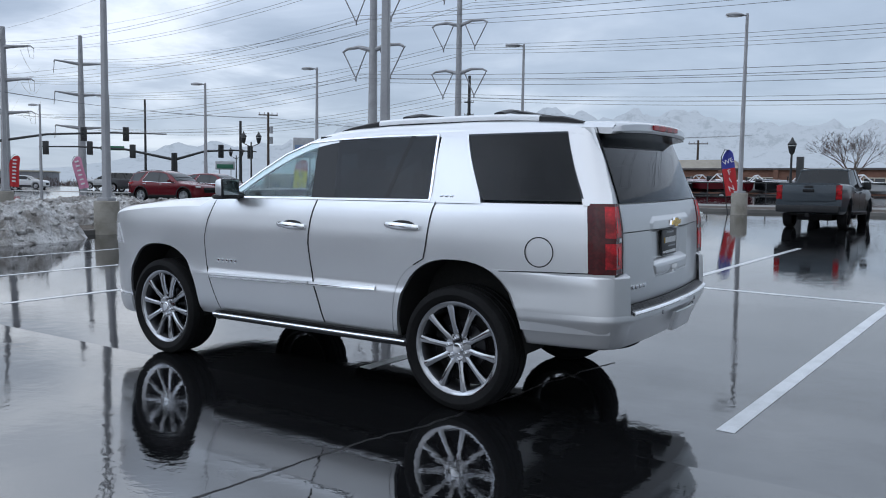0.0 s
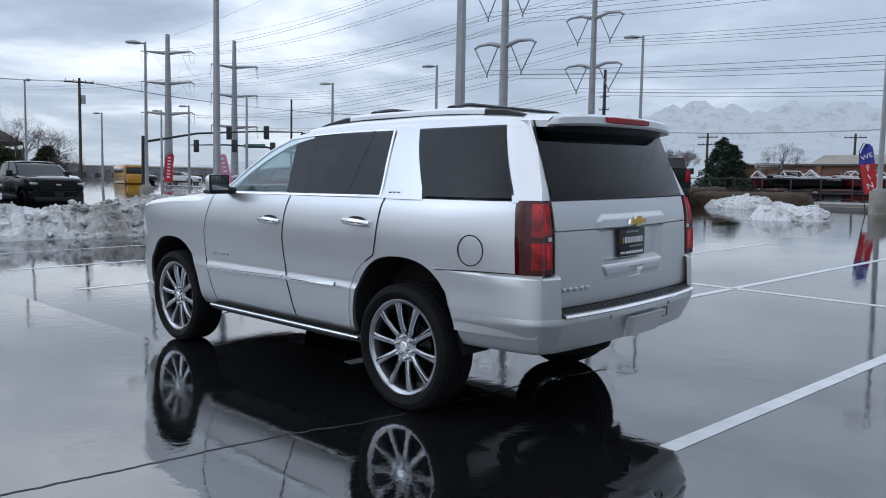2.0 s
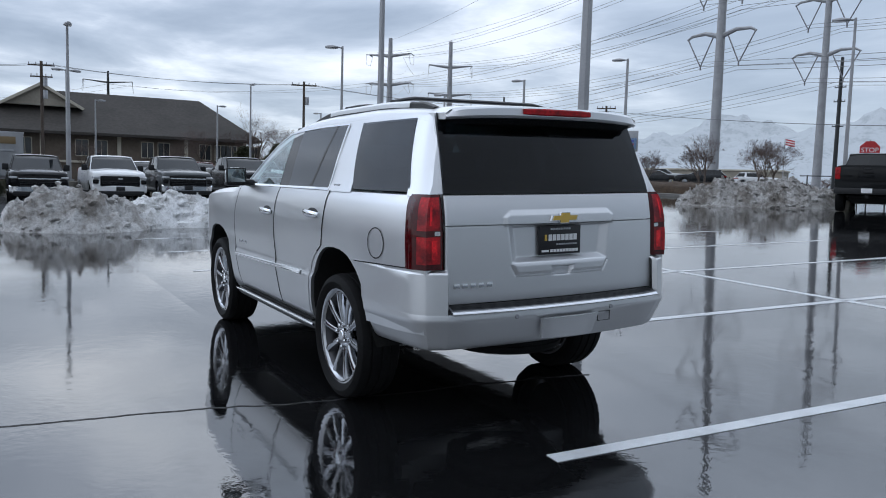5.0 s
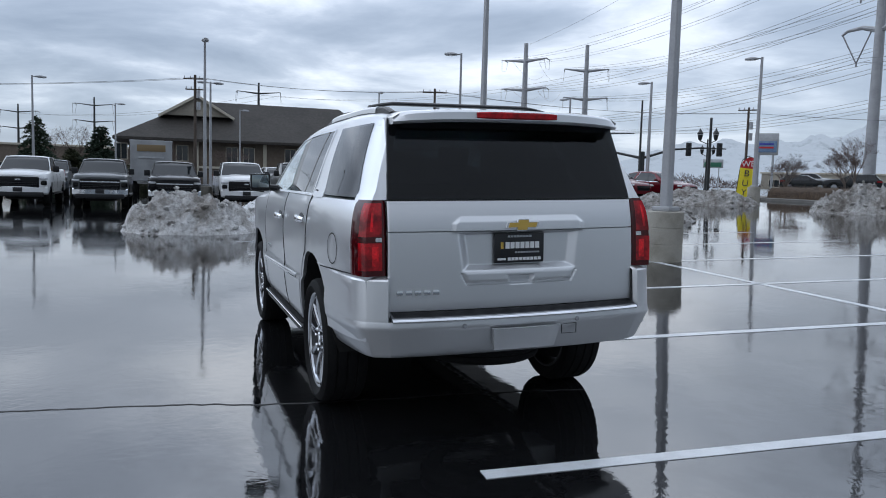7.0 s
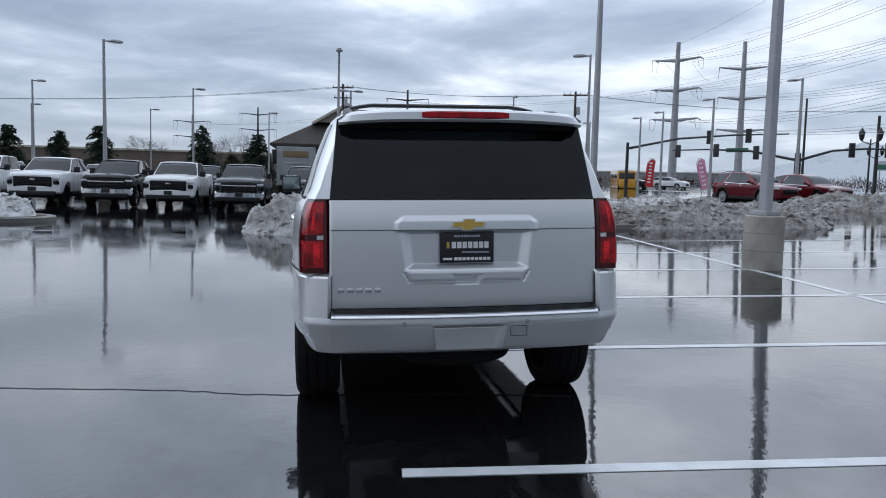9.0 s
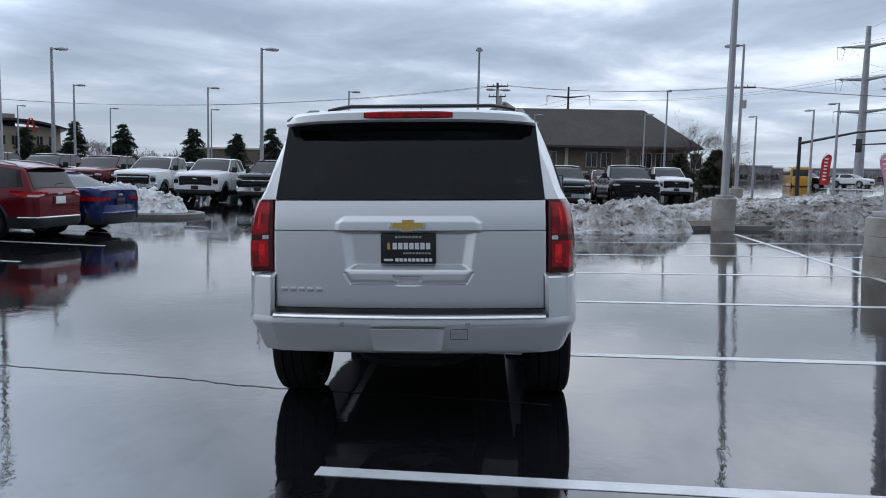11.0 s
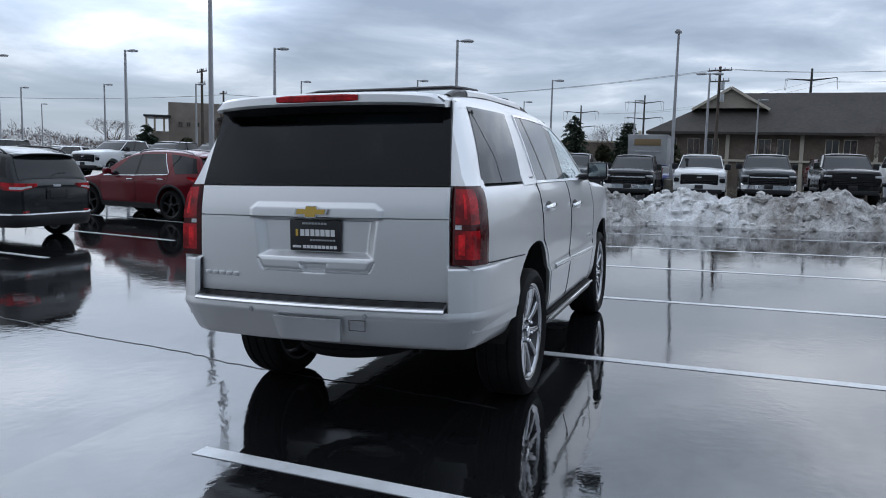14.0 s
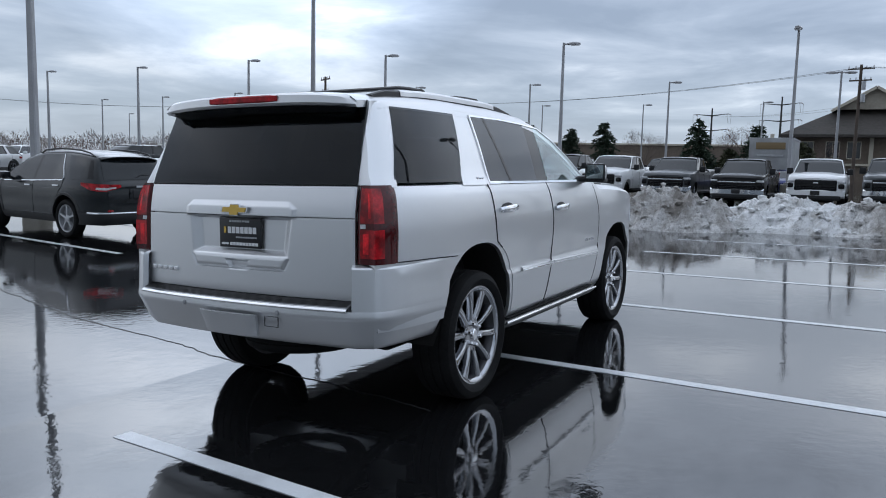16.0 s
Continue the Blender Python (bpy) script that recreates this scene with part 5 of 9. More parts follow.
def vehicle(name, kind, m, paint, label, category, group="", rim=None, spokes=5, rails=False, bright=True, lift=0.0, plate="white"):
    sp = SPECS[kind]
    car = thing(name, m @ Matrix.Translation((0, 0, 0)), label, category, group)
    rim = rim or RIM_METAL
    hw, top, zb = sp["hw"], sp["top"], sp["zb"]
    up = lift
    x0, x1 = hw[0][0], hw[-1][0]
    prof = [(0, 0.90), (0.10, 0.97), (0.30, 0.99), (0.45, 1.0), (0.72, 0.985), (0.86, 0.975), (0.95, 0.95), (1.0, 0.90)]
    us = [0, 0.05, 0.10, 0.2, 0.3, 0.45, 0.6, 0.72, 0.86, 0.95, 1.0]
    xs = sorted({round(x, 3) for x in steps(x0, x1, 20)} | {p[0] for p in hw} | {p[0] for p in top})
    bm = bmesh.new()
    rings = []
    for x in xs:
        t, h = curve_at(top, x), curve_at(hw, x)
        end = 0.10 * max(0, 1 - (x - x0) / 0.3) + 0.06 * max(0, 1 - (x1 - x) / 0.25)
        right = [(x, h * curve_at(prof, u), zb + end + u * (t - zb - end) + up) for u in us]
        right += [(x, h * 0.8, t + 0.012 + up), (x, h * 0.4, t + 0.022 + up)]
        rings.append(right + [(a, -b, c) for a, b, c in reversed(right)])
    v = grid_faces(bm, rings, closed=True)
    bm.faces.new(v[0])
    bm.faces.new(v[-1])
    wide = curve_at(hw, -1.0)
    cut = []
    for cx in (0, -sp["wb"]):
        for s in (1, -1):
            c = bmesh.new()
            a = sp["arch"] + lift * 0.3
            lathe(c, [(0, -0.2), (a, -0.2), (a, 0.24), (0, 0.24)], 28)
            for q in c.verts:
                q.co = Vector((q.co.x + cx, q.co.y + s * wide, q.co.z + sp["r"] + 0.03 + lift))
            cut.append(c)
    body = part("body", carve("body", bm, cut), paint, car, sharp=30)
    bm = bmesh.new()
    box(bm, ((x0 + x1) / 2, 0, zb + 0.05 + up), ((x1 - x0) * 0.86, wide * 1.3, 0.2), 0.04)
    tube(bm, [(0, -wide * 0.8, sp["r"]), (0, wide * 0.8, sp["r"])], 0.05, 8)
    if "pickup" in kind:
        box(bm, (0.1, 0, sp["r"] + 0.06), (0.34, wide * 1.25, 0.20), 0.05)
        box(bm, (-sp["wb"] / 2, 0, zb - 0.06), (sp["wb"] + 0.5, wide * 1.1, 0.26), 0.05)
    part("underbody", bm, UNDERSIDE, car)
    for cx in (0, -sp["wb"]):
        for s in (1, -1):
            car_wheel(car, cx, wide - sp["w"] / 2 - 0.01, s, sp["r"] + lift * 0.35, sp["w"], rim, spokes)
    # cabin: panes inside a painted frame
    gb0, gb1, gr0, gr1, z0, z1, wb_, wr = sp["glass"]
    z0, z1 = z0 + up, z1 + up
    C = lambda x, y, z: Vector((x, y, z))

    def at_frame(u, e, s):
        """A point of the cabin's side: u from base to roof, e from front to rear."""
        a = C(gb0, s * wb_ * 0.97, z0).lerp(C(gr0, s * wr, z1 - 0.05), u)
        b = C(gb1, s * wb_ * 0.95, z0).lerp(C(gr1, s * wr * 0.97, z1 - 0.05), u)
        p = a.lerp(b, e)
        p.y += s * 0.03 * math.sin(math.pi * e)
        return p

    for s in (1, -1):
        bm = bmesh.new()
        shell(bm, [[at_frame(u, e, s) for e in steps(0.015, 0.985, 10)] for u in steps(0.0, 1.0, 5)], 0.01, lambda p: Vector((0, -s, 0)))
        part("side_glass", bm, CAR_GLASS, car)
        bars = [(0.0, 0.02), (0.40, 0.445), (0.96, 1.0)] if "pickup" in kind else [(0.0, 0.02), (0.36, 0.39), (0.66, 0.74 if kind == "suv" else 0.70), (0.955, 1.0)]
        for a, b in bars:
            bm = bmesh.new()
            shell(bm, [[at_frame(u, a, s) + C(0, s * 0.008, 0), at_frame(u, (a + b) / 2, s) + C(0, s * 0.012, 0), at_frame(u, b, s) + C(0, s * 0.008, 0)] for u in steps(-0.02, 1.02, 5)], 0.03, lambda p: Vector((0, -s, 0)))
            part("pillar", bm, GLOSS_BLACK if kind == "suv" and a == bars[-1][0] else paint if a in (0.0, bars[-1][0]) or (a == 0.66 and kind == "suv") else PLASTIC, car)
        bm = bmesh.new()
        tube(bm, [at_frame(0.02, e, s) + C(0, s * 0.012, 0) for e in steps(0, 0.66 if kind == "suv" else 1, 10)] + ([at_frame(u, 0.665 - 0.03 * u, s) + C(0, s * 0.014, 0) for u in (0.06, 0.3, 0.7, 1.0)] if kind == "suv" else []), 0.013, 6)
        part("belt_trim", bm, CHROME if bright else PLASTIC, car)
        bm = bmesh.new()
        p = at_frame(0.12, 0.14, s)
        box(bm, (p.x, p.y + s * 0.16, p.z + 0.03), (0.10, 0.22, 0.16 if "pickup" not in kind else 0.24), 0.03)
        tube(bm, [(p.x, p.y - s * 0.02, p.z - 0.04), (p.x, p.y + s * 0.12, p.z)], 0.025, 6)
        part("door_mirror", bm, PLASTIC if "pickup" in kind else paint, car)
        # door shut lines and handles
        for e in ([0.06, 0.5, 0.97] if "pickup" in kind else [0.10, 0.46, 0.74]):
            bm = bmesh.new()
            x = gb0 + (gb1 - gb0) * e
            t = curve_at(top, x)
            rows = []
            for u in steps(0.12, 0.98, 12):
                yy = curve_at(hw, x) * curve_at(prof, u) + 0.002
                rows.append([(x - 0.006, s * yy, zb + u * (t - zb) + up), (x + 0.006, s * yy, zb + u * (t - zb) + up)])
            shell(bm, rows, 0.006, lambda p: Vector((0, -s, 0)))
            part("door_seam", bm, SEAM, car)
        for e in ((0.40, 0.86) if "pickup" in kind else (0.38, 0.66)):
            x = gb0 + (gb1 - gb0) * e
            bm = bmesh.new()
            box(bm, (x, s * (curve_at(hw, x) * 0.985 + 0.015), z0 - 0.12), (0.2, 0.03, 0.035), 0.01)
            part("door_handle", bm, CHROME if bright else paint, car)
        bm = bmesh.new()
        box(bm, (-sp["wb"] / 2, s * (wide - 0.02), zb + (0.05 if kind == "suv" else 0.02) + up), (sp["wb"] - 2 * sp["arch"] - 0.05, 0.10, 0.19 if kind == "suv" else 0.10), 0.03)
        part("sill", bm, PLASTIC, car)
        if rails:
            bm = bmesh.new()
            tube(bm, [(gr0 + 0.1, s * wr * 0.86, z1 - 0.02), (gr0 + 0.25, s * wr * 0.88, z1 + 0.05), (gr1 - 0.2, s * wr * 0.88, z1 + 0.05), (gr1, s * wr * 0.86, z1 - 0.02)], 0.018, 8)
            part("roof_rail", bm, STEEL, car)
    for nm, xb, xr in (("windscreen", gb0 - 0.03, gr0 - 0.01), ("rear_glass", gb1 + 0.02, gr1 + 0.01)):
        bm = bmesh.new()
        rows = []
        for u in steps(0.0, 0.97, 5):
            x = xb + (xr - xb) * u
            w = (wb_ * 0.93) * (1 - u) + (wr * 0.95) * u
            bow = 0.06 if nm == "rear_glass" else -0.10
            rows.append([(x + bow * (1 - (y / w) ** 2) * (1 - 0.4 * u), y, z0 + (z1 - 0.05 - z0) * u) for y in steps(-w, w, 11)])
        shell(bm, rows, 0.01, lambda p: Vector((-1 if nm == "rear_glass" else 1, 0, 0)))
        part(nm, bm, CAR_GLASS, car)
    bm = bmesh.new()
    rows = []
    for x in steps(gr0 - 0.06, gr1 + 0.05, 9):
        e = min(1, (x - gr0 + 0.1) / 0.25, (gr1 + 0.1 - x) / 0.25)
        zc = z1 - 0.05 + 0.05 * e ** 0.6
        w = wr * 1.02
        rows.append([(x, w * f, zc - 0.05 * abs(f) ** 4) for f in steps(-1, 1, 13)])
    shell(bm, rows, 0.04, lambda p: Vector((0, 0, -1)))
    part("roof", bm, paint, car, sharp=50)
    t0, t1 = curve_at(top, x0) + up, curve_at(top, x1) + up
    w0, w1 = curve_at(hw, x0), curve_at(hw, x1)
    z_ = zb + up
    if "pickup" in kind:
        # nose: tall dark grille with a bright bar, stacked lamps, two-tone bumper
        bm = bmesh.new()
        box(bm, (x0 - 0.01, 0, t0 - 0.24), (0.09, w0 * 2.0, 0.40), 0.05)
        gr = part("grille", bm, GLOSS_BLACK, car)
        bm = bmesh.new()
        box(bm, (x0 - 0.045, 0, t0 - 0.15), (0.03, w0 * 1.95, 0.045), 0.012)
        part("grille_bar", bm, CHROME if bright else GLOSS_BLACK, gr)
        for dz in (0.27, 0.33, 0.39):
            bm = bmesh.new()
            box(bm, (x0 - 0.055, 0, t0 - dz), (0.02, w0 * 1.8, 0.018), 0.004)
            part("grille_slat", bm, PLASTIC, gr)
        bm = bmesh.new()
        rows = [[(x, y, curve_at(top, x) + 0.022 + up + 0.035 * min(1, (x - x0 - 0.12) / 0.3) * max(0, 1 - (abs(y) / (wide * 0.62)) ** 4)) for y in steps(-wide * 0.62, wide * 0.62, 13)] for x in steps(x0 + 0.14, gb0 + 0.10, 8)]
        shell(bm, rows, 0.03, lambda p: Vector((0, 0, -1)))
        part("bonnet_bulge", bm, paint, car, sharp=60)
        bm = bmesh.new()
        box(bm, (x0 - 0.05, 0, t0 - 0.15), (0.03, 0.18, 0.055), 0.012)
        part("emblem", bm, STEEL if bright else CHROME, gr)
        for s in (1, -1):
            bm = bmesh.new()
            box(bm, (x0 + 0.06, s * (w0 + 0.10), t0 - 0.105), (0.16, 0.34, 0.085), 0.03, rot=Matrix.Rotation(s * 0.30, 3, "Z"))
            part("head_lamp", bm, CLEAR_LENS, car)
            bm = bmesh.new()
            box(bm, (x0 + 0.065, s * (w0 + 0.12), t0 - 0.26), (0.14, 0.24, 0.17), 0.04, rot=Matrix.Rotation(s * 0.30, 3, "Z"))
            part("fog_lamp", bm, GLOSS_BLACK, car)
            bm = bmesh.new()
            box(bm, (x1 + 0.005, s * (w1 - 0.085), t1 - 0.24), (0.05, 0.16, 0.40), 0.02)
            part("tail_lamp", bm, RED_BRIGHT, car)
        bm = bmesh.new()
        rows = []
        for y in steps(-1, 1, 13):
            x = x0 - 0.09 + 0.22 * abs(y) ** 3
            rows.append([(x + 0.06, y * wide * 0.98, z_ + 0.02), (x, y * wide * 0.98, z_ + 0.08), (x - 0.01, y * wide * 0.98, z_ + 0.26), (x + 0.05, y * wide * 0.98, z_ + 0.31)])
        shell(bm, rows, 0.05, lambda p: Vector((1, 0, 0)))
        bp = part("front_bumper", bm, CHROME if bright else paint, car)
        bm = bmesh.new()
        box(bm, (x0 - 0.045, 0, z_ + 0.015), (0.14, wide * 1.72, 0.17), 0.04)
        part("lower_grille", bm, PLASTIC, bp)
        bm = bmesh.new()
        box(bm, (x0 - 0.105, 0, z_ + 0.19), (0.012, 0.31, 0.16), 0.003)
        part("number_plate", bm, PLATE_BLACK, bp)
        # tail: pressed tailgate, emblem, step bumper
        bm = bmesh.new()
        box(bm, (x1 + 0.012, 0, t1 - 0.27), (0.04, w1 * 1.62, 0.46), 0.02)
        tg = part("tailgate", bm, paint, car)
        bm = bmesh.new()
        box(bm, (x1 + 0.036, 0, t1 - 0.20), (0.012, 0.30, 0.085), 0.02)
        part("emblem", bm, STEEL if bright else GLOSS_BLACK, tg)
        bm = bmesh.new()
        box(bm, (x1 + 0.034, 0, t1 - 0.09), (0.014, 0.24, 0.07), 0.015)
        part("tailgate_handle", bm, PLASTIC, tg)
        bm = bmesh.new()
        box(bm, (x1 + 0.10, 0, z_ + 0.15), (0.22, wide * 1.9, 0.20), 0.04)
        rb = part("rear_bumper", bm, PLASTIC if not bright else CHROME, car)
        bm = bmesh.new()
        box(bm, (x1 + 0.215, 0, z_ + 0.17), (0.012, 0.31, 0.15), 0.003)
        part("number_plate", bm, WHITE_INK if plate == "white" else PLATE_BLACK, rb)
        bm = bmesh.new()
        box(bm, (x1 + 0.05, 0, z_ - 0.02), (0.1, 0.1, 0.1), 0.01)
        part("tow_hitch", bm, PLASTIC, rb)
    else:
        # nose
        bm = bmesh.new()
        box(bm, (x0 + 0.02, 0, t0 - 0.22), (0.10, w0 * 1.5, 0.24), 0.04)
        part("grille", bm, GLOSS_BLACK, car)
        for s in (1, -1):
            bm = bmesh.new()
            box(bm, (x0 + 0.18, s * (w0 + 0.13), t0 - 0.05), (0.24, 0.24, 0.10), 0.04, rot=Matrix.Rotation(s * 0.5, 3, "Z"))
            part("head_lamp", bm, CLEAR_LENS, car)
            # tail lamps wrap the corner: a long slim lens
            bm = bmesh.new()
            rows = []
            zc = t1 - 0.04 if kind != "coupe" else t1 - 0.14
            for u in steps(0, 1, 4):
                row = []
                for k, x in enumerate((x1 - 0.42, x1 - 0.25, x1 - 0.13, x1 - 0.05, x1)):
                    row.append((x, s * (curve_at(hw, x) * 0.985 + 0.022), zc + (0.035 - 0.010 * k) - (0.105 - 0.006 * k) * u))
                row += [(x1 + 0.024, s * y, zc - 0.008 - 0.068 * u + 0.02 * q) for q, y in enumerate((w1 * 0.88, w1 * 0.72, w1 * 0.55))]
                rows.append(row)
            shell(bm, rows, 0.03, lambda p: Vector((-0.6, -s * 0.8, 0)))
            part("tail_lamp", bm, RED_BRIGHT, car, sharp=50)
        if kind != "coupe":
            bm = bmesh.new()
            rows = []
            for y in steps(-1, 1, 15):
                x = gr1 + 0.16 - 0.05 * abs(y) ** 3
                w = wr * 0.97
                rows.append([(gr1 - 0.05, y * w, z1 + 0.004), (x, y * w, z1 - 0.035), (x, y * w, z1 - 0.06), (gr1 - 0.02, y * w, z1 - 0.06)])
            vv = grid_faces(bm, rows, closed=True)
            bm.faces.new(vv[0])
            bm.faces.new(vv[-1])
            part("spoiler", bm, paint, car)
        bm = bmesh.new()
        rows = []
        for y in steps(-1, 1, 17):
            x = x1 + 0.10 - 0.34 * abs(y) ** 4
            w = wide * 0.97
            rows.append([(x - 0.10, y * w, z_ - 0.02), (x - 0.02, y * w, z_ + 0.05), (x, y * w, z_ + 0.14), (x - 0.005, y * w, z_ + 0.20)])
        shell(bm, rows, 0.06, lambda p: Vector((-1, 0, 0)))
        rb = part("rear_bumper", bm, PLASTIC, car)
        bm = bmesh.new()
        rows = []
        for y in steps(-1, 1, 17):
            x = x1 + 0.11 - 0.34 * abs(y) ** 4
            w = wide * 0.96
            rows.append([(x - 0.02, y * w, z_ + 0.195), (x, y * w, z_ + 0.20), (x, y * w, z_ + 0.235), (x - 0.03, y * w, z_ + 0.26), (x - 0.05, y * w, z_ + 0.40)])
        shell(bm, rows, 0.05, lambda p: Vector((-1, 0, 0)))
        part("bumper_skin", bm, paint, rb)
        if bright:
            bm = bmesh.new()
            tube(bm, [(x1 + 0.115 - 0.34 * abs(y) ** 4, y * wide * 0.96, z_ + 0.20) for y in steps(-0.85, 0.85, 13)], 0.016, 6)
            part("bumper_trim", bm, CHROME, rb)
        bm = bmesh.new()
        box(bm, (x1 + 0.015, 0, t1 - 0.24), (0.05, 0.32, 0.16), 0.005)
        part("number_plate", bm, WHITE_INK if plate == "white" else PLATE_BLACK, car)
        bm = bmesh.new()
        box(bm, (x1 + 0.01, 0, t1 - 0.085), (0.06, 0.14, 0.045), 0.015)
        part("emblem", bm, STEEL, car)
    return car


PAINTS = {
    "black": car_paint("black_car_paint", (0.005, 0.0055, 0.0065), 0.0, 0.2, 0.3, 0.1),
    "charcoal": car_paint("charcoal_car_paint", (0.010, 0.0125, 0.0145), 0.2, 0.22, 0.4, 0.2),
    "grey": car_paint("grey_car_paint", (0.055, 0.06, 0.064), 0.4, 0.3, 0.4, 0.2),
    "white": car_paint("white_car_paint", (0.74, 0.75, 0.76), 0.0, 0.3, 0.4, 0.2),
    "red": car_paint("red_car_paint", (0.115, 0.004, 0.010), 0.3, 0.25, 0.4, 0.2),
    "blue": car_paint("blue_car_paint", (0.012, 0.02, 0.10), 0.4, 0.28, 0.4, 0.2),
    "steel": car_paint("steel_blue_car_paint", (0.055, 0.068, 0.08), 0.4, 0.3, 0.4, 0.2),
    "silver": car_paint("silver_car_paint", (0.42, 0.43, 0.44), 0.5, 0.32, 0.4, 0.2),
}


# ---- crossovers: one lofted shell with the panes laid into it; x points to the tail, the rear axle stands at x = 0 ----
X_ROOF = [(-3.655, 0.70), (-3.62, 0.80), (-3.5, 0.89), (-3.2, 0.965), (-2.8, 1.02), (-2.45, 1.065), (-2.3, 1.115), (-1.95, 1.345), (-1.65, 1.505), (-1.3, 1.60), (-0.9, 1.645), (-0.4, 1.65), (0.1, 1.62), (0.45, 1.575), (0.62, 1.535), (0.70, 1.46), (0.86, 1.17), (0.92, 1.075), (0.965, 1.035), (1.0, 0.985)]
X_HW = [(-3.655, 0.46), (-3.62, 0.60), (-3.5, 0.745), (-3.2, 0.87), (-2.73, 0.922), (-2.2, 0.905), (-1.4, 0.90), (-0.5, 0.908), (0.0, 0.925), (0.4, 0.905), (0.7, 0.85), (0.88, 0.775), (0.96, 0.71), (1.0, 0.645)]
X_SIDE = [(0.26, 0.90), (0.36, 0.965), (0.50, 0.992), (0.62, 0.985), (0.74, 0.992), (0.86, 1.0), (0.95, 0.985), (1.02, 0.96)]
X_CROWN = [(0.0, 0.0), (0.45, -0.004), (0.75, -0.014), (0.92, -0.038), (1.0, -0.075)]


def x_belt(x):
    return curve_at([(-2.4, 1.0), (-1.2, 1.03), (0.0, 1.07), (0.7, 1.11)], x)


def x_side(x, z):
    """Half width of the crossover at x and z: full below the belt, leaning in above it."""
    h, b = curve_at(X_HW, x), min(x_belt(x), 1.02)
    if z <= b:
        return h * curve_at(X_SIDE, z)
    return h * curve_at(X_SIDE, b) - (z - b) * 0.40 - 0.10 * max(0.0, z - 1.35)


def x_top(x, f):
    """Height of the upper skin at x, f of the way from the middle to its edge."""
    return curve_at(X_ROOF, x) + curve_at(X_CROWN, abs(f))


def x_patch(lo, hi, left, right, s, out=0.004, nx=12, nz=7):
    """A pane or panel on the flank: lo and hi give heights at x, left and right the end stations at the way up v."""
    bm = bmesh.new()
    rows = []
    for v in steps(0, 1, nz):
        row = []
        for x in steps(left(v), right(v), nx):
            z = lo(x) + (max(hi(x), lo(x) + 0.004) - lo(x)) * v
            row.append((x, s * (x_side(x, z) + out), z))
        rows.append(row)
    shell(bm, rows, 0.012, lambda p: Vector((0, -s, 0)))
    return bm


def x_line(pts, s, w, out, n=6):
    bm = bmesh.new()
    tube(bm, [(x, s * (x_side(x, z) + out), z) for a, b in zip(pts, pts[1:]) for x, z in [(a[0] + (b[0] - a[0]) * k / n, a[1] + (b[1] - a[1]) * k / n) for k in range(n + 1)]], w, 6)
    return bm


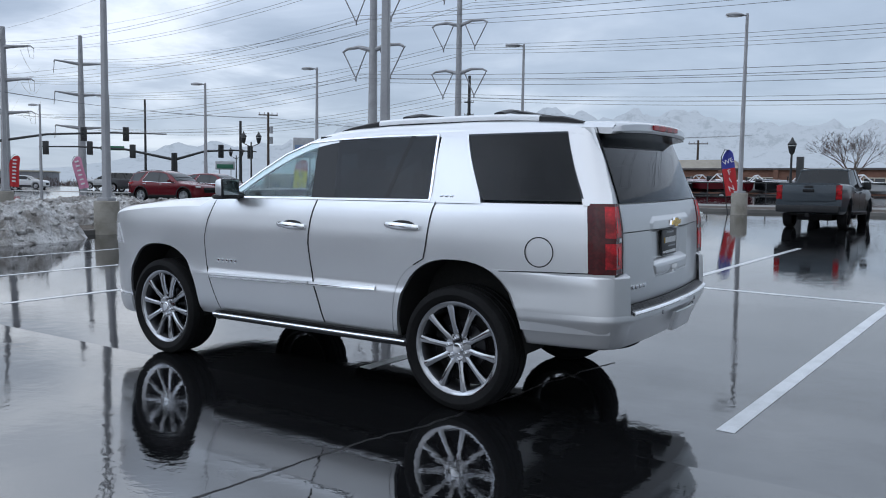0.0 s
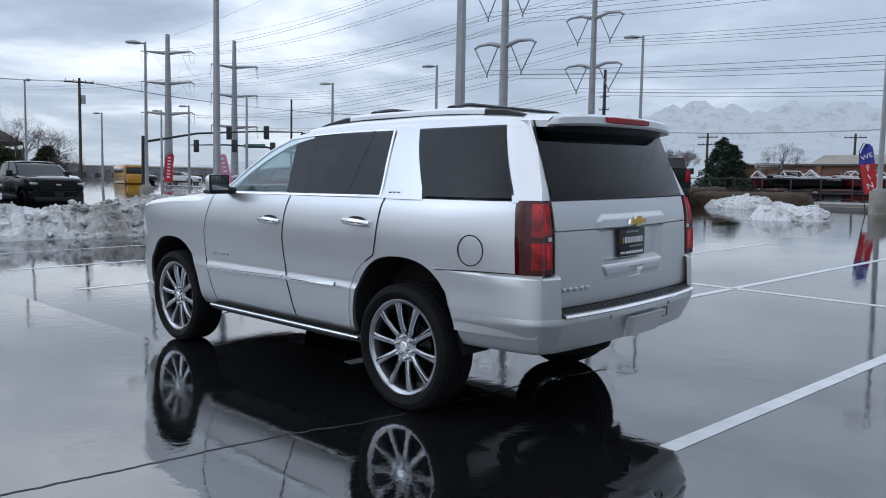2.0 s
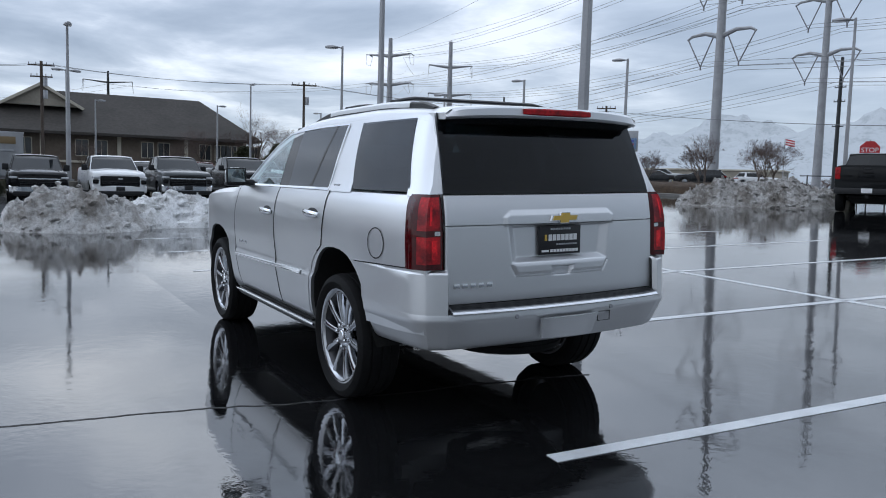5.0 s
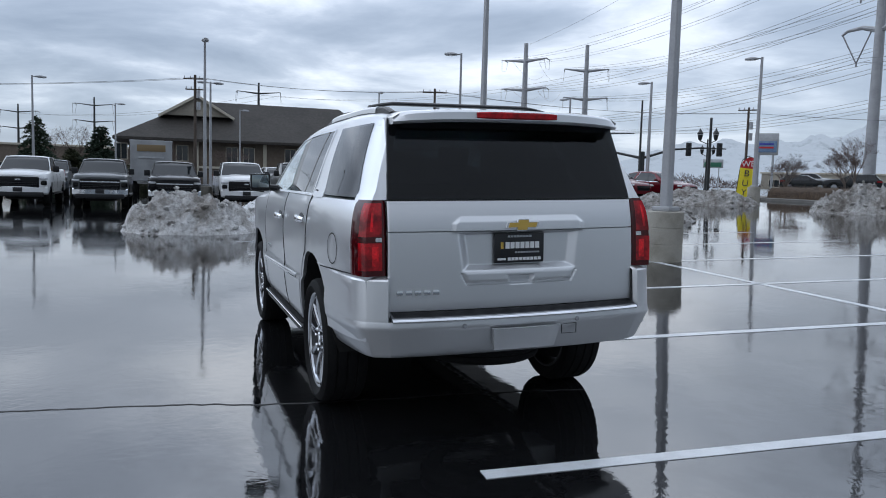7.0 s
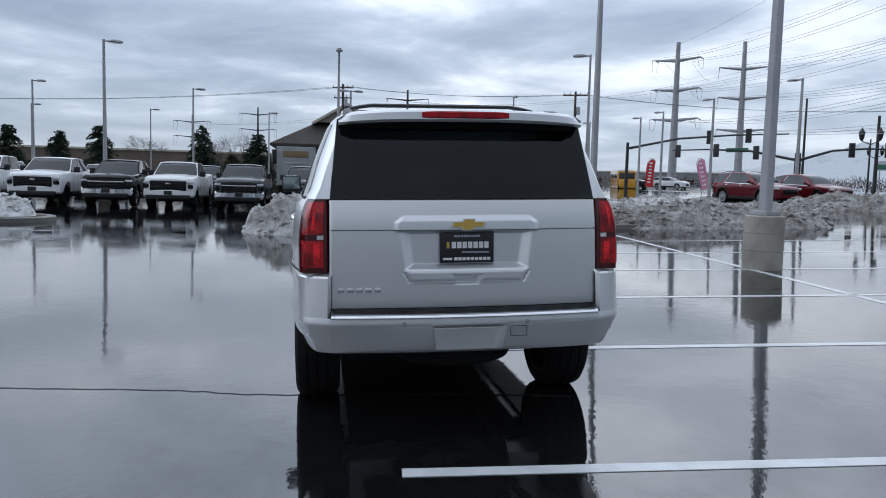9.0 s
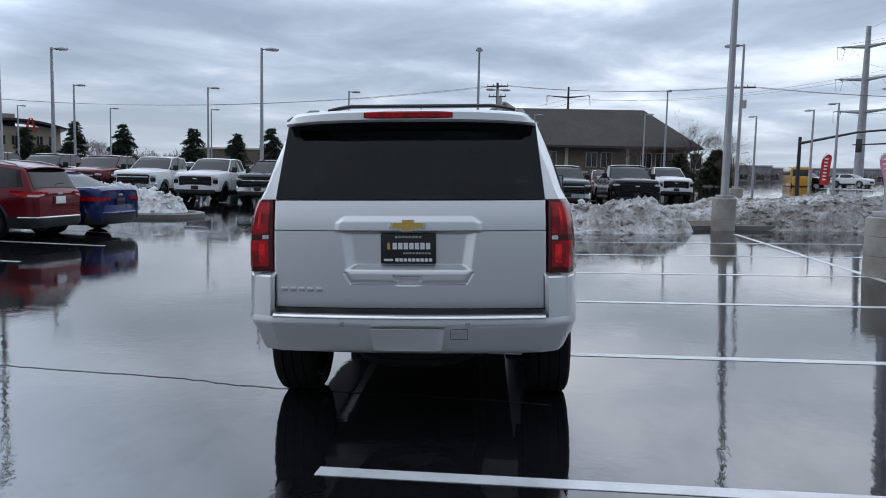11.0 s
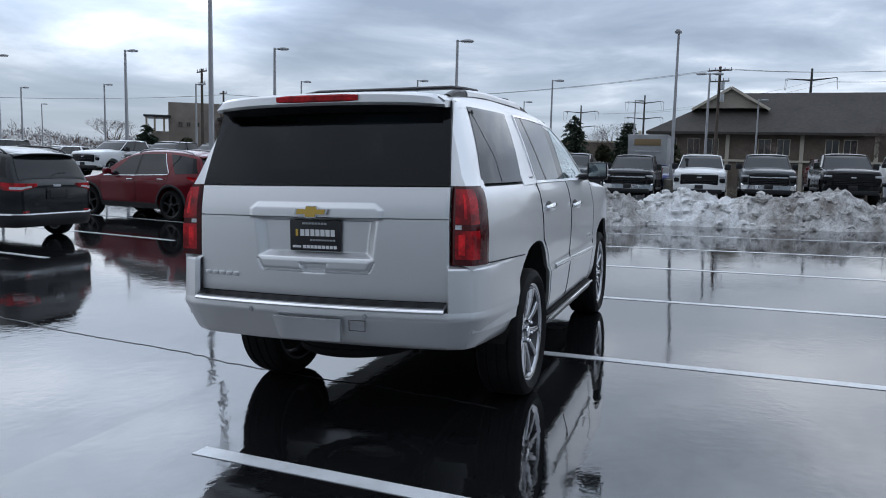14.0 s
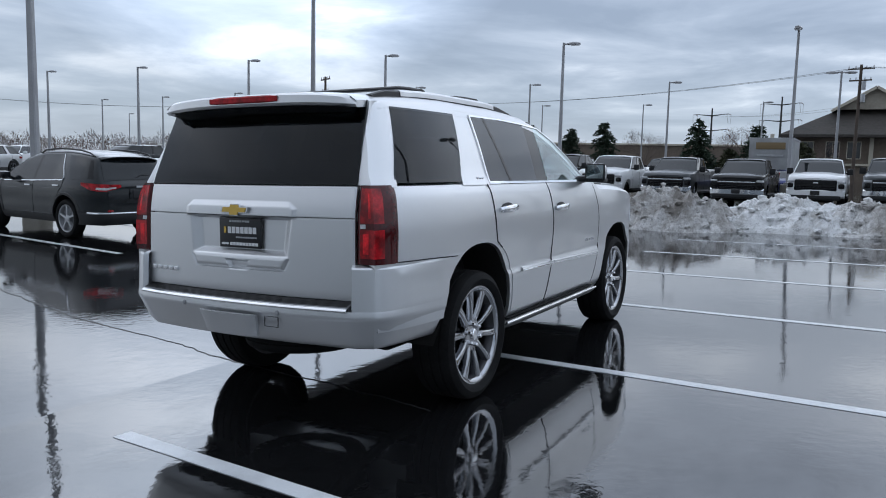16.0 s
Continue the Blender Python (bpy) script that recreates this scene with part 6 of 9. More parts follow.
def crossover(m, paint, label, rim, rails, plate):
    car = thing("suv", m, label, "car")
    bm = bmesh.new()
    xs = [-3.655, -3.64, -3.62, -3.57, -3.5, -3.35, -3.2, -3.0, -2.8, -2.6, -2.45, -2.38, -2.3, -2.15, -1.95, -1.8, -1.65, -1.45, -1.3, -1.1, -0.9, -0.65, -0.4, -0.15, 0.1, 0.3, 0.45, 0.55, 0.62, 0.66, 0.70, 0.78, 0.86, 0.90, 0.94, 0.965, 0.985, 1.0]
    rings = []
    for x in xs:
        edge = x_top(x, 1)
        end = 0.10 * max(0, 1 - (x + 3.655) / 0.3) + 0.06 * max(0, 1 - (1.0 - x) / 0.3)
        zs = [0.27 + end + (edge - 0.27 - end) * u for u in (0, 0.06, 0.14, 0.24, 0.34, 0.44, 0.54, 0.62, 0.70, 0.78, 0.86, 0.94, 1.0)]
        ye = x_side(x, edge)
        half = [(x, x_side(x, z), z) for z in zs] + [(x, ye * f, x_top(x, f)) for f in (0.97, 0.92, 0.75, 0.45, 0.2)]
        rings.append(half + [(a, -b, c) for a, b, c in reversed(half)])
    v = grid_faces(bm, rings, closed=True)
    bm.faces.new(v[0])
    bm.faces.new(v[-1])
    cut = []
    for cx in (0, -2.725):
        for s in (1, -1):
            c = bmesh.new()
            lathe(c, [(0, -0.2), (0.425, -0.2), (0.425, 0.26), (0, 0.26)], 32)
            for q in c.verts:
                q.co = Vector((q.co.x + cx, q.co.y + s * 0.90, q.co.z + 0.375))
            cut.append(c)
    part("body", carve("body", bm, cut), paint, car, sharp=26)
    bm = bmesh.new()
    box(bm, (-1.35, 0, 0.34), (4.1, 1.2, 0.2), 0.04)
    tube(bm, [(0, -0.75, 0.36), (0, 0.75, 0.36)], 0.05, 8)
    part("underbody", bm, UNDERSIDE, car)
    for cx in (0, -2.725):
        for s in (1, -1):
            car_wheel(car, cx, 0.79, s, 0.36, 0.235, rim, 5)
    lin = lambda a, b: (lambda t: a + (b - a) * t)
    lo = lambda x: x_belt(x) + 0.012
    hi = lambda x: x_top(x, 1) - 0.022
    for s in (1, -1):
        for nm, l, r, mt in (("front_side_window", lin(-2.16, -1.50), lin(-1.17, -1.14), CAR_GLASS), ("b_pillar", lin(-1.17, -1.14), lin(-1.09, -1.06), GLOSS_BLACK), ("rear_side_window", lin(-1.09, -1.06), lin(-0.10, -0.36), CAR_GLASS),
                             ("quarter_window", lin(0.13, -0.16), lin(0.60, 0.52), CAR_GLASS), ("d_pillar", lin(0.60, 0.52), lin(0.74, 0.60), GLOSS_BLACK)):
            part(nm, x_patch(lo, hi, l, r, s), mt, car)
        part("window_trim", x_line([(-2.2, x_belt(-2.2) + 0.004), (-1.2, x_belt(-1.2) + 0.004), (-0.11, x_belt(-0.1) + 0.006), (-0.075, x_belt(-0.1) + 0.05), (-0.20, 1.30), (-0.345, hi(-0.345))], s, 0.012, 0.006), CHROME, car)
        for pts in ([(-2.28, 1.02), (-2.34, 0.8), (-2.28, 0.36)], [(-1.13, 1.03), (-1.15, 0.7), (-1.12, 0.36)], [(-0.09, 1.06), (-0.10, 0.95), (-0.30, 0.74), (-0.44, 0.45)]):
            part("door_seam", x_line(pts, s, 0.004, 0.0), SEAM, car)
        part("shoulder_line", x_line([(-2.1, 0.875), (-1.0, 0.90), (0.3, 0.93)], s, 0.006, -0.001), paint, car)
        for x in (-1.30, -0.28):
            bm = bmesh.new()
            box(bm, (x, s * (x_side(x, 0.95) + 0.016), 0.945 + 0.02 * (x + 1.3)), (0.19, 0.028, 0.030), 0.011)
            part("door_handle", bm, CHROME, car)
        # dark cladding along the sill and round each arch
        part("sill", x_patch(lambda x: 0.265, lambda x: 0.40, lin(-2.30, -2.30), lin(-0.42, -0.42), s, 0.010, 8, 4), PLASTIC, car)
        for cx in (0, -2.725):
            bm = bmesh.new()
            arc = [math.pi * k / 18 for k in range(-1, 20)]
            rows = [[(cx + r * math.cos(a), s * (x_side(cx + r * math.cos(a), max(0.3, 0.375 + r * math.sin(a))) + o), 0.375 + r * math.sin(a)) for r, o in ((0.422, -0.01), (0.424, 0.014), (0.465, 0.014), (0.478, 0.0))] for a in arc]
            shell(bm, rows, 0.01, lambda p: Vector((0, -s, 0)))
            part("arch_cladding", bm, PLASTIC, car)
        bm = bmesh.new()
        tube(bm, [(-1.95, s * 0.86, 1.06), (-1.93, s * 0.96, 1.09)], 0.03, 8)
        box(bm, (-1.95, s * 1.0, 1.12), (0.12, 0.20, 0.14), 0.045)
        part("door_mirror", bm, paint, car)
        # tail lamp: a slim blade that wraps the corner, bright below
        # the glint is painted: a pale clear-lens strip laid over the red
        for nm, a, b, o, mt in (("tail_lamp", 0.0, 1.0, 0.012, TAIL_RED), ("lamp_glint", 0.50, 0.82, 0.016, CLEAR_LENS)):
            bm = bmesh.new()
            rows = []
            for u in steps(a, b, 4):
                row = []
                for k, x in enumerate(steps(0.50, 0.985, 9) if nm == "tail_lamp" else steps(0.84, 0.985, 5)):
                    z = 1.045 - 0.05 * (x - 0.5) - u * (0.045 + 0.085 * min(1, (x - 0.5) / 0.25))
                    row.append((x + o * 0.6, s * (x_side(x, min(z, 0.98)) + o), z))
                row += [(1.0 + o, s * y, 1.018 - u * h) for y, h in (((0.60, 0.10), (0.50, 0.085), (0.40, 0.05)) if nm == "tail_lamp" else ((0.60, 0.10), (0.50, 0.085)))]
                rows.append(row)
            shell(bm, rows, 0.02, lambda p: Vector((-0.6, -s * 0.8, 0)))
            part(nm, bm, mt, car, sharp=50)
        if rails:
            bm = bmesh.new()
            tube(bm, [(x, s * 0.60, x_top(x, 0.88) + d) for x, d in ((-1.25, -0.01), (-1.12, 0.03), (-0.6, 0.045), (0.1, 0.045), (0.42, 0.03), (0.54, -0.01))], 0.016, 8)
            part("roof_rail", bm, PLASTIC if rails == "black" else STEEL, car)
    for nm, a, b, w in (("windscreen", -2.27, -1.55, 0.92), ("rear_window", 0.675, 0.900, 0.90)):
        bm = bmesh.new()
        rows = [[(x + (0.006 if x > 0 else -0.004), x_side(x, x_top(x, 1)) * f, x_top(x, f) + 0.006) for f in steps(-w, w, 13)] for x in steps(a, b, 10)]
        shell(bm, rows, 0.012, lambda p: Vector((0, 0, -1)))
        part(nm, bm, CAR_GLASS, car)
    bm = bmesh.new()
    rows = []
    for f in steps(-1, 1, 17):
        y, r = f * 0.585, 0.80 - 0.07 * abs(f) ** 3
        z = 1.553 - 0.05 * abs(f) ** 3
        rows.append([(0.50, y, z + 0.012), (0.62, y, z + 0.010), (r - 0.01, y, z - 0.018), (r, y, z - 0.03), (r - 0.02, y, z - 0.048), (0.64, y, z - 0.06)])
    vv = grid_faces(bm, rows, closed=True)
    bm.faces.new(vv[0])
    bm.faces.new(vv[-1])
    part("spoiler", bm, paint, car)
    bm = bmesh.new()
    tube(bm, [(0.885, -0.02, 1.135), (0.86, 0.12, 1.19), (0.855, 0.30, 1.195)], 0.012, 6)
    part("rear_wiper", bm, PLASTIC, car)
    # lower bumper: black skirt, a bright strip above it
    path = [(x, x_side(x, 0.45)) for x in steps(0.44, 0.98, 9)] + [(1.012, y) for y in (0.56, 0.4, 0.2, 0.0)]
    path = path + [(x, -y) for x, y in reversed(path[:-1])]
    bm = bmesh.new()
    shell(bm, [[(x * k + 0.012, y * 1.012, z) for z, k in ((0.27, 0.93), (0.33, 0.99), (0.43, 1.01), (0.485, 1.0))] for x, y in path], 0.03, lambda p: Vector((-0.5, -0.8 * p.y, 0)))
    skirt = part("rear_bumper", bm, PLASTIC, car, "black lower bumper")
    bm = bmesh.new()
    tube(bm, [(x + 0.022, y * 1.014, 0.492) for x, y in path[3:-3]], 0.015, 8, flat=1.3)
    part("bumper_trim", bm, CHROME, skirt, "chrome strip")
    for s in (1, -1):
        bm = bmesh.new()
        box(bm, (0.985, s * 0.58, 0.535), (0.05, 0.16, 0.03), 0.008, rot=Matrix.Rotation(-s * 0.35, 3, "Z"))
        part("reflector", bm, TAIL_RED, skirt)
    bm = bmesh.new()
    box(bm, (1.008, 0, 0.845), (0.02, 0.44, 0.19), 0.008)
    part("plate_recess", bm, paint, car)
    bm = bmesh.new()
    box(bm, (1.021, 0, 0.845), (0.010, 0.305, 0.155), 0.003)
    part("number_plate", bm, WHITE_INK if plate == "white" else PLATE_BLACK, car)
    bm = bmesh.new()
    box(bm, (0.995, 0, 0.975), (0.05, 0.15, 0.04), 0.012)
    part("emblem", bm, STEEL, car)
    bm = bmesh.new()
    box(bm, (-3.63, 0, 0.66), (0.08, 0.9, 0.26), 0.03)
    part("grille", bm, GLOSS_BLACK, car)
    for s in (1, -1):
        bm = bmesh.new()
        box(bm, (-3.50, s * 0.70, 0.82), (0.26, 0.20, 0.09), 0.035, rot=Matrix.Rotation(s * 0.6, 3, "Z"))
        part("head_lamp", bm, CLEAR_LENS, car)
    return car


def park(name, kind, x, y, heading, paint, label, category, group="", scale=1.0, **kw):
    """Parks a vehicle with its rear axle's middle at x, y; heading: the way its nose points, degrees from +x."""
    return vehicle(name, kind, pose(x, y, gz(x, y), 0, 0, heading + 180) @ Matrix.Scale(scale, 4), PAINTS[paint], label, category, group, **kw)


# near row, noses away from the lane
crossover(pose(-7.62, -3.90, gz(-7.5, -4.05), 0, 0, 85) @ Matrix.Scale(0.92, 4), PAINTS["charcoal"], "charcoal crossover with bright wheels and roof rails, parked", STEEL, "black", "black")
crossover(pose(-12.3, -3.85, gz(-12.3, -3.85), 0, 0, 83) @ Matrix.Scale(0.93, 4), PAINTS["red"], "dark red crossover with black wheels and roof rails", GLOSS_BLACK, "steel", "white")
park("coupe", "coupe", -14.3, -3.75, -96, "blue", "deep blue sports coupe with slim red tail lamps", "car", rim=GLOSS_BLACK, bright=False, plate="black")
# the row of pickups facing the lane
ROW = "pickups in a row"
for y, paint, bright, label in ((-14.6, "charcoal", True, "charcoal pickup with a chrome front bumper"), (-11.9, "red", True, "dark red pickup with a chrome front bumper"), (-9.5, "white", True, "white pickup with a bright grille bar"),
                                (-6.8, "white", False, "white pickup with a black grille and white bumper"), (-4.1, "black", True, "black pickup with chrome grille and bumper"),
                                (-1.75, "white", False, "white pickup with a tall black grille"), (1.0, "grey", True, "grey pickup with chrome bumper and grille bar"),
                                (3.68, "black", True, "black heavy pickup with a bright barred grille"), (6.4, "white", False, "white pickup with body-coloured bumper behind the snow"),
                                (8.9, "grey", True, "dark grey pickup with chrome bumper behind the snow"), (11.75, "black", False, "all-black pickup with a pale front emblem")):
    park("pickup", "pickup", -29.5 - 4.72, y, 0, paint, label, "pickup", ROW, bright=bright, spokes=6, rim=RIM_METAL if bright else GLOSS_BLACK, plate="black")
# second rank behind them
for x, y, h, kind, paint, label in ((-45, 9.6, 0, "bigsuv", "white", "white large SUV behind the pickups"), (-46, 16.2, 0, "pickup", "white", "white pickup with a black grille, farther back"), (-45.5, 12.6, 0, "bigsuv", "red", "dark red SUV behind the pickups"),
                                    (-45, 4.2, 0, "suv", "blue", "small blue car between the pickups"), (-46, -2.3, 0, "pickup", "steel", "slate pickup farther back"), (-46, -8.2, 0, "bigsuv", "white", "white van-like SUV farther back"),
                                    (-45, -13.5, 0, "bigsuv", "white", "white SUV in the rear rank"), (-46, -18.5, 0, "pickup", "silver", "silver pickup in the rear rank"), (-34.2, -17.6, 0, "pickup", "black", "black pickup at the end of the row"),
                                    (-34.2, -20.6, 0, "pickup", "grey", "grey pickup at the end of the row"), (-34.2, -24.0, 0, "pickup", "white", "white pickup by the lamp post"), (-33.5, -28.5, 0, "suv", "silver", "silver crossover in the far rows"),
                                    (-33, -33, 0, "bigsuv", "charcoal", "charcoal SUV in the far rows"), (-46, -27, 0, "suv", "white", "white crossover in the far rows"), (-46, -34, 0, "bigsuv", "grey", "grey SUV in the far rows"),
                                    (-28, -38, 30, "suv", "white", "white crossover parked at an angle"), (-22, -31, 20, "suv", "silver", "silver hatchback in the far rows")):
    park("suv" if "suv" in kind else "pickup", kind, x, y, h, paint, label, "car" if "suv" in kind else "pickup", "", bright=False, spokes=6)
# towards the street
park("pickup", "midpickup", -3.30, 24.95, 86, "steel", "slate grey mid-size pickup seen from behind, black emblem", "pickup", bright=False, rim=GLOSS_BLACK, plate="black")
park("pickup", "midpickup", -0.45, 25.3, 86, "red", "bright red mid-size pickup beside the grey one", "pickup", bright=False)
park("pickup", "pickup", -14.45, 29.8, 117, "black", "lifted black pickup leaving by the exit, seen from behind", "pickup", bright=False, lift=0.07, rim=GLOSS_BLACK, plate="white", scale=1.1)
crossover(pose(-37.9, 27.5, gz(0, 27.9), 0, 0, 192) @ Matrix.Scale(1.08, 4), PAINTS["red"], "dark red three-row SUV standing by the snow", STEEL, "black", "white")
crossover(pose(-37.5, 30.7, gz(0, 31.1), 0, 0, 190), PAINTS["red"], "red crossover standing by the street", STEEL, "", "white")


# ---- lamp posts ----
def lamp_post(x, y, yaw, double=False, height=7.35, base=True, r=0.065, base_r=0.31, lift=0.0):
    z = gz(x, y)
    post = thing("lamp_post", pose(x, y, z, 0, 0, yaw), "grey steel car-park lamp post on a concrete footing" if base else "slender grey steel lamp post with a flat head", "lamp post", "car-park lamp posts")
    h0 = 0.0
    if base:
        h0 = 0.86
        bm = bmesh.new()
        lathe(bm, [(0, 0.86), (base_r - 0.03, 0.86), (base_r - 0.005, 0.845), (base_r, 0.82), (base_r, 0.585), (base_r - 0.007, 0.580), (base_r - 0.007, 0.572), (base_r, 0.567), (base_r, 0.300), (base_r - 0.007, 0.295), (base_r - 0.007, 0.287), (base_r, 0.282), (base_r * 1.005, -0.25), (0, -0.25)], 32, "z")
        part("footing", bm, CONCRETE, post, "weathered round concrete footing")
        bm = bmesh.new()
        box(bm, (0, 0, 0.90), (0.34, 0.34, 0.08), 0.015)
        part("base_cover", bm, POLE_GREY, post)
    bm = bmesh.new()
    a = r * 1.5
    rows = []
    for k in range(7):
        u = k / 6
        q = a + (r * 0.85 - a) * u
        zz = h0 + (height - h0) * u
        rows.append([(q * cx, q * cy, zz) for cx, cy in ((1, 0.7), (0.7, 1), (-0.7, 1), (-1, 0.7), (-1, -0.7), (-0.7, -1), (0.7, -1), (1, -0.7))])
    v = grid_faces(bm, rows, closed=True)
    bm.faces.new(v[-1])
    part("mast", bm, POLE_GREY, post)
    for s in ((1, -1) if double else (1,)):
        bm = bmesh.new()
        tube(bm, [(0, 0, height - 0.08), (s * 0.16, 0, height - 0.06), (s * 0.28, 0, height - 0.06)], 0.035, 8)
        part("arm", bm, POLE_GREY, post)
        bm = bmesh.new()
        rows = []
        for u in steps(0, 1, 8):
            w = 0.17 * (0.55 + 0.45 * math.sin(math.pi * min(1, u + 0.25)))
            hh = 0.055 + 0.05 * math.sin(math.pi * u)
            xx = s * (0.20 + 0.62 * u)
            rows.append([(xx, w * math.cos(t), height - 0.07 + (hh * math.sin(t) if math.sin(t) > 0 else 0.05 * math.sin(t))) for t in [2 * math.pi * j / 12 for j in range(12)]])
        v = grid_faces(bm, rows, closed=True)
        bm.faces.new(v[0])
        bm.faces.new(v[-1])
        head = part("lamp_head", bm, POLE_GREY, post)
        bm = bmesh.new()
        box(bm, (s * 0.55, 0, height - 0.125), (0.42, 0.24, 0.02), 0.005)
        part("lens", bm, CLEAR_LENS, head)
    return post


for x, y, yaw, dbl, h, rr in ((-8.79, 11.34, 200, True, 8.6, 0.058), (-18.28, 11.87, 200, True, 8.6, 0.058), (-20.5, -9.5, 20, True, 8.6, 0.058), (-9.2, -8.4, 20, True, 8.6, 0.058),
                              (-7.0, 31.85, 215, False, 7.8, 0.055), (-16.4, 31.25, 215, False, 7.4, 0.055), (-29.1, 31.5, 215, False, 7.35, 0.065), (-37.5, 30.9, 215, False, 7.0, 0.065), (-46.6, 30.5, 215, False, 6.8, 0.065),
                              (-57.0, 31.7, 215, False, 6.8, 0.065), (-63.1, 32.4, 215, False, 6.8, 0.065), (-69.6, 30.0, 215, False, 6.8, 0.065), (-33.15, 16.9, 250, False, 7.3, 0.055),
                              (-34.5, 5.05, 0, False, 7.4, 0.055), (-35.2, -5.6, 100, False, 7.4, 0.065), (-36.6, -17.0, 100, False, 7.4, 0.065), (-35.9, -26.9, 100, False, 7.35, 0.065), (-36.5, -37.9, 100, False, 7.3, 0.065), (-36.1, -47.5, 100, False, 7.3, 0.065),
                              (-51.5, 17.8, 0, False, 7.2, 0.05), (-50.2, 6.2, 100, True, 7.3, 0.06), (-53.3, -4.5, 100, False, 7.3, 0.06), (-53.1, -14.8, 100, False, 7.3, 0.06), (-53.6, -25.1, 100, False, 7.3, 0.06),
                              (-54.5, -36.0, 100, False, 7.2, 0.06), (-54.2, -45.7, 100, False, 7.2, 0.06), (-54.8, -56.3, 100, False, 7.1, 0.06), (-55.7, -66.9, 100, False, 7.1, 0.06),
                              (-72.4, -0.6, 100, False, 7.4, 0.055), (-73.5, -11.5, 100, False, 7.3, 0.055), (-73.8, -22.0, 100, False, 7.3, 0.055), (-74.7, -32.8, 100, False, 7.2, 0.055), (-74.0, -42.1, 100, False, 7.2, 0.055),
                              (-71.0, 10.0, 100, False, 7.2, 0.055), (-68.7, 19.8, 100, False, 7.0, 0.055), (-76.5, -77.0, 100, False, 7.2, 0.055), (-78.0, -90.0, 100, False, 7.2, 0.055)):
    lamp_post(x, y, yaw, dbl, h, x > -40, rr)


# ---- snow ----
def snow_pile(name, x, y, length, width, height, yaw, mat, label, seed, rough=1.0):
    """A ploughed heap: a ridge with slumped sides, lumps and clods."""
    bm = bmesh.new()
    step = 0.075
    nx, ny = int(length / step), int(width / step)
    m = pose(x, y, 0, 0, 0, yaw)
    rows = []
    for i in range(nx + 1):
        u = 2 * i / nx - 1
        row = []
        for j in range(ny + 1):
            v = 2 * j / ny - 1
            p = m @ Vector((u * length / 2, v * width / 2, 0))
            wob = 0.22 * noise.noise(Vector((p.x * 0.7, p.y * 0.7, seed)))
            d = max(0.0, 1 - (abs(u) ** 3.2 + abs(v + wob * 0.4) ** 2.0) - 0.3 * wob)
            h = height * d ** 0.62
            q = Vector((p.x, p.y, seed * 3.1))
            crag = lambda k, o: (0.26 - abs(noise.noise(q * k + Vector((o, o * 2, o))))) * 2.2
            lump = 0.70 * noise.noise(q * 0.8) + 0.30 * crag(1.6, 3) + 0.24 * crag(3.6, 7) + 0.15 * crag(8.0, 11) + 0.08 * noise.noise(q * 17)
            h = height * (d ** 0.8 + 0.72 * rough * lump * min(1, d * 3.0))
            edge = 1.0 if (abs(u) < 1 and abs(v) < 1) else 0.0
            row.append((p.x + 0.05 * noise.noise(q * 7), p.y + 0.05 * noise.noise(q * 7 + Vector((5, 5, 5))), gz(p.x, p.y) - 0.05 + max(0, h) * edge))
        rows.append(row)
    grid_faces(bm, rows)
    bmesh.ops.delete(bm, geom=[f for f in bm.faces if all(v.co.z < gz(v.co.x, v.co.y) - 0.02 for v in f.verts)], context="FACES")
    # clods that rolled off the plough
    rnd = random.Random(int(seed * 10))
    tops = [v.co.copy() for v in bm.verts if v.co.z > gz(v.co.x, v.co.y) + 0.03]
    for _ in range(int(length * width * 22)):
        c, r = rnd.choice(tops), 0.02 + 0.085 * rnd.random() ** 2.2
        g = bmesh.ops.create_icosphere(bm, subdivisions=1, radius=r)["verts"]
        for v in g:
            v.co = c + Vector((v.co.x * 1.3, v.co.y * 1.2, v.co.z * 0.8)) * rnd.uniform(0.7, 1.25)
    ob = part(name, bm, mat, None, sharp=42)
    return tagged(ob, label, "snow pile", "ploughed snow piles")


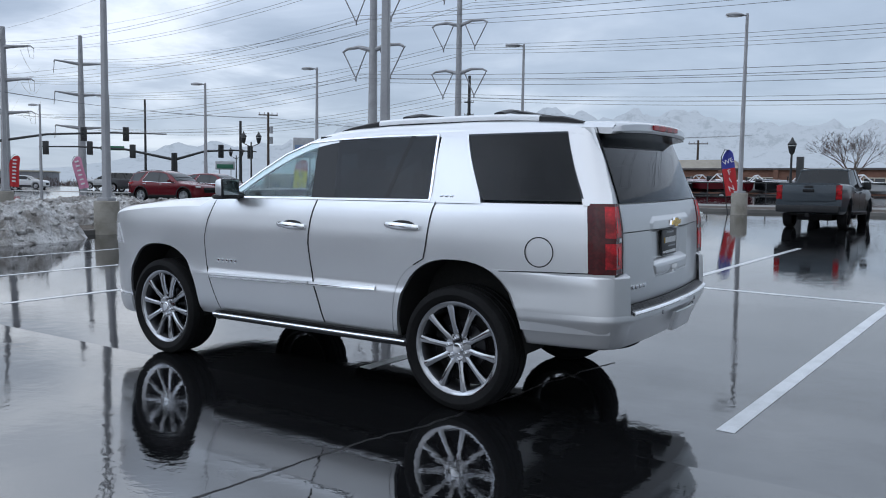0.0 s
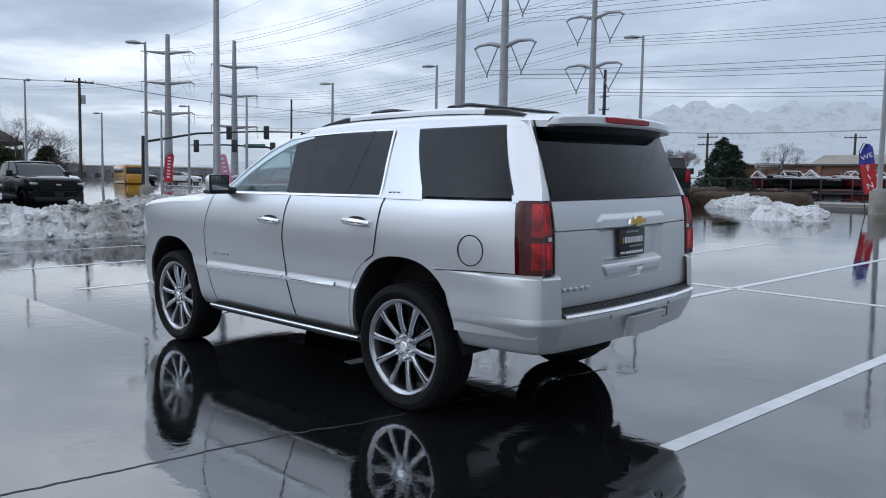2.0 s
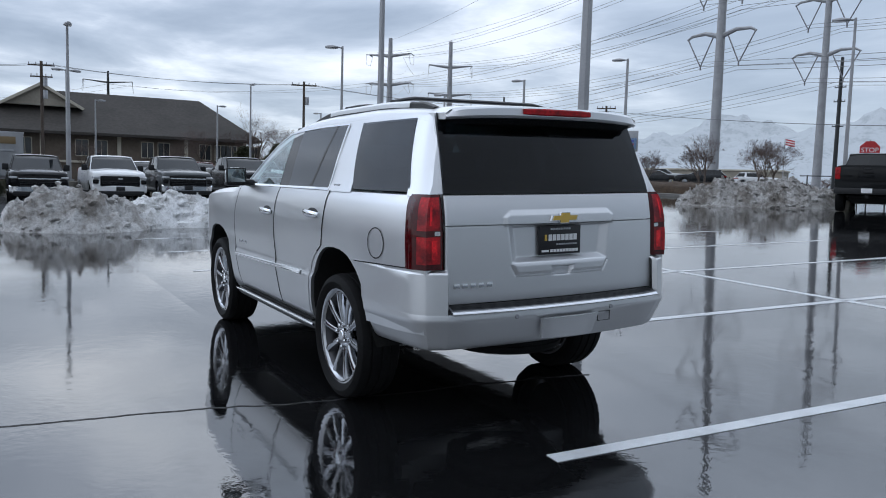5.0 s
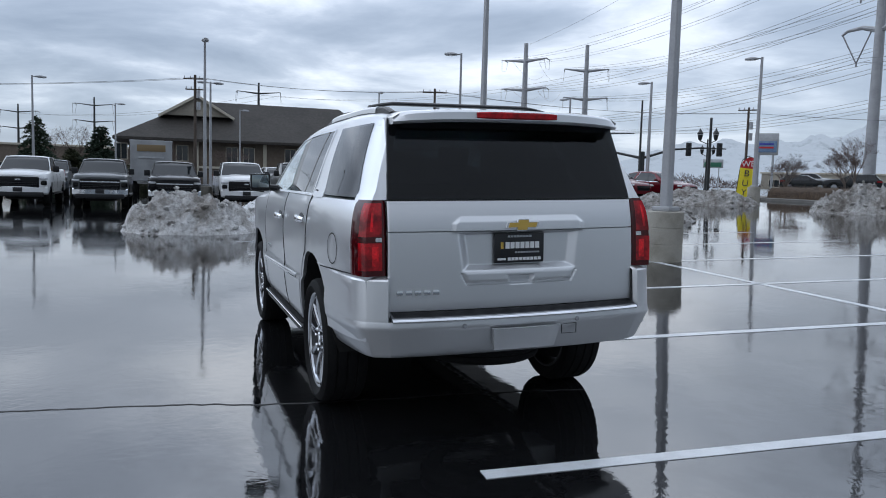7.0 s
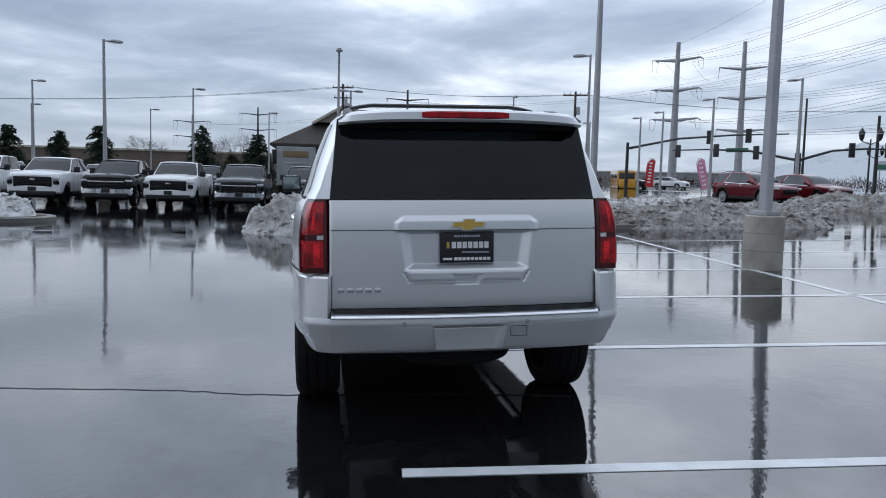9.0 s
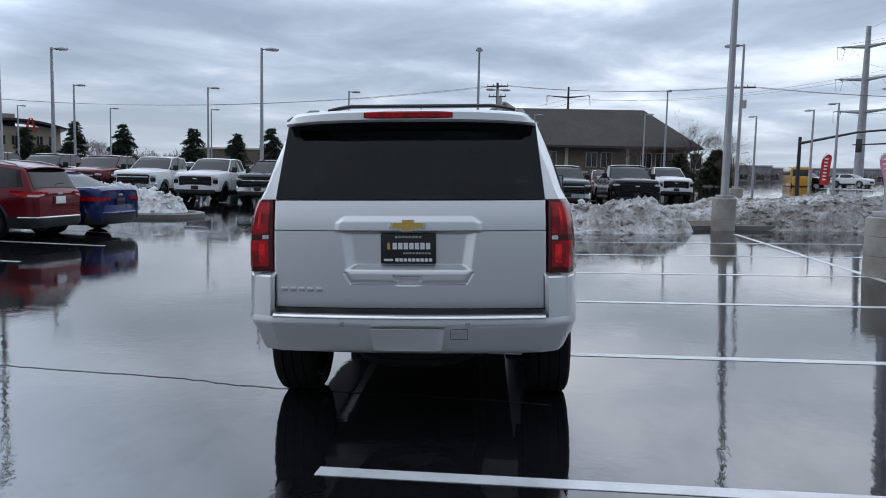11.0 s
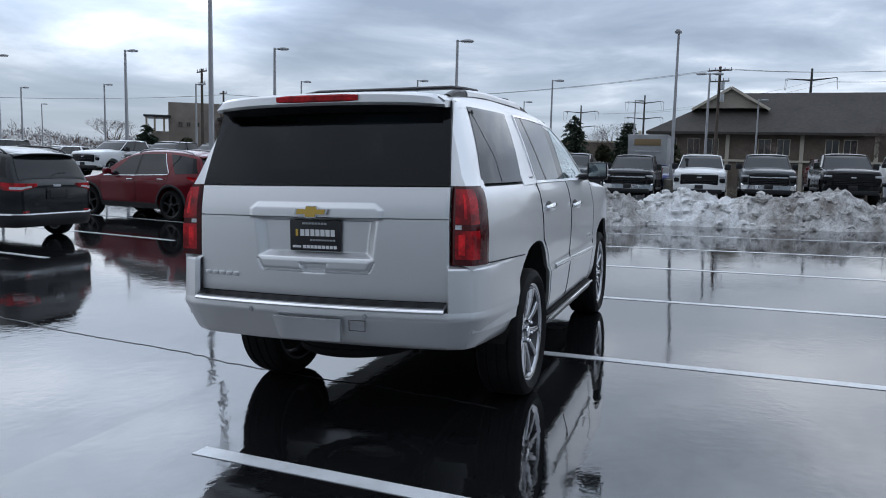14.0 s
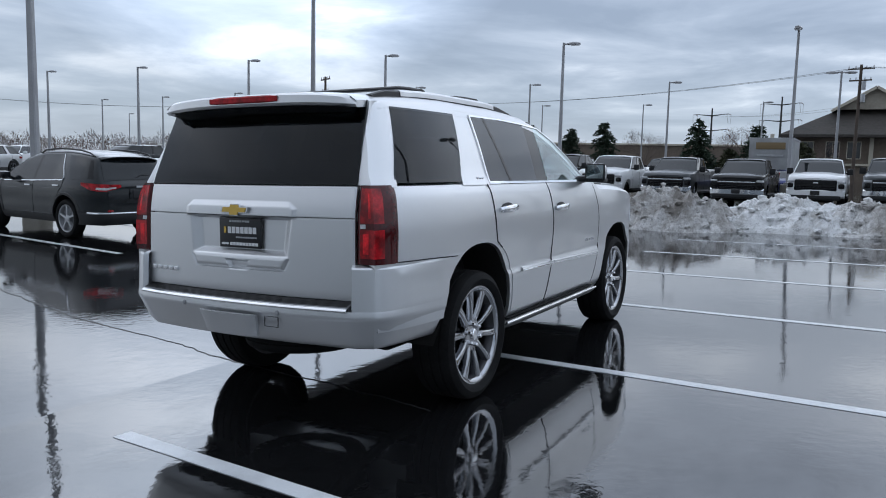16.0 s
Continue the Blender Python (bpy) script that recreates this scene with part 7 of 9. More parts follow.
def snow_material(name, clean, dirty, amount):
    """Old ploughed snow: white cores, brown grit in the hollows of its lumps."""
    m = bpy.data.materials.new(name)
    m.use_nodes = True
    n, l = m.node_tree.nodes, m.node_tree.links
    b = n["Principled BSDF"]
    b.inputs["Roughness"].default_value = 0.7
    co = n.new("ShaderNodeTexCoord")

    def tex(s, d=6, r=0.65):
        t = n.new("ShaderNodeTexNoise")
        t.inputs["Scale"].default_value, t.inputs["Detail"].default_value, t.inputs["Roughness"].default_value = s, d, r
        l.new(co.outputs["Object"], t.inputs["Vector"])
        return t.outputs[0]

    def ramp(v, lo, hi):
        r = n.new("ShaderNodeValToRGB")
        r.color_ramp.elements[0].position, r.color_ramp.elements[1].position = lo, hi
        l.new(v, r.inputs[0])
        return r.outputs[0]

    def mix(f, a, c):
        x = n.new("ShaderNodeMix")
        x.data_type = "RGBA"
        for i, v in ((0, f), (6, a), (7, c)):
            if isinstance(v, tuple):
                x.inputs[i].default_value = (*v, 1)
            else:
                l.new(v, x.inputs[i])
        return x.outputs[2]

    base = mix(ramp(tex(1.1, 10, 0.78), 0.47 - amount, 0.63 - amount), clean, dirty)
    grit = mix(ramp(tex(8, 10, 0.85), 0.50 - amount * 0.4, 0.70 - amount * 0.4), base, tuple(c * 0.45 for c in dirty))
    grit = mix(ramp(tex(34, 4, 0.7), 0.60, 0.70), grit, tuple(c * 0.3 for c in dirty))
    l.new(grit, b.inputs["Base Color"])
    bp = n.new("ShaderNodeBump")
    bp.inputs["Distance"].default_value = 0.10
    l.new(tex(4.5, 10, 0.78), bp.inputs["Height"])
    l.new(bp.outputs[0], b.inputs["Normal"])
    return m


PILE_WHITE = snow_material("ploughed_snow", (0.88, 0.89, 0.90), (0.42, 0.40, 0.37), -0.02)
PILE_DARK = snow_material("grey_brown_old_snow", (0.50, 0.49, 0.475), (0.19, 0.17, 0.15), 0.05)
PILE_GREY = snow_material("gritty_ploughed_snow", (0.74, 0.735, 0.73), (0.29, 0.265, 0.24), 0.03)
snow_pile("snow_bank", -18.75, 6.6, 5.6, 2.8, 0.68, 80, PILE_WHITE, "white ploughed snow heap streaked with grit", 1.0)
snow_pile("snow_bank", -18.3, 8.9, 4.3, 2.8, 0.66, 82, PILE_GREY, "grey-brown clodded half of the long snow heap", 13.0)
snow_pile("snow_bank", -18.0, 3.9, 3.3, 2.6, 0.88, 84, PILE_GREY, "grey gritty snow heap at the lane's edge", 2.0)
snow_pile("snow_bank", -19.0, 15.9, 7.6, 2.9, 0.56, 84, PILE_DARK, "long gritty snow ridge beside the lamp footing", 3.0)
snow_pile("snow_bank", -29.5, 28.2, 6.2, 3.4, 0.62, 48, PILE_DARK, "dirty snow heap near the street", 4.0)
snow_pile("snow_bank", -19.3, 30.2, 7.0, 4.0, 1.0, 35, PILE_DARK, "big grey-brown snow mound near the exit", 5.0)
snow_pile("snow_bank", -8.1, 26.3, 2.5, 1.6, 0.50, 14, PILE_WHITE, "small clean snow heap on the kerb", 6.0)
snow_pile("snow_bank", -27.5, 16.5, 9.0, 2.4, 0.55, 85, PILE_GREY, "low ridge of dirty snow behind the island", 7.0)
snow_pile("snow_bank", -26.0, 20.0, 5.0, 2.4, 0.55, 60, PILE_DARK, "grey snow heap on the far island", 8.0)
snow_pile("snow_bank", -20.8, -6.0, 5.0, 2.6, 0.75, 75, PILE_WHITE, "snow heaped on a planted island", 9.0)
snow_pile("snow_bank", -12.8, 33.6, 3.0, 2.0, 0.5, 10, PILE_WHITE, "low snow heap by the exit lane", 10.0)
snow_pile("snow_bank", -40.0, 28.0, 6.0, 2.5, 0.36, 20, PILE_DARK, "dirty snow strip before the parked cars", 11.0)
snow_pile("snow_bank", -37.0, 22.0, 7.0, 2.5, 0.36, 60, PILE_DARK, "dirty snow ridge across the lane", 12.0)


# ---- kerbs and planted beds ----
def bed(name, pts, h, mat, label, category):
    """A raised bed with a kerb round it; pts run round its edge."""
    bm = bmesh.new()
    c = Vector((sum(p[0] for p in pts) / len(pts), sum(p[1] for p in pts) / len(pts)))
    rows = []
    for grow, dz in ((1.0, -0.1), (1.0, h - 0.02), (0.985, h), (0.93, h), (0.90, h - 0.03)):
        rows.append([(c.x + (x - c.x) * grow, c.y + (y - c.y) * grow, gz(x, y) + dz) for x, y in pts])
    grid_faces(bm, rows, closed=True)
    k = tagged(part(name, bm, KERB, None), label, category, kind="structure")
    bm = bmesh.new()
    vs = [bm.verts.new((c.x + (x - c.x) * 0.91, c.y + (y - c.y) * 0.91, gz(x, y) + h - 0.01)) for x, y in pts]
    bm.faces.new(vs)
    part("bed_soil", bm, mat, k)
    return k


def oblong(x, y, lx, ly, yaw, n=28, p=0.5):
    m = pose(x, y, 0, 0, 0, yaw)
    out = []
    for k in range(n):
        a = 2 * math.pi * k / n
        c, s = math.cos(a), math.sin(a)
        v = m @ Vector((lx / 2 * abs(c) ** p * (1 if c > 0 else -1), ly / 2 * abs(s) ** p * (1 if s > 0 else -1), 0))
        out.append((v.x, v.y))
    return out


bed("kerb_island", oblong(-19.5, 10.6, 14.6, 2.2, 85), 0.13, SOIL, "long kerbed island under the snow", "kerb")
bed("kerb_island", oblong(-20.6, -5.9, 5.6, 3.2, 78, p=0.8), 0.13, material("winter_grass", (0.06, 0.058, 0.03), rough=0.95, grain=0.4, grain_scale=25, bump=0.03, bump_scale=30), "rounded kerbed island with winter grass", "kerb")
bed("kerb_bed", oblong(-28.0, 36.8, 16.0, 3.0, -6), 0.15, SOIL, "kerbed planting bed along the street", "kerb")
bed("kerb_bed", oblong(-4.5, 35.2, 14.0, 3.0, -4), 0.15, SOIL, "kerbed planting bed along the street", "kerb")
bm = bmesh.new()
rows = [[(x, y, gz(x, y) + 0.006) for y in (40.0, 43.0)] for x in steps(-80, 40, 30)]
shell(bm, rows, 0.005, lambda p: Vector((0, 0, -1)))
tagged(part("pavement", bm, KERB), "pale wet concrete pavement beside the street", "pavement", kind="structure")


def hedge(x, y, lx, ly, h, yaw, seed, label):
    """A clipped winter hedge: thousands of short dry twigs over a lumpy core."""
    rnd = random.Random(seed)
    m = pose(x, y, gz(x, y), 0, 0, yaw)
    hd = thing("hedge", m, label, "hedge", "street hedges")
    bm = bmesh.new()
    nx = max(6, int(lx / 0.35))
    rows = []
    for i in range(nx + 1):
        u = -lx / 2 + lx * i / nx
        e = min(1, (lx / 2 - abs(u)) / 0.4 + 0.15)
        rows.append([(u, ly / 2 * math.cos(t) * e * (1 + 0.15 * noise.noise(Vector((u, t, seed)))), max(0, h * 0.9 * e * abs(math.sin(t)) ** 0.5 * (1 + 0.18 * noise.noise(Vector((u * 1.5, t * 2, seed + 4)))))) for t in steps(0, math.pi, 9)])
    grid_faces(bm, rows)
    part("core", bm, HEDGE, hd, sharp=180)
    verts, faces = [], []
    for _ in range(int(lx * ly * 260)):
        u, v = rnd.uniform(-lx / 2, lx / 2), rnd.uniform(-ly / 2, ly / 2)
        z = h * rnd.uniform(0.35, 0.95) * (1 - 0.5 * abs(2 * v / ly) ** 3)
        d = Vector((rnd.gauss(0, 0.5), rnd.gauss(0, 0.6) + v / ly, rnd.uniform(0.2, 1))).normalized() * rnd.uniform(0.12, 0.3)
        s = d.cross(Vector((rnd.random(), rnd.random(), 0.2))).normalized() * 0.008
        k = len(verts)
        p = Vector((u, v, z))
        verts += [p - s, p + s, p + d]
        faces.append((k, k + 1, k + 2))
    me = bpy.data.meshes.new("twigs")
    me.from_pydata(verts, [], faces)
    me.materials.append(HEDGE)
    tw = new("twigs", me)
    tw.parent = hd
    tw["kind"] = "stuff"
    return hd


hedge(-27.5, 36.8, 12.5, 2.0, 0.85, -6, 1, "brown leafless clipped hedge along the street")
hedge(-13.0, 35.2, 5.6, 1.5, 0.72, -4, 2, "brown leafless clipped hedge along the street")
hedge(-15.5, 36.5, 2.2, 1.6, 0.9, 10, 4, "brown shrub beside the exit")
hedge(-20.5, 34.6, 2.4, 1.6, 0.7, 10, 5, "brown shrub beside the exit")
hedge(1.5, 34.8, 5.0, 1.6, 0.8, -4, 6, "brown clipped hedge behind the pickups")


# ---- trees ----
def bare_tree(x, y, height, seed, label="leafless tree with fine grey-brown twigs", spread=0.5, base=0.0):
    rnd = random.Random(seed)
    tree = thing("tree", pose(x, y, gz(x, y) + base, 0, 0, rnd.uniform(0, 360)), label, "tree", "leafless trees")
    wood, fine = bmesh.new(), []
    trunk = [Vector((0, 0, -0.2)), Vector((rnd.gauss(0, 0.05), rnd.gauss(0, 0.05), height * 0.28))]
    tube(wood, trunk, [height * 0.018, height * 0.013], 7)

    def grow(p, d, ln, r, depth):
        q = p + d * ln
        if depth <= 2:
            tube(wood, [p, q], [r, r * 0.65], 5, cap=False)
        else:
            s = d.cross(Vector((rnd.random(), rnd.random(), rnd.random()))).normalized() * max(r * 0.7, 0.006)
            fine.append((p - s, p + s, q))
        if depth < 6:
            for _ in range(rnd.choice((3, 3, 4)) if depth < 5 else 3):
                nd = (d + Vector((rnd.gauss(0, spread), rnd.gauss(0, spread), rnd.gauss(0.12, 0.28)))).normalized()
                grow(p + d * ln * rnd.uniform(0.55, 1.0), nd, ln * rnd.uniform(0.6, 0.82), r * 0.6, depth + 1)

    for _ in range(6):
        a = rnd.uniform(0, 6.28)
        grow(trunk[1] * rnd.uniform(0.7, 1), Vector((math.cos(a) * spread, math.sin(a) * spread, rnd.uniform(0.6, 1.1))).normalized(), height * 0.23, height * 0.0075, 1)
    part("trunk", wood, BARK, tree)
    me = bpy.data.meshes.new("crown")
    me.from_pydata([p for t in fine for p in t], [], [(3 * i, 3 * i + 1, 3 * i + 2) for i in range(len(fine))])
    me.materials.append(TWIG)
    cr = new("crown", me)
    cr.parent = tree
    return tree


def conifer(x, y, height, width, seed, mat=None, label="dark green bushy winter conifer"):
    rnd = random.Random(seed)
    tree = thing("conifer", pose(x, y, gz(x, y)), label, "tree", "conifers")
    bm = bmesh.new()
    tube(bm, [(0, 0, -0.2), (0, 0, height * 0.9)], [height * 0.03, 0.02], 6)
    part("trunk", bm, BARK, tree)
    verts, faces = [], []
    # whorls of drooping boughs, each a spray of small needle tufts
    z = height * 0.06
    while z < height * 0.97:
        u = 1 - z / height
        for _ in range(rnd.choice((5, 6, 7))):
            a = rnd.uniform(0, 6.283)
            reach = width * 0.58 * u ** 0.62 * rnd.uniform(0.6, 1.08) + 0.12
            n = max(8, int(reach * 34))
            for i in range(n):
                f = (i + rnd.random()) / n
                p = Vector((reach * f * math.cos(a), reach * f * math.sin(a), z + 0.12 * reach * math.sin(3 * f) - 0.22 * reach * f * f))
                p += Vector((rnd.gauss(0, 0.10), rnd.gauss(0, 0.10), rnd.gauss(0, 0.07))) * (0.5 + u)
                d = Vector((math.cos(a) + rnd.gauss(0, 0.7), math.sin(a) + rnd.gauss(0, 0.7), rnd.gauss(0.15, 0.4))).normalized() * rnd.uniform(0.16, 0.42)
                s = d.cross(Vector((rnd.gauss(0, 1), rnd.gauss(0, 1), 1))).normalized() * rnd.uniform(0.06, 0.14)
                k = len(verts)
                verts += [p - s, p + s, p + d]
                faces.append((k, k + 1, k + 2))
        z += height * rnd.uniform(0.028, 0.05)
    me = bpy.data.meshes.new("crown")
    me.from_pydata(verts, [], faces)
    me.materials.append(mat or NEEDLE)
    cr = new("crown", me)
    cr.parent = tree
    return tree


# ---- overhead power lines ----
def catenary(a, b, sag, n=22):
    a, b = Vector(a), Vector(b)
    return [a.lerp(b, k / n) - Vector((0, 0, sag * 4 * (k / n) * (1 - k / n))) for k in range(n + 1)]


def cable(a, b, sag, r=0.03, label="thin aluminium power line cable"):
    bm = bmesh.new()
    tube(bm, catenary(a, b, sag), r, 5)
    return tagged(part("power_cable", bm, CABLE), label, "power cable", "overhead cables")


def arm_tower(x, y, height, r, arms, yaw, mat, label, vee=True, base=0.0):
    """A tapered steel monopole with curved davit arms; arms: (height, reach). Vee insulator strings hang below each arm."""
    tw = thing("power_pylon", pose(x, y, gz(x, y) + base, 0, 0, yaw), label, "pylon", "transmission pylons")
    bm = bmesh.new()
    tube(bm, [(0, 0, -0.5), (0, 0, height)], [r, r * 0.45], 12)
    part("mast", bm, mat, tw)
    for h, reach in arms:
        for s in (1, -1):
            bm = bmesh.new()
            if vee:
                tube(bm, [(0, 0, h), (s * reach * 0.45, 0, h + 0.55), (s * reach * 0.85, 0, h + 0.45), (s * reach, 0, h + 0.1)], [r * 0.5, r * 0.36, r * 0.26, r * 0.2], 8)
            else:
                tube(bm, [(0, 0, h), (s * reach, 0, h + 0.45)], [r * 0.42, r * 0.16], 8)
            part("arm", bm, mat, tw)
            bm = bmesh.new()
            if vee:
                tube(bm, [(s * reach * 0.98, 0, h + 0.1), (s * reach * 0.58, 0, h - 2.9)], 0.075, 6)
                tube(bm, [(s * reach * 0.20, 0, h + 0.2), (s * reach * 0.55, 0, h - 2.9)], 0.075, 6)
                tube(bm, [(s * reach * 0.56, 0, h - 2.9), (s * reach * 0.56, 0, h - 3.4)], 0.09, 6)
            else:
                tube(bm, [(s * reach, 0, h + 0.4), (s * reach, 1.6, h + 0.2)], 0.11, 6)
                tube(bm, [(s * reach, 0, h + 0.4), (s * reach, -1.6, h + 0.2)], 0.11, 6)
                tube(bm, [(s * reach * 1.0, 1.6, h + 0.2), (s * reach * 1.04, 1.0, h - 2.0), (s * reach * 1.04, -1.0, h - 2.0), (s * reach, -1.6, h + 0.2)], 0.035, 5)
            part("insulator", bm, INSULATOR, tw)
    return tw


LEV = (16.3, 22.8, 29.3)
arm_tower(-57.1, 71.3, 37, 0.62, [(h, 4.3) for h in LEV], 5, POLE_GREY, "tall grey steel pylon with curved arms and vee insulators")
arm_tower(-57.6, 90.7, 37, 0.55, [(h, 4.3) for h in LEV], 5, POLE_GREY, "tall grey steel pylon with curved arms and vee insulators")
arm_tower(-144.3, 88.6, 29.5, 0.85, [(11.5, 4.6), (18.0, 4.6), (24.0, 4.6)], 62, POLE_GREY, "grey steel corner pylon with strain insulators", vee=False)
arm_tower(-159.2, 81.4, 31.5, 1.0, [(14.5, 5.2), (21.0, 5.2), (27.5, 5.2)], 40, POLE_GREY, "stout grey steel pylon with straight arms", vee=False)
for (x, y), far in (((-57.1, 71.3), (-159.2, 81.4)), ((-57.6, 90.7), (-144.3, 88.6))):
    for k, h in enumerate(LEV):
        for s in (1, -1):
            ox = s * 2.4
            for d in (0, 0.45):
                p = (x + ox * 0.2, y + ox, gz(x, y) + h - 3.4 + d)
                fh = (14.5, 21.0, 27.5)[k] if far[0] < -150 else (11.5, 18.0, 24.0)[k]
                cable(p, (far[0], far[1] + s * 3.4, gz(*far) + fh + d), 2.6, 0.025)
                cable(p, (x + 175, y - 16 + ox, gz(x, y) + h - 3.4 + d), 4.2, 0.025)
    cable((x, y, gz(x, y) + 37), (far[0], far[1], gz(*far) + 31), 2.0, 0.022)
    cable((x, y, gz(x, y) + 37), (x + 175, y - 16, gz(x, y) + 37), 3.5, 0.022)
for s in (1, -1):
    for k, (h1, h2) in enumerate(((14.5, 12.0), (21.0, 18.0), (27.5, 24.0))):
        cable((-159.2, 81.4 + s * 3.4, gz(0, 60) + h1), (-186 - 90, 150 + s * 4, 20 + h2), 3.0, 0.03)
# smaller wooden distribution poles
def wood_pole(x, y, height, yaw, arms, r=0.15, mat=None, cans=0, label="weathered wooden utility pole with crossarms", base=0.0):
    up = thing("utility_pole", pose(x, y, gz(x, y) + base, 0, 0, yaw), label, "utility pole", "utility poles")
    bm = bmesh.new()
    tube(bm, [(0, 0, -0.4), (0, 0, height)], [r, r * 0.7], 10)
    part("mast", bm, mat or WOOD_POLE, up)
    for h, w in arms:
        bm = bmesh.new()
        box(bm, (0, 0, h), (w, 0.11, 0.13), 0.01)
        arm = part("crossarm", bm, mat or WOOD_POLE, up)
        for u in (-0.46, -0.2, 0.2, 0.46):
            bm = bmesh.new()
            tube(bm, [(w * u, 0, h + 0.06), (w * u, 0, h + 0.3)], [0.05, 0.035], 6)
            part("insulator", bm, INSULATOR, arm)
    for k in range(cans):
        bm = bmesh.new()
        tube(bm, [(0.32, 0, height - 2.4 - 1.2 * k), (0.32, 0, height - 1.6 - 1.2 * k)], 0.22, 10)
        tube(bm, [(0.0, 0, height - 2.0 - 1.2 * k), (0.32, 0, height - 2.0 - 1.2 * k)], 0.04, 6)
        part("transformer", bm, STEEL, up)
    return up


wood_pole(-65.6, 106.6, 18.7, 10, [(14.5, 1.6), (12.5, 1.6), (9.0, 1.6)], 0.32, BLACK_STEEL, label="dark slender steel pole with short side arms")
wood_pole(-84.2, 6.6, 11.7, 75, [(11.3, 2.4), (10.2, 2.0)], 0.19, cans=2)
wood_pole(-75.8, 30.5, 10.4, 70, [(10.0, 2.6)], 0.17, cans=1)
wood_pole(-146.0, 104.2, 19.0, 20, [], 0.3, BLACK_STEEL, label="dark plain tapered steel pole")
wood_pole(-66.5, 63.8, 8.9, 40, [(8.6, 2.2)], 0.17, cans=2)
wood_pole(-58.0, 52.0, 6.8, 40, [], 0.17, BLACK_STEEL, label="short dark steel post by the junction")
wood_pole(-45.7, 100.9, 7.8, 20, [(7.3, 2.6), (6.3, 2.6)], 0.2)
wood_pole(-30.0, 110.0, 7.8, 20, [(7.3, 2.6)], 0.2)
wood_pole(-66.0, -44.0, 9.9, 60, [(9.6, 2.4), (8.3, 1.6)], 0.17)
wood_pole(-95.0, -62.0, 10.4, 60, [(10.0, 2.4)], 0.19, cans=1)
arm_tower(-185.6, 24.9, 22.5, 0.5, [(20.0, 5.0)], 80, BLACK_STEEL, "distant dark pylon with one pair of arms", vee=False)
arm_tower(-205.0, -12.0, 19.0, 0.4, [(17.0, 4.5), (13.0, 4.5)], 80, BLACK_STEEL, "distant dark pylon beyond the trees", vee=False)
arm_tower(-215.0, -30.0, 17.0, 0.4, [(15.0, 4.5), (11.0, 4.5)], 80, BLACK_STEEL, "distant dark pylon beyond the trees", vee=False)
for d in (0, 0.9):
    cable((-84.2, 6.6 + d, 11.5), (-75.8, 30.5 + d, 10.8), 0.6, 0.02, "thin utility cable between wooden poles")
    cable((-84.2, 6.6 + d, 11.5), (-95.0, -62.0 + d, 10.2), 1.6, 0.02, "thin utility cable between wooden poles")
    cable((-75.8, 30.5 + d, 10.8), (-66.5, 63.8 + d, 9.7), 0.8, 0.02, "thin utility cable between wooden poles")
    cable((-66.5, 63.8 + d, 9.7), (-20.0, 95.0 + d, 8.6), 1.2, 0.02, "thin utility cable between wooden poles")
    cable((-95.0, -62.0 + d, 10.2), (-66.0, -44.0 + d - 60, 9.0), 1.0, 0.02, "thin utility cable between wooden poles")
    cable((-185.6, 24.9 + d * 5, 20.2), (-144.3, 88.6 + d * 4, 25.0), 3, 0.025)
    cable((-185.6, 24.9 + d * 5, 20.2), (-215.0, -30.0 + d * 5, 15.0), 2, 0.025)


# ---- traffic signals ----
def signal_mast(x, y, yaw, height, reach, heads, label, sign=None):
    sg_ = thing("traffic_signal", pose(x, y, gz(x, y), 0, 0, yaw), label, "traffic signal", "traffic signals")
    bm = bmesh.new()
    tube(bm, [(0, 0, -0.1), (0, 0, height)], [0.2, 0.15], 10)
    part("mast", bm, BLACK_STEEL, sg_)
    bm = bmesh.new()
    tube(bm, [(0, 0, height - 0.6), (reach * 0.35, 0, height + 0.25), (reach * 0.7, 0, height + 0.45), (reach, 0, height + 0.4)], [0.13, 0.10, 0.08, 0.05], 8)
    part("mast_arm", bm, BLACK_STEEL, sg_)
    for u in heads:
        bm = bmesh.new()
        zc = height + curve_at([(0, -0.6), (0.35, 0.25), (0.7, 0.45), (1, 0.4)], u)
        box(bm, (reach * u, 0, zc - 0.1), (0.5, 0.25, 1.25), 0.05)
        hd = part("signal_head", bm, BLACK_STEEL, sg_)
        for k in range(3):
            bm = bmesh.new()
            lathe(bm, [(0, -0.16), (0.13, -0.16), (0.13, -0.13)], 12)
            for v in bm.verts:
                v.co += Vector((reach * u, 0, zc - 0.1 + 0.38 * (k - 1)))
            part("lens", bm, PLASTIC, hd)
    if sign:
        bm = bmesh.new()
        box(bm, (reach * sign, 0, height + 0.35), (2.2, 0.05, 0.4), 0.01)
        part("street_name_sign", bm, SIGN_GREEN, sg_)
    return sg_


signal_mast(-72.4, 35.1, 32, 5.0, 16.5, (0.55, 0.78), "black traffic signal mast with a long curved arm")
signal_mast(-60.0, 46.0, 62, 3.6, 7.5, (0.55, 0.92), "black traffic signal mast with two curved arms")
signal_mast(-60.1, 45.8, 212, 3.6, 12.5, (0.30, 0.62, 0.95), "black traffic signal mast with a row of signal heads", 0.45)


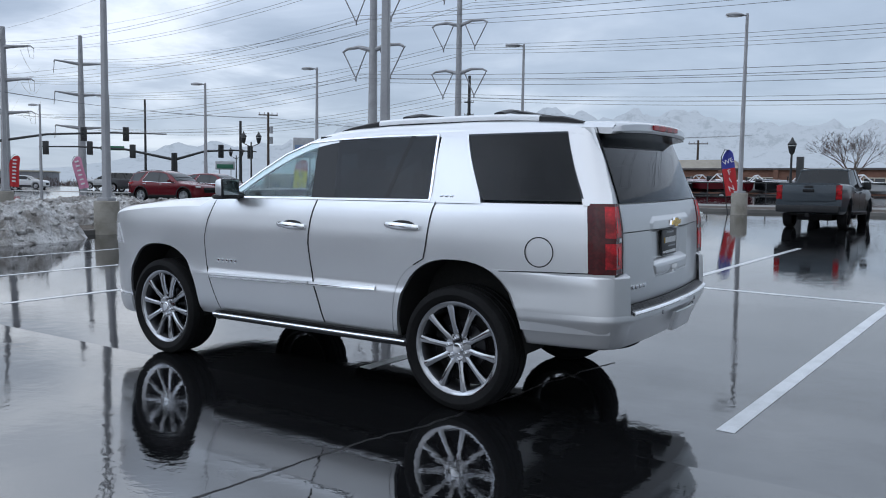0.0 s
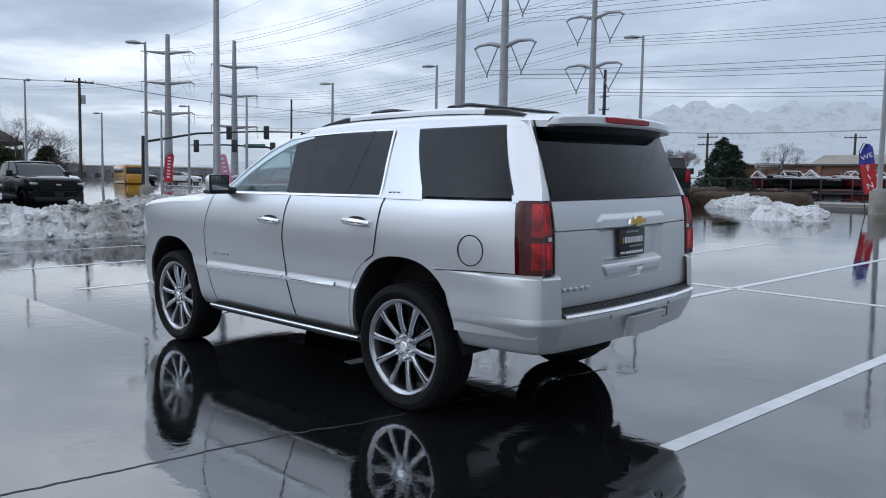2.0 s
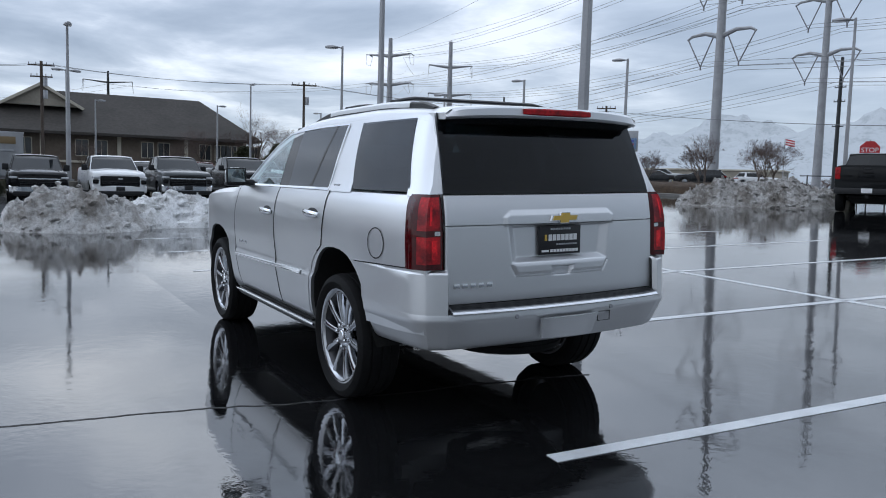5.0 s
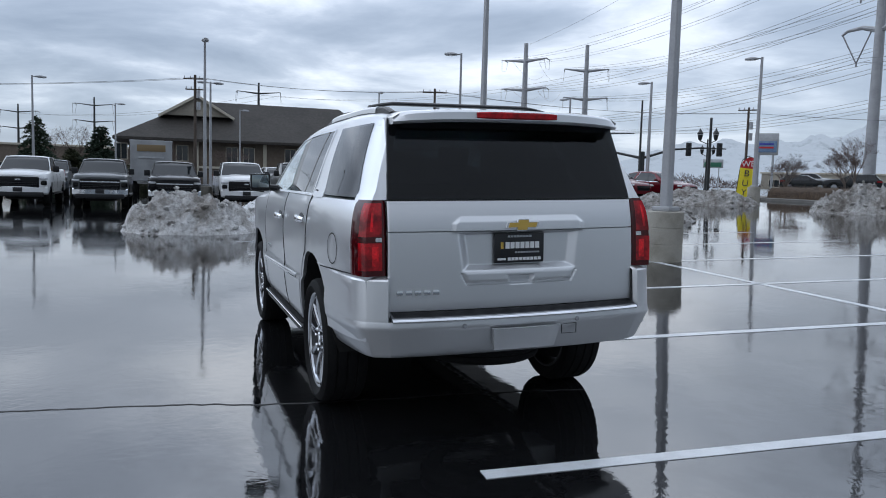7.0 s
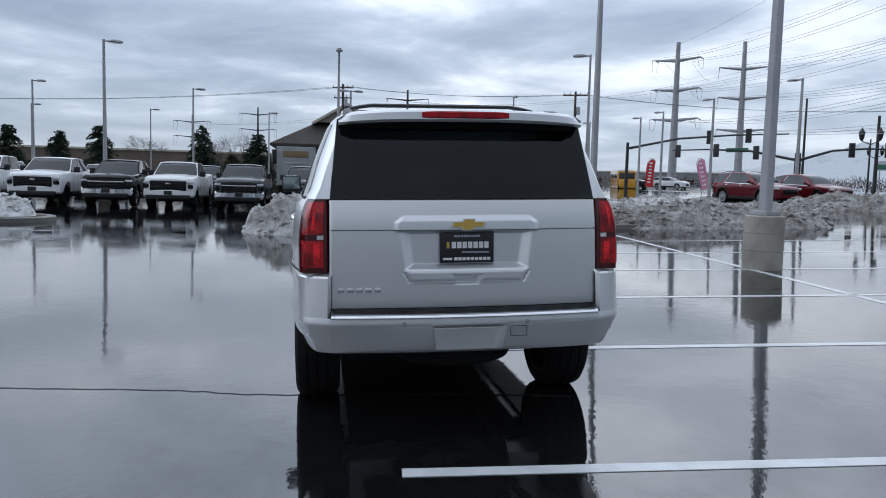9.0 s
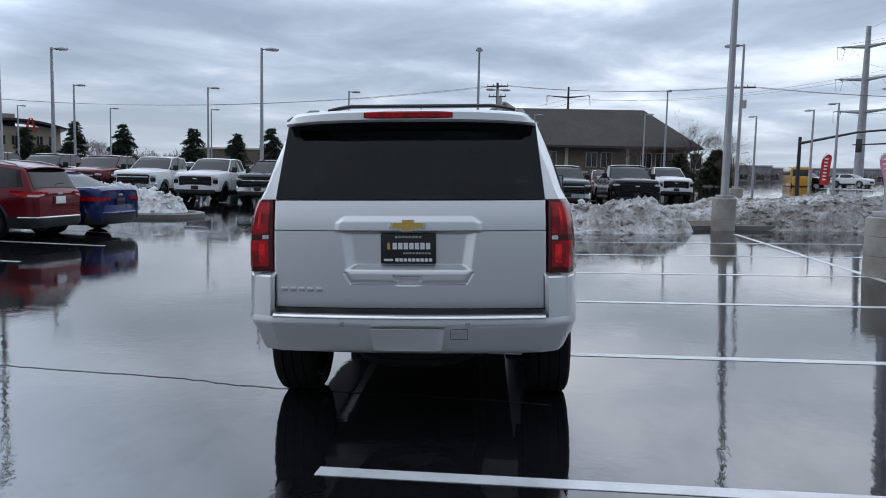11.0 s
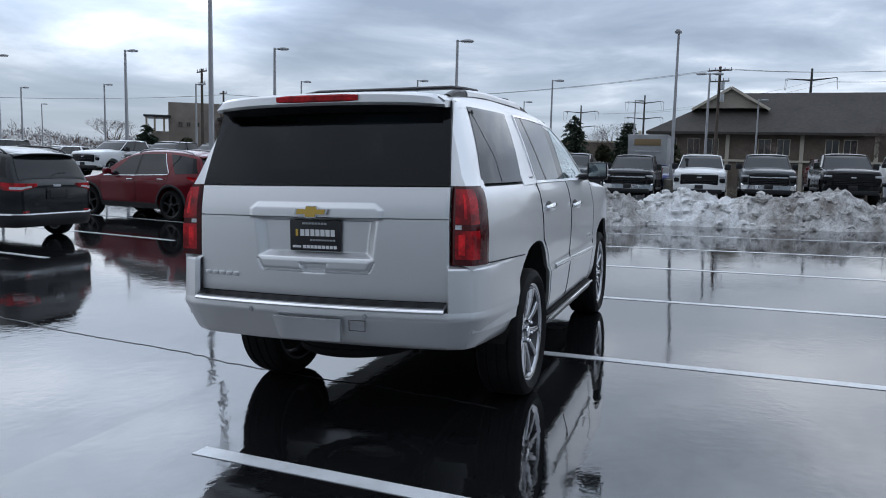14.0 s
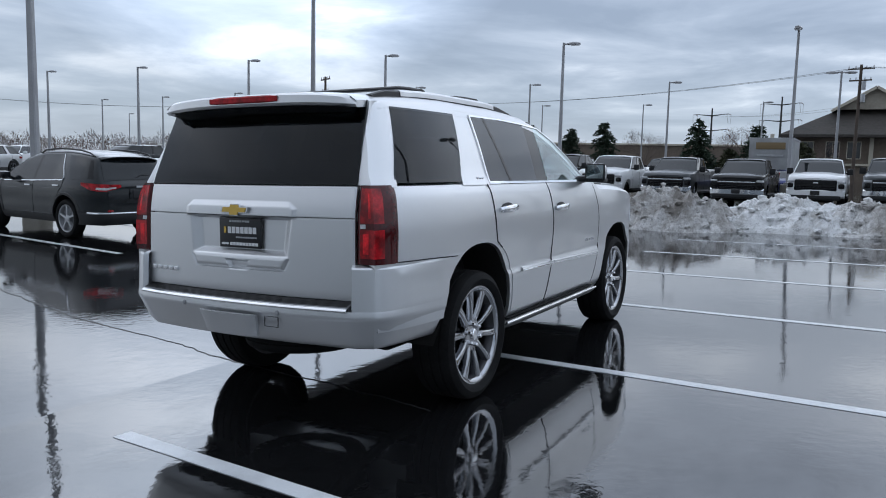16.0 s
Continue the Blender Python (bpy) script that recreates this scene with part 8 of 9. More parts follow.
# ---- decorative street lanterns ----
def lantern(x, y, h, yaw, twin, label):
    ln = thing("street_lantern", pose(x, y, gz(x, y), 0, 0, yaw), label, "street lamp", "street lanterns")
    bm = bmesh.new()
    lathe(bm, [(0.16, 0), (0.16, 0.3), (0.10, 0.5), (0.07, 0.9), (0.05, h), (0, h)], 12, "z")
    if twin:
        tube(bm, [(-0.55, 0, h - 0.1), (0, 0, h - 0.35), (0.55, 0, h - 0.1)], 0.035, 6)
    part("column", bm, BLACK_STEEL, ln)
    for s in ((-0.55, 0.55) if twin else (0,)):
        bm = bmesh.new()
        lathe(bm, [(0.05, -0.1), (0.13, 0.0), (0.22, 0.45), (0.10, 0.62), (0.03, 0.78), (0, 0.8)], 10, "z")
        for v in bm.verts:
            v.co += Vector((s, 0, h))
        part("lantern_head", bm, BLACK_STEEL, ln)
        bm = bmesh.new()
        lathe(bm, [(0.125, 0.06), (0.2, 0.38)], 10, "z")
        for v in bm.verts:
            v.co = Vector((v.co.x * 1.04 + s, v.co.y * 1.04, v.co.z + h))
        part("lantern_glass", bm, CLEAR_LENS, ln)
    return ln


lantern(-43.8, 40.3, 4.0, 40, True, "black twin-headed ornamental street lantern")
lantern(-62.0, 55.0, 3.6, 40, True, "black twin-headed ornamental street lantern")
lantern(-6.9, 42.5, 2.7, 0, False, "black ornamental street lantern on a square post")
lantern(-120.0, 44.0, 4.0, 40, True, "black twin-headed ornamental street lantern")
bm = bmesh.new()
box(bm, (0, 0, 1.5), (0.32, 0.32, 3.0), 0.02)
tagged(part("sign_post", bm, BLACK_STEEL), "square black steel sign post", "post").matrix_world = pose(-6.45, 42.3, gz(0, 42) - 0.5)


# ---- banners ----
def feather_flag(x, y, height, yaw, panels, letters, label, lean=0.0, width=0.75):
    """A feather banner: bowed pole and a curved cloth in coloured panels, with its words sewn on."""
    ff = thing("feather_flag", pose(x, y, gz(x, y), 0, lean, yaw), label, "banner flag", "feather banners")
    bm = bmesh.new()
    pole = [(-width / 2, 0, 0), (-width / 2, 0, height * 0.75), (-width * 0.42, 0, height * 0.9), (-width * 0.1, 0, height), (width * 0.25, 0, height * 0.98)]
    tube(bm, pole, 0.02, 6)
    part("pole", bm, BLACK_STEEL, ff)
    for lo, hi, mt in panels:
        bm = bmesh.new()
        rows = []
        for z in steps(lo, hi, 14):
            u = (z / height)
            left = -width / 2 + (max(0, u - 0.75) / 0.25) ** 2 * width * 0.6
            right = width / 2 - max(0, (u - 0.9) / 0.1) ** 2 * width * 0.3
            rows.append([(left + (right - left) * k / 8, 0.05 * math.sin(k * 0.9 + z * 2), z) for k in range(9)])
        shell(bm, rows, 0.008, lambda p: Vector((0, 1, 0)))
        part("cloth", bm, mt, ff)
    for txt, zc, size, mt, rot in letters:
        for side in (1, -1):
            cu = bpy.data.curves.new("word", "FONT")
            cu.body, cu.size, cu.extrude, cu.align_x, cu.align_y = txt, size, 0.003, "CENTER", "CENTER"
            tmp = bpy.data.objects.new("tmp", cu)
            scene.collection.objects.link(tmp)
            dg = bpy.context.evaluated_depsgraph_get()
            me = bpy.data.meshes.new_from_object(tmp.evaluated_get(dg))
            bpy.data.objects.remove(tmp)
            me.materials.append(mt)
            o = new("word", me)
            o.parent = ff
            o.matrix_basis = Matrix.Translation((0.02, -side * 0.075 + (0.0 if side > 0 else -0.0), zc)) @ (Matrix() if side > 0 else Matrix()) @ Matrix.Rotation(math.pi / 2, 4, "X") @ Matrix.Rotation(rot, 4, "Z")
            break
    return ff


FLAG_DARK = material("dark_blue_print", (0.02, 0.02, 0.06), rough=0.8)
feather_flag(-7.32, 32.5, 2.62, 12, [(0.75, 1.85, FLAG_RED), (1.85, 2.58, FLAG_BLUE)], [("WE", 2.12, 0.26, WHITE_INK, 0.25), ("F", 1.68, 0.30, WHITE_INK, 0.2), ("I", 1.36, 0.30, WHITE_INK, 0.4), ("N", 1.03, 0.30, WHITE_INK, 0.2)], "red and blue feather banner with white letters by the lamp footing", -9, 0.50)
feather_flag(-33.8, 34.9, 2.55, 47, [(0.2, 1.85, FLAG_YELLOW), (1.85, 2.5, FLAG_RED)], [("WE", 2.1, 0.48, WHITE_INK, 0.15), ("B", 1.55, 0.52, FLAG_DARK, 0), ("U", 0.98, 0.52, FLAG_DARK, 0), ("Y", 0.45, 0.5, FLAG_DARK, 0)], "yellow and red feather banner with black letters", 6, 0.78)
feather_flag(-71.2, 37.0, 3.4, 36, [(0.5, 3.3, FLAG_RED)], [], "tall red feather banner", 4, 0.9)
feather_flag(-63.8, 39.4, 3.3, 40, [(0.4, 3.2, FLAG_PINK)], [], "leaning pink feather banner", -14, 0.85)
for fx, fy, yaw, zs, mt in ((-71.2, 37.0, 36, steps(1.0, 2.9, 7), WHITE_INK), (-63.8, 39.4, 40, steps(0.8, 2.8, 6), WHITE_INK)):
    for k, z in enumerate(zs):
        bm = bmesh.new()
        box(bm, (0.02, -0.075, z), (0.34, 0.006, 0.14), 0.002)
        o = part("word_bar", bm, mt, [q for q in bpy.data.objects if q.name.startswith("feather_flag") and (q.location - Vector((fx, fy, gz(fx, fy)))).length < 0.2][0])


# ---- signs ----
def board_sign(x, y, yaw, w, h, top, face, label, posts=2, bars=()):
    sg_ = thing("sign", pose(x, y, gz(x, y), 0, 0, yaw), label, "sign", "street signs")
    bm = bmesh.new()
    box(bm, (0, 0, top - h / 2), (w, 0.35, h), 0.03)
    part("cabinet", bm, STEEL, sg_)
    bm = bmesh.new()
    box(bm, (0, -0.19, top - h * 0.62), (w * 0.86, 0.02, h * 0.52), 0.005)
    part("face", bm, face, sg_)
    for k, (zz, ww, mt) in enumerate(bars):
        bm = bmesh.new()
        box(bm, (0, -0.207, top - h * zz), (w * ww, 0.012, h * 0.08), 0.002)
        part("bar", bm, mt, sg_)
    for s in ((-0.3, 0.3) if posts == 2 else (0,)):
        bm = bmesh.new()
        tube(bm, [(s * w, 0, -0.1), (s * w, 0, top - h)], 0.08, 8)
        part("post", bm, STEEL, sg_)
    return sg_


SCREEN = material("lit_message_screen", (0.10, 0.16, 0.26), rough=0.3, emit=0.25, grain=0.3, grain_scale=12)
board_sign(-41.9, 43.9, 47, 1.6, 1.55, 4.42, SCREEN, "roadside sign with a lit message screen on grey posts", 2, [(0.5, 0.6, FLAG_BLUE), (0.66, 0.6, FLAG_RED)])
board_sign(-110.0, 95.0, 40, 3.4, 1.5, 5.0, SIGN_GREEN, "green road sign beyond the junction", 2)
board_sign(-29.4, 80.0, 18, 2.6, 0.6, 3.0, TAUPE, "flat shop sign with unreadable letters", 2, [(0.55, 0.7, WHITE_INK)])
stop = thing("stop_sign", pose(-16.85, 33.6, gz(0, 33.6) - 0.17, 0, 0, 28), "red octagonal stop sign with white letters", "stop sign")
bm = bmesh.new()
oct_ = [bm.verts.new((0.40 * math.cos(math.pi / 8 + k * math.pi / 4), 0, 2.52 + 0.40 * math.sin(math.pi / 8 + k * math.pi / 4))) for k in range(8)]
f = bm.faces.new(oct_)
g = bmesh.ops.extrude_face_region(bm, geom=[f])
for v in [e for e in g["geom"] if isinstance(e, bmesh.types.BMVert)]:
    v.co.y += 0.012
part("plate", bm, SIGN_RED, stop)
bm = bmesh.new()
tube(bm, [(0, 0.03, -0.1), (0, 0.03, 2.95)], 0.03, 8)
part("post", bm, STEEL, stop)
cu = bpy.data.curves.new("word", "FONT")
cu.body, cu.size, cu.extrude, cu.align_x, cu.align_y = "STOP", 0.27, 0.003, "CENTER", "CENTER"
tmp = bpy.data.objects.new("tmp", cu)
scene.collection.objects.link(tmp)
me = bpy.data.meshes.new_from_object(tmp.evaluated_get(bpy.context.evaluated_depsgraph_get()))
bpy.data.objects.remove(tmp)
me.materials.append(WHITE_INK)
wd = new("word", me)
wd.parent = stop
wd.matrix_basis = Matrix.Translation((0, -0.008, 2.52)) @ Matrix.Rotation(math.pi / 2, 4, "X")


# ---- buildings ----
def window_unit(parent, w, h, m, mat=None, frame=None, cols=2):
    win = new("window")
    win.parent = parent
    win.matrix_basis = m
    bm = bmesh.new()
    for a, b, c, d in ((-w / 2, w / 2, -h / 2, -h / 2 + 0.1), (-w / 2, w / 2, h / 2 - 0.1, h / 2), (-w / 2, -w / 2 + 0.1, -h / 2, h / 2), (w / 2 - 0.1, w / 2, -h / 2, h / 2)):
        box(bm, ((a + b) / 2, -0.03, (c + d) / 2), (b - a, 0.12, d - c))
    for k in range(1, cols):
        box(bm, (-w / 2 + w * k / cols, -0.03, 0), (0.07, 0.1, h))
    part("frame", bm, frame or TRIM_LIGHT, win)
    bm = bmesh.new()
    box(bm, (0, 0.02, 0), (w - 0.1, 0.06, h - 0.1))
    part("pane", bm, mat or HOUSE_GLASS, win)


# long brown-roofed building
hall = thing("building", pose(-112, 17, 0, 0, 0, 90), "long taupe building with a big brown hip roof and a gable", "building")
HW_, HD_ = 39.0, 26.0
bm = bmesh.new()
box(bm, (0, HD_ / 2, 3.1), (HW_ - 3, HD_ - 3, 6.6), 0)
part("wall", bm, TAUPE, hall)
bm = bmesh.new()
y0, y1, ez, rz_ = -0.3, HD_ + 0.3, 6.2, 12.3
pts = [(-HW_ / 2 - 0.5, y0, ez), (HW_ / 2 + 0.5, y0, ez), (HW_ / 2 + 0.5, y1, ez), (-HW_ / 2 - 0.5, y1, ez), (-8.6, HD_ / 2 - 3, rz_), (13.2, HD_ / 2 - 3, rz_)]
vs = [bm.verts.new(p) for p in pts] + [bm.verts.new((p[0], p[1], p[2] - 0.35)) for p in pts[:4]]
for q in ((0, 1, 5, 4), (1, 2, 5), (2, 3, 4, 5), (3, 0, 4), (0, 1, 7, 6), (1, 2, 8, 7), (2, 3, 9, 8), (3, 0, 6, 9), (6, 7, 8, 9)):
    bm.faces.new([vs[i] for i in q])
part("roof", bm, ROOF, hall, "brown shingle hip roof", smooth=False)
bm = bmesh.new()
gx0, gw, gt = -8.9, 4.6, 12.4
vs = [bm.verts.new(p) for p in ((gx0 - gw, 4.0, 9.7), (gx0 + gw, 4.0, 9.7), (gx0, 4.0, gt), (gx0 - gw, 12, 9.7), (gx0 + gw, 12, 9.7), (gx0, 12, gt))]
for q in ((0, 1, 2), (3, 5, 4), (0, 2, 5, 3), (1, 4, 5, 2), (0, 3, 4, 1)):
    bm.faces.new([vs[i] for i in q])
part("gable", bm, STUCCO, hall, "pale gable", smooth=False)
for s in (-1, 1):
    for y, dy, hh, mt, nm in ((7.9, 8.6, 0.14, ROOF, "gable_roof"), (3.5, 0.14, 0.36, TRIM_LIGHT, "gable_fascia")):
        bm = bmesh.new()
        a, b = Vector((gx0 + s * (gw + 0.6), y, 9.45)), Vector((gx0, y, gt + 0.16))
        d = b - a
        box(bm, (a + b) / 2, (d.length, dy, hh), 0, rot=Matrix.Rotation(-math.atan2(d.z, d.x), 3, "Y"))
        part(nm, bm, mt, hall, smooth=False)
for x in (-19, -16.6, -13.5, -11, -4.2, -1.8, 4.2, 6.4, 12.2, 14.4, 16.0, 19.5):
    window_unit(hall, 1.7, 2.3, Matrix.Translation((x, 1.42, 4.2)))
for x in (-21, -9, 0.5, 9.5, 18):
    bm = bmesh.new()
    box(bm, (x, 1.38, 3.1), (0.5, 0.25, 6.4), 0.02)
    part("pilaster", bm, TRIM_LIGHT, hall)
bm = bmesh.new()
box(bm, (0, 1.3, 2.3), (HW_ - 3, 0.3, 0.3), 0.02)
part("sill_course", bm, TRIM_LIGHT, hall)

# beige office block
block = thing("building", pose(-104.2, -67.8, -0.3, 0, 0, 125), "beige two-storey office block with a dark curved roof", "building")
OFFICE_TAN = material("tan_block_wall", (0.235, 0.20, 0.17), rough=0.9, grain=0.1, grain_scale=2, stain=0.35, stain_scale=0.5)
BEIGE = material("beige_stucco", (0.33, 0.285, 0.22), rough=0.9, grain=0.08, grain_scale=3, stain=0.35, stain_scale=0.5)
for c, s, mt in (((-5.1, 5, 4.9), (7.8, 10, 9.8), OFFICE_TAN), ((-10.3, 4, 2.6), (2.8, 8, 5.2), OFFICE_TAN), ((2.2, 7, 4.7), (7.0, 8, 9.4), OFFICE_TAN), ((5.6, 3.0, 3.7), (11.6, 8, 7.4), BEIGE)):
    bm = bmesh.new()
    box(bm, c, s, 0.04)
    part("wall", bm, mt, block)
bm = bmesh.new()
shell(bm, [[(x, y, 7.15 + 1.35 * (1 - ((x - 5.2) / 7.6) ** 2)) for x in steps(-1.6, 12.2, 16)] for y in (-2.3, 2, 7.5)], 0.32, lambda p: Vector((0, 0, -1)))
part("roof", bm, BLACK_STEEL, block, "dark curved roof edge", smooth=False)
bm = bmesh.new()
box(bm, (-10.6, 3, 7.55), (4.0, 8, 0.35), 0.03)
part("canopy", bm, BLACK_STEEL, block)
for x, y in ((-12.2, -0.6), (-11.0, -0.6), (-9.6, -0.6)):
    bm = bmesh.new()
    box(bm, (x, y, 6.2), (0.28, 0.28, 2.6), 0.02)
    part("column", bm, BEIGE, block)
for x in (0.6, 2.2, 3.8, 5.4, 7.0, 8.6, 10.2):
    for z in (2.4, 5.4):
        window_unit(block, 1.0, 1.5, Matrix.Translation((x, -1.04, z)), frame=BEIGE)
for x, z in ((-7.4, 3.2), (-5.0, 3.2), (-7.2, 6.4), (-6.0, 6.4), (-4.6, 6.4)):
    window_unit(block, 0.6, 0.7, Matrix.Translation((x, -0.04, z)), frame=TAUPE)
bm = bmesh.new()
for a in (-0.42, 0.42):
    vs = [bm.verts.new((7.4 + a * k, y, z)) for k, y, z in ((2.0, -2.5, 6.6), (1.0, -2.5, 6.6), (0.15, -2.5, 8.6), (0.6, -2.5, 8.6))]
    g = bmesh.ops.extrude_face_region(bm, geom=[bm.faces.new(vs)])
    for v in [e for e in g["geom"] if isinstance(e, bmesh.types.BMVert)]:
        v.co.y -= 0.1
part("wall_mark", bm, SIGN_RED, block, smooth=False)

# low brick store beyond the street, with a pale pavilion roof
store = thing("building", pose(-10, 87, gz(0, 60), 0, 0, 4), "low red-brown block store with a flat roof", "building")
bm = bmesh.new()
box(bm, (0, 8, 1.4), (50, 16, 3.0), 0.03)
part("wall", bm, BRICK_RED, store)
bm = bmesh.new()
box(bm, (0, 8, 2.95), (50.6, 16.6, 0.22), 0.03)
part("parapet", bm, WEATHERED_STEEL, store)
for x in steps(-22, 22, 9):
    bm = bmesh.new()
    box(bm, (x, -0.15, 1.4), (0.5, 0.3, 2.9), 0.02)
    part("pilaster", bm, BRICK_RED, store)
for x in (-18, -7, 4, 15):
    window_unit(store, 3.0, 1.6, Matrix.Translation((x, -0.03, 1.3)), cols=3)
for c, s in (((-14, 6, 3.6), (9, 6, 1.2)), ((12, 8, 3.4), (12, 6, 0.8))):
    bm = bmesh.new()
    box(bm, c, s, 0.03, (0.75, 0.3))
    part("pavilion_roof", bm, STUCCO, store)
# walls of the farthest stores, with distance haze mixed into their colour
HAZED_WALL = material("pale_grey_far_wall", (0.26, 0.27, 0.29), rough=0.9, grain=0.1, grain_scale=1.5, stain=0.4, stain_scale=0.3)
# lower shops along the far street
for k, (x, y, w, h, yaw, mt, lab) in enumerate(((-235, 100, 60, 4.6, 50, HAZED_WALL, "pale long store far beyond the junction"), (-250, 65, 60, 5.2, 70, HAZED_WALL, "taupe long store far beyond the junction"),
                                              (-130, 150, 40, 4.2, 30, STUCCO, "pale low shop with a blue front"), (-160, -28, 60, 6.0, 95, TAUPE, "long low brown building behind the conifers"), (-190, -8, 40, 5.5, 95, STUCCO, "distant pale flat-roofed building"))):
    b = thing("building", pose(x, y, gz(x, y) - 0.3, 0, 0, yaw), lab, "building")
    bm = bmesh.new()
    box(bm, (0, 6, h / 2), (w, 12, h), 0.04)
    part("wall", bm, mt, b)
    bm = bmesh.new()
    box(bm, (0, 6, h), (w + 0.6, 12.6, 0.4), 0.04)
    part("parapet", bm, TRIM_LIGHT, b)
    for xx in steps(-w / 2 + 3, w / 2 - 3, max(4, int(w / 5))):
        window_unit(b, 2.6, 1.8, Matrix.Translation((xx, -0.03, 1.7)))

# mountains: snowy ridges far beyond, distance haze painted in as a glow
def ridge(name, dist, az0, az1, heights, seed, snow, rock, haze, amount):
    bm = bmesh.new()
    rows = []
    n, m_ = 260, 34
    for i in range(n + 1):
        az = radians(az0 + (az1 - az0) * i / n)
        e = curve_at(heights, az0 + (az1 - az0) * i / n)
        row = []
        for j in range(m_ + 1):
            v = j / m_
            d = dist + 900 * v
            q = Vector((i * 0.05, v * 3.0, seed))
            f = 1 + 0.32 * noise.noise(q * 0.9) + 0.20 * (0.5 - abs(noise.noise(q * 2.3))) + 0.12 * noise.noise(q * 5) + 0.05 * noise.noise(q * 12)
            z = math.tan(radians(e)) * d * (v ** 0.8) * f
            row.append((d * math.cos(az), d * math.sin(az), z - 20))
        rows.append(row)
    grid_faces(bm, rows)
    m = bpy.data.materials.new(name)
    m.use_nodes = True
    nn, ll = m.node_tree.nodes, m.node_tree.links
    nn.remove(nn["Principled BSDF"])
    df, em, mx = nn.new("ShaderNodeBsdfDiffuse"), nn.new("ShaderNodeEmission"), nn.new("ShaderNodeMixShader")
    co, geo_ = nn.new("ShaderNodeTexCoord"), nn.new("ShaderNodeNewGeometry")
    t = nn.new("ShaderNodeTexNoise")
    t.inputs["Scale"].default_value, t.inputs["Detail"].default_value, t.inputs["Roughness"].default_value = 0.022, 9, 0.75
    ll.new(co.outputs["Object"], t.inputs["Vector"])
    sp_ = nn.new("ShaderNodeSeparateXYZ")
    ll.new(geo_.outputs["Normal"], sp_.inputs[0])
    ad = nn.new("ShaderNodeMath")
    ad.operation = "MULTIPLY_ADD"
    ll.new(sp_.outputs[2], ad.inputs[0])
    ad.inputs[1].default_value = 0.35
    ll.new(t.outputs[0], ad.inputs[2])
    rp = nn.new("ShaderNodeValToRGB")
    rp.color_ramp.elements[0].position, rp.color_ramp.elements[1].position = 0.68, 0.79
    rp.color_ramp.elements[0].color, rp.color_ramp.elements[1].color = (*rock, 1), (*snow, 1)
    ll.new(ad.outputs[0], rp.inputs[0])
    ll.new(rp.outputs[0], df.inputs[0])
    # no air between: an even bluish emission over rock and snow paints the haze
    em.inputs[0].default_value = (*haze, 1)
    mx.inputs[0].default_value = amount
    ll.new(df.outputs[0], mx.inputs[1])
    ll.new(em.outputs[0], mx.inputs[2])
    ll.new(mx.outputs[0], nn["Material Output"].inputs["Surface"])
    return tagged(part(name, bm, m, None, sharp=180), "snow-covered mountain range with painted haze on the horizon", "mountains", kind="structure")


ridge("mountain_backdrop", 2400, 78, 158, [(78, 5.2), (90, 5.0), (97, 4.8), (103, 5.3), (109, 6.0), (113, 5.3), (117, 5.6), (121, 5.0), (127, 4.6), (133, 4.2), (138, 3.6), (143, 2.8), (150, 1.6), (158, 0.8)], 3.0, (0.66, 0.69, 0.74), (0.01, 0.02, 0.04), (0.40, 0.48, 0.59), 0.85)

# trees about the place
for k, (x, y, h) in enumerate(((-94.2, 31.2, 10.0), (-97.5, 35.5, 8.5), (-32.6, 41.4, 3.7), (-37.0, 41.3, 3.4), (-38.6, 42.6, 3.0), (-34.5, 50.4, 4.2), (-26.3, 54.9, 4.0), (-33.3, 67.9, 4.8), (-5.9, 59.7, 6.2), (0.5, 62.0, 5.5), (-35.0, 52.0, 4.6), (-31.0, 45.0, 4.2), (-37.5, 47.5, 4.8), (-104.0, 26.5, 8.6), (-101.0, 31.0, 8.0), (-107.0, 38.0, 9.0), (-88.0, 34.0, 5.0), (-104, 3.0, 6.6), (-103, 12.0, 6.0), (-103.5, 24.0, 6.0),
                               (-118.0, -8.0, 9.5), (-140.0, -13.0, 9.5), (-92.0, -16.0, 7.0), (-100.0, -66.0, 8.5), (-90.0, -78.0, 8.0), (-108.0, -52.0, 6.5), (-128.0, -38.0, 7.0), (-28.0, 80.0, 6.0))):
    bare_tree(x, y, h, 100 + k, base=0)
for k, (x, y, h, w) in enumerate(((-27.0, 65.4, 4.0, 3.4), (-36.0, 84.0, 6.0, 5.4), (-22.0, 95.0, 4.4, 4.0), (-88.0, -9.0, 6.8, 4.6), (-90.0, -3.0, 6.4, 4.4), (-92.0, -21.0, 6.6, 4.6), (-94.0, -26.0, 6.0, 4.2), (-86.0, -37.0, 6.2, 4.6), (-92.0, -46.0, 6.8, 4.2), (-82.0, -52.0, 5.0, 4.2), (-88.0, -70.0, 5.2, 4.4), (-90.0, -30.0, 6.3, 4.6), (-60.0, 118.0, 6, 4), (-150, 20, 7, 5), (-98, -56, 6.4, 4.4))):
    conifer(x, y, h, w, 200 + k)
for k, (x, y, h, w) in enumerate(((-95.0, 34.0, 4.6, 5.0), (-93.0, 29.0, 4.2, 4.4), (-90.0, 1.5, 4.4, 5.0), (-91.0, -6.0, 3.6, 4.2), (-85.0, -46.0, 3.6, 4.4), (-84.0, -60.0, 3.2, 4.0))):
    conifer(x, y, h, w, 300 + k, OLIVE, "rounded olive evergreen shrub")
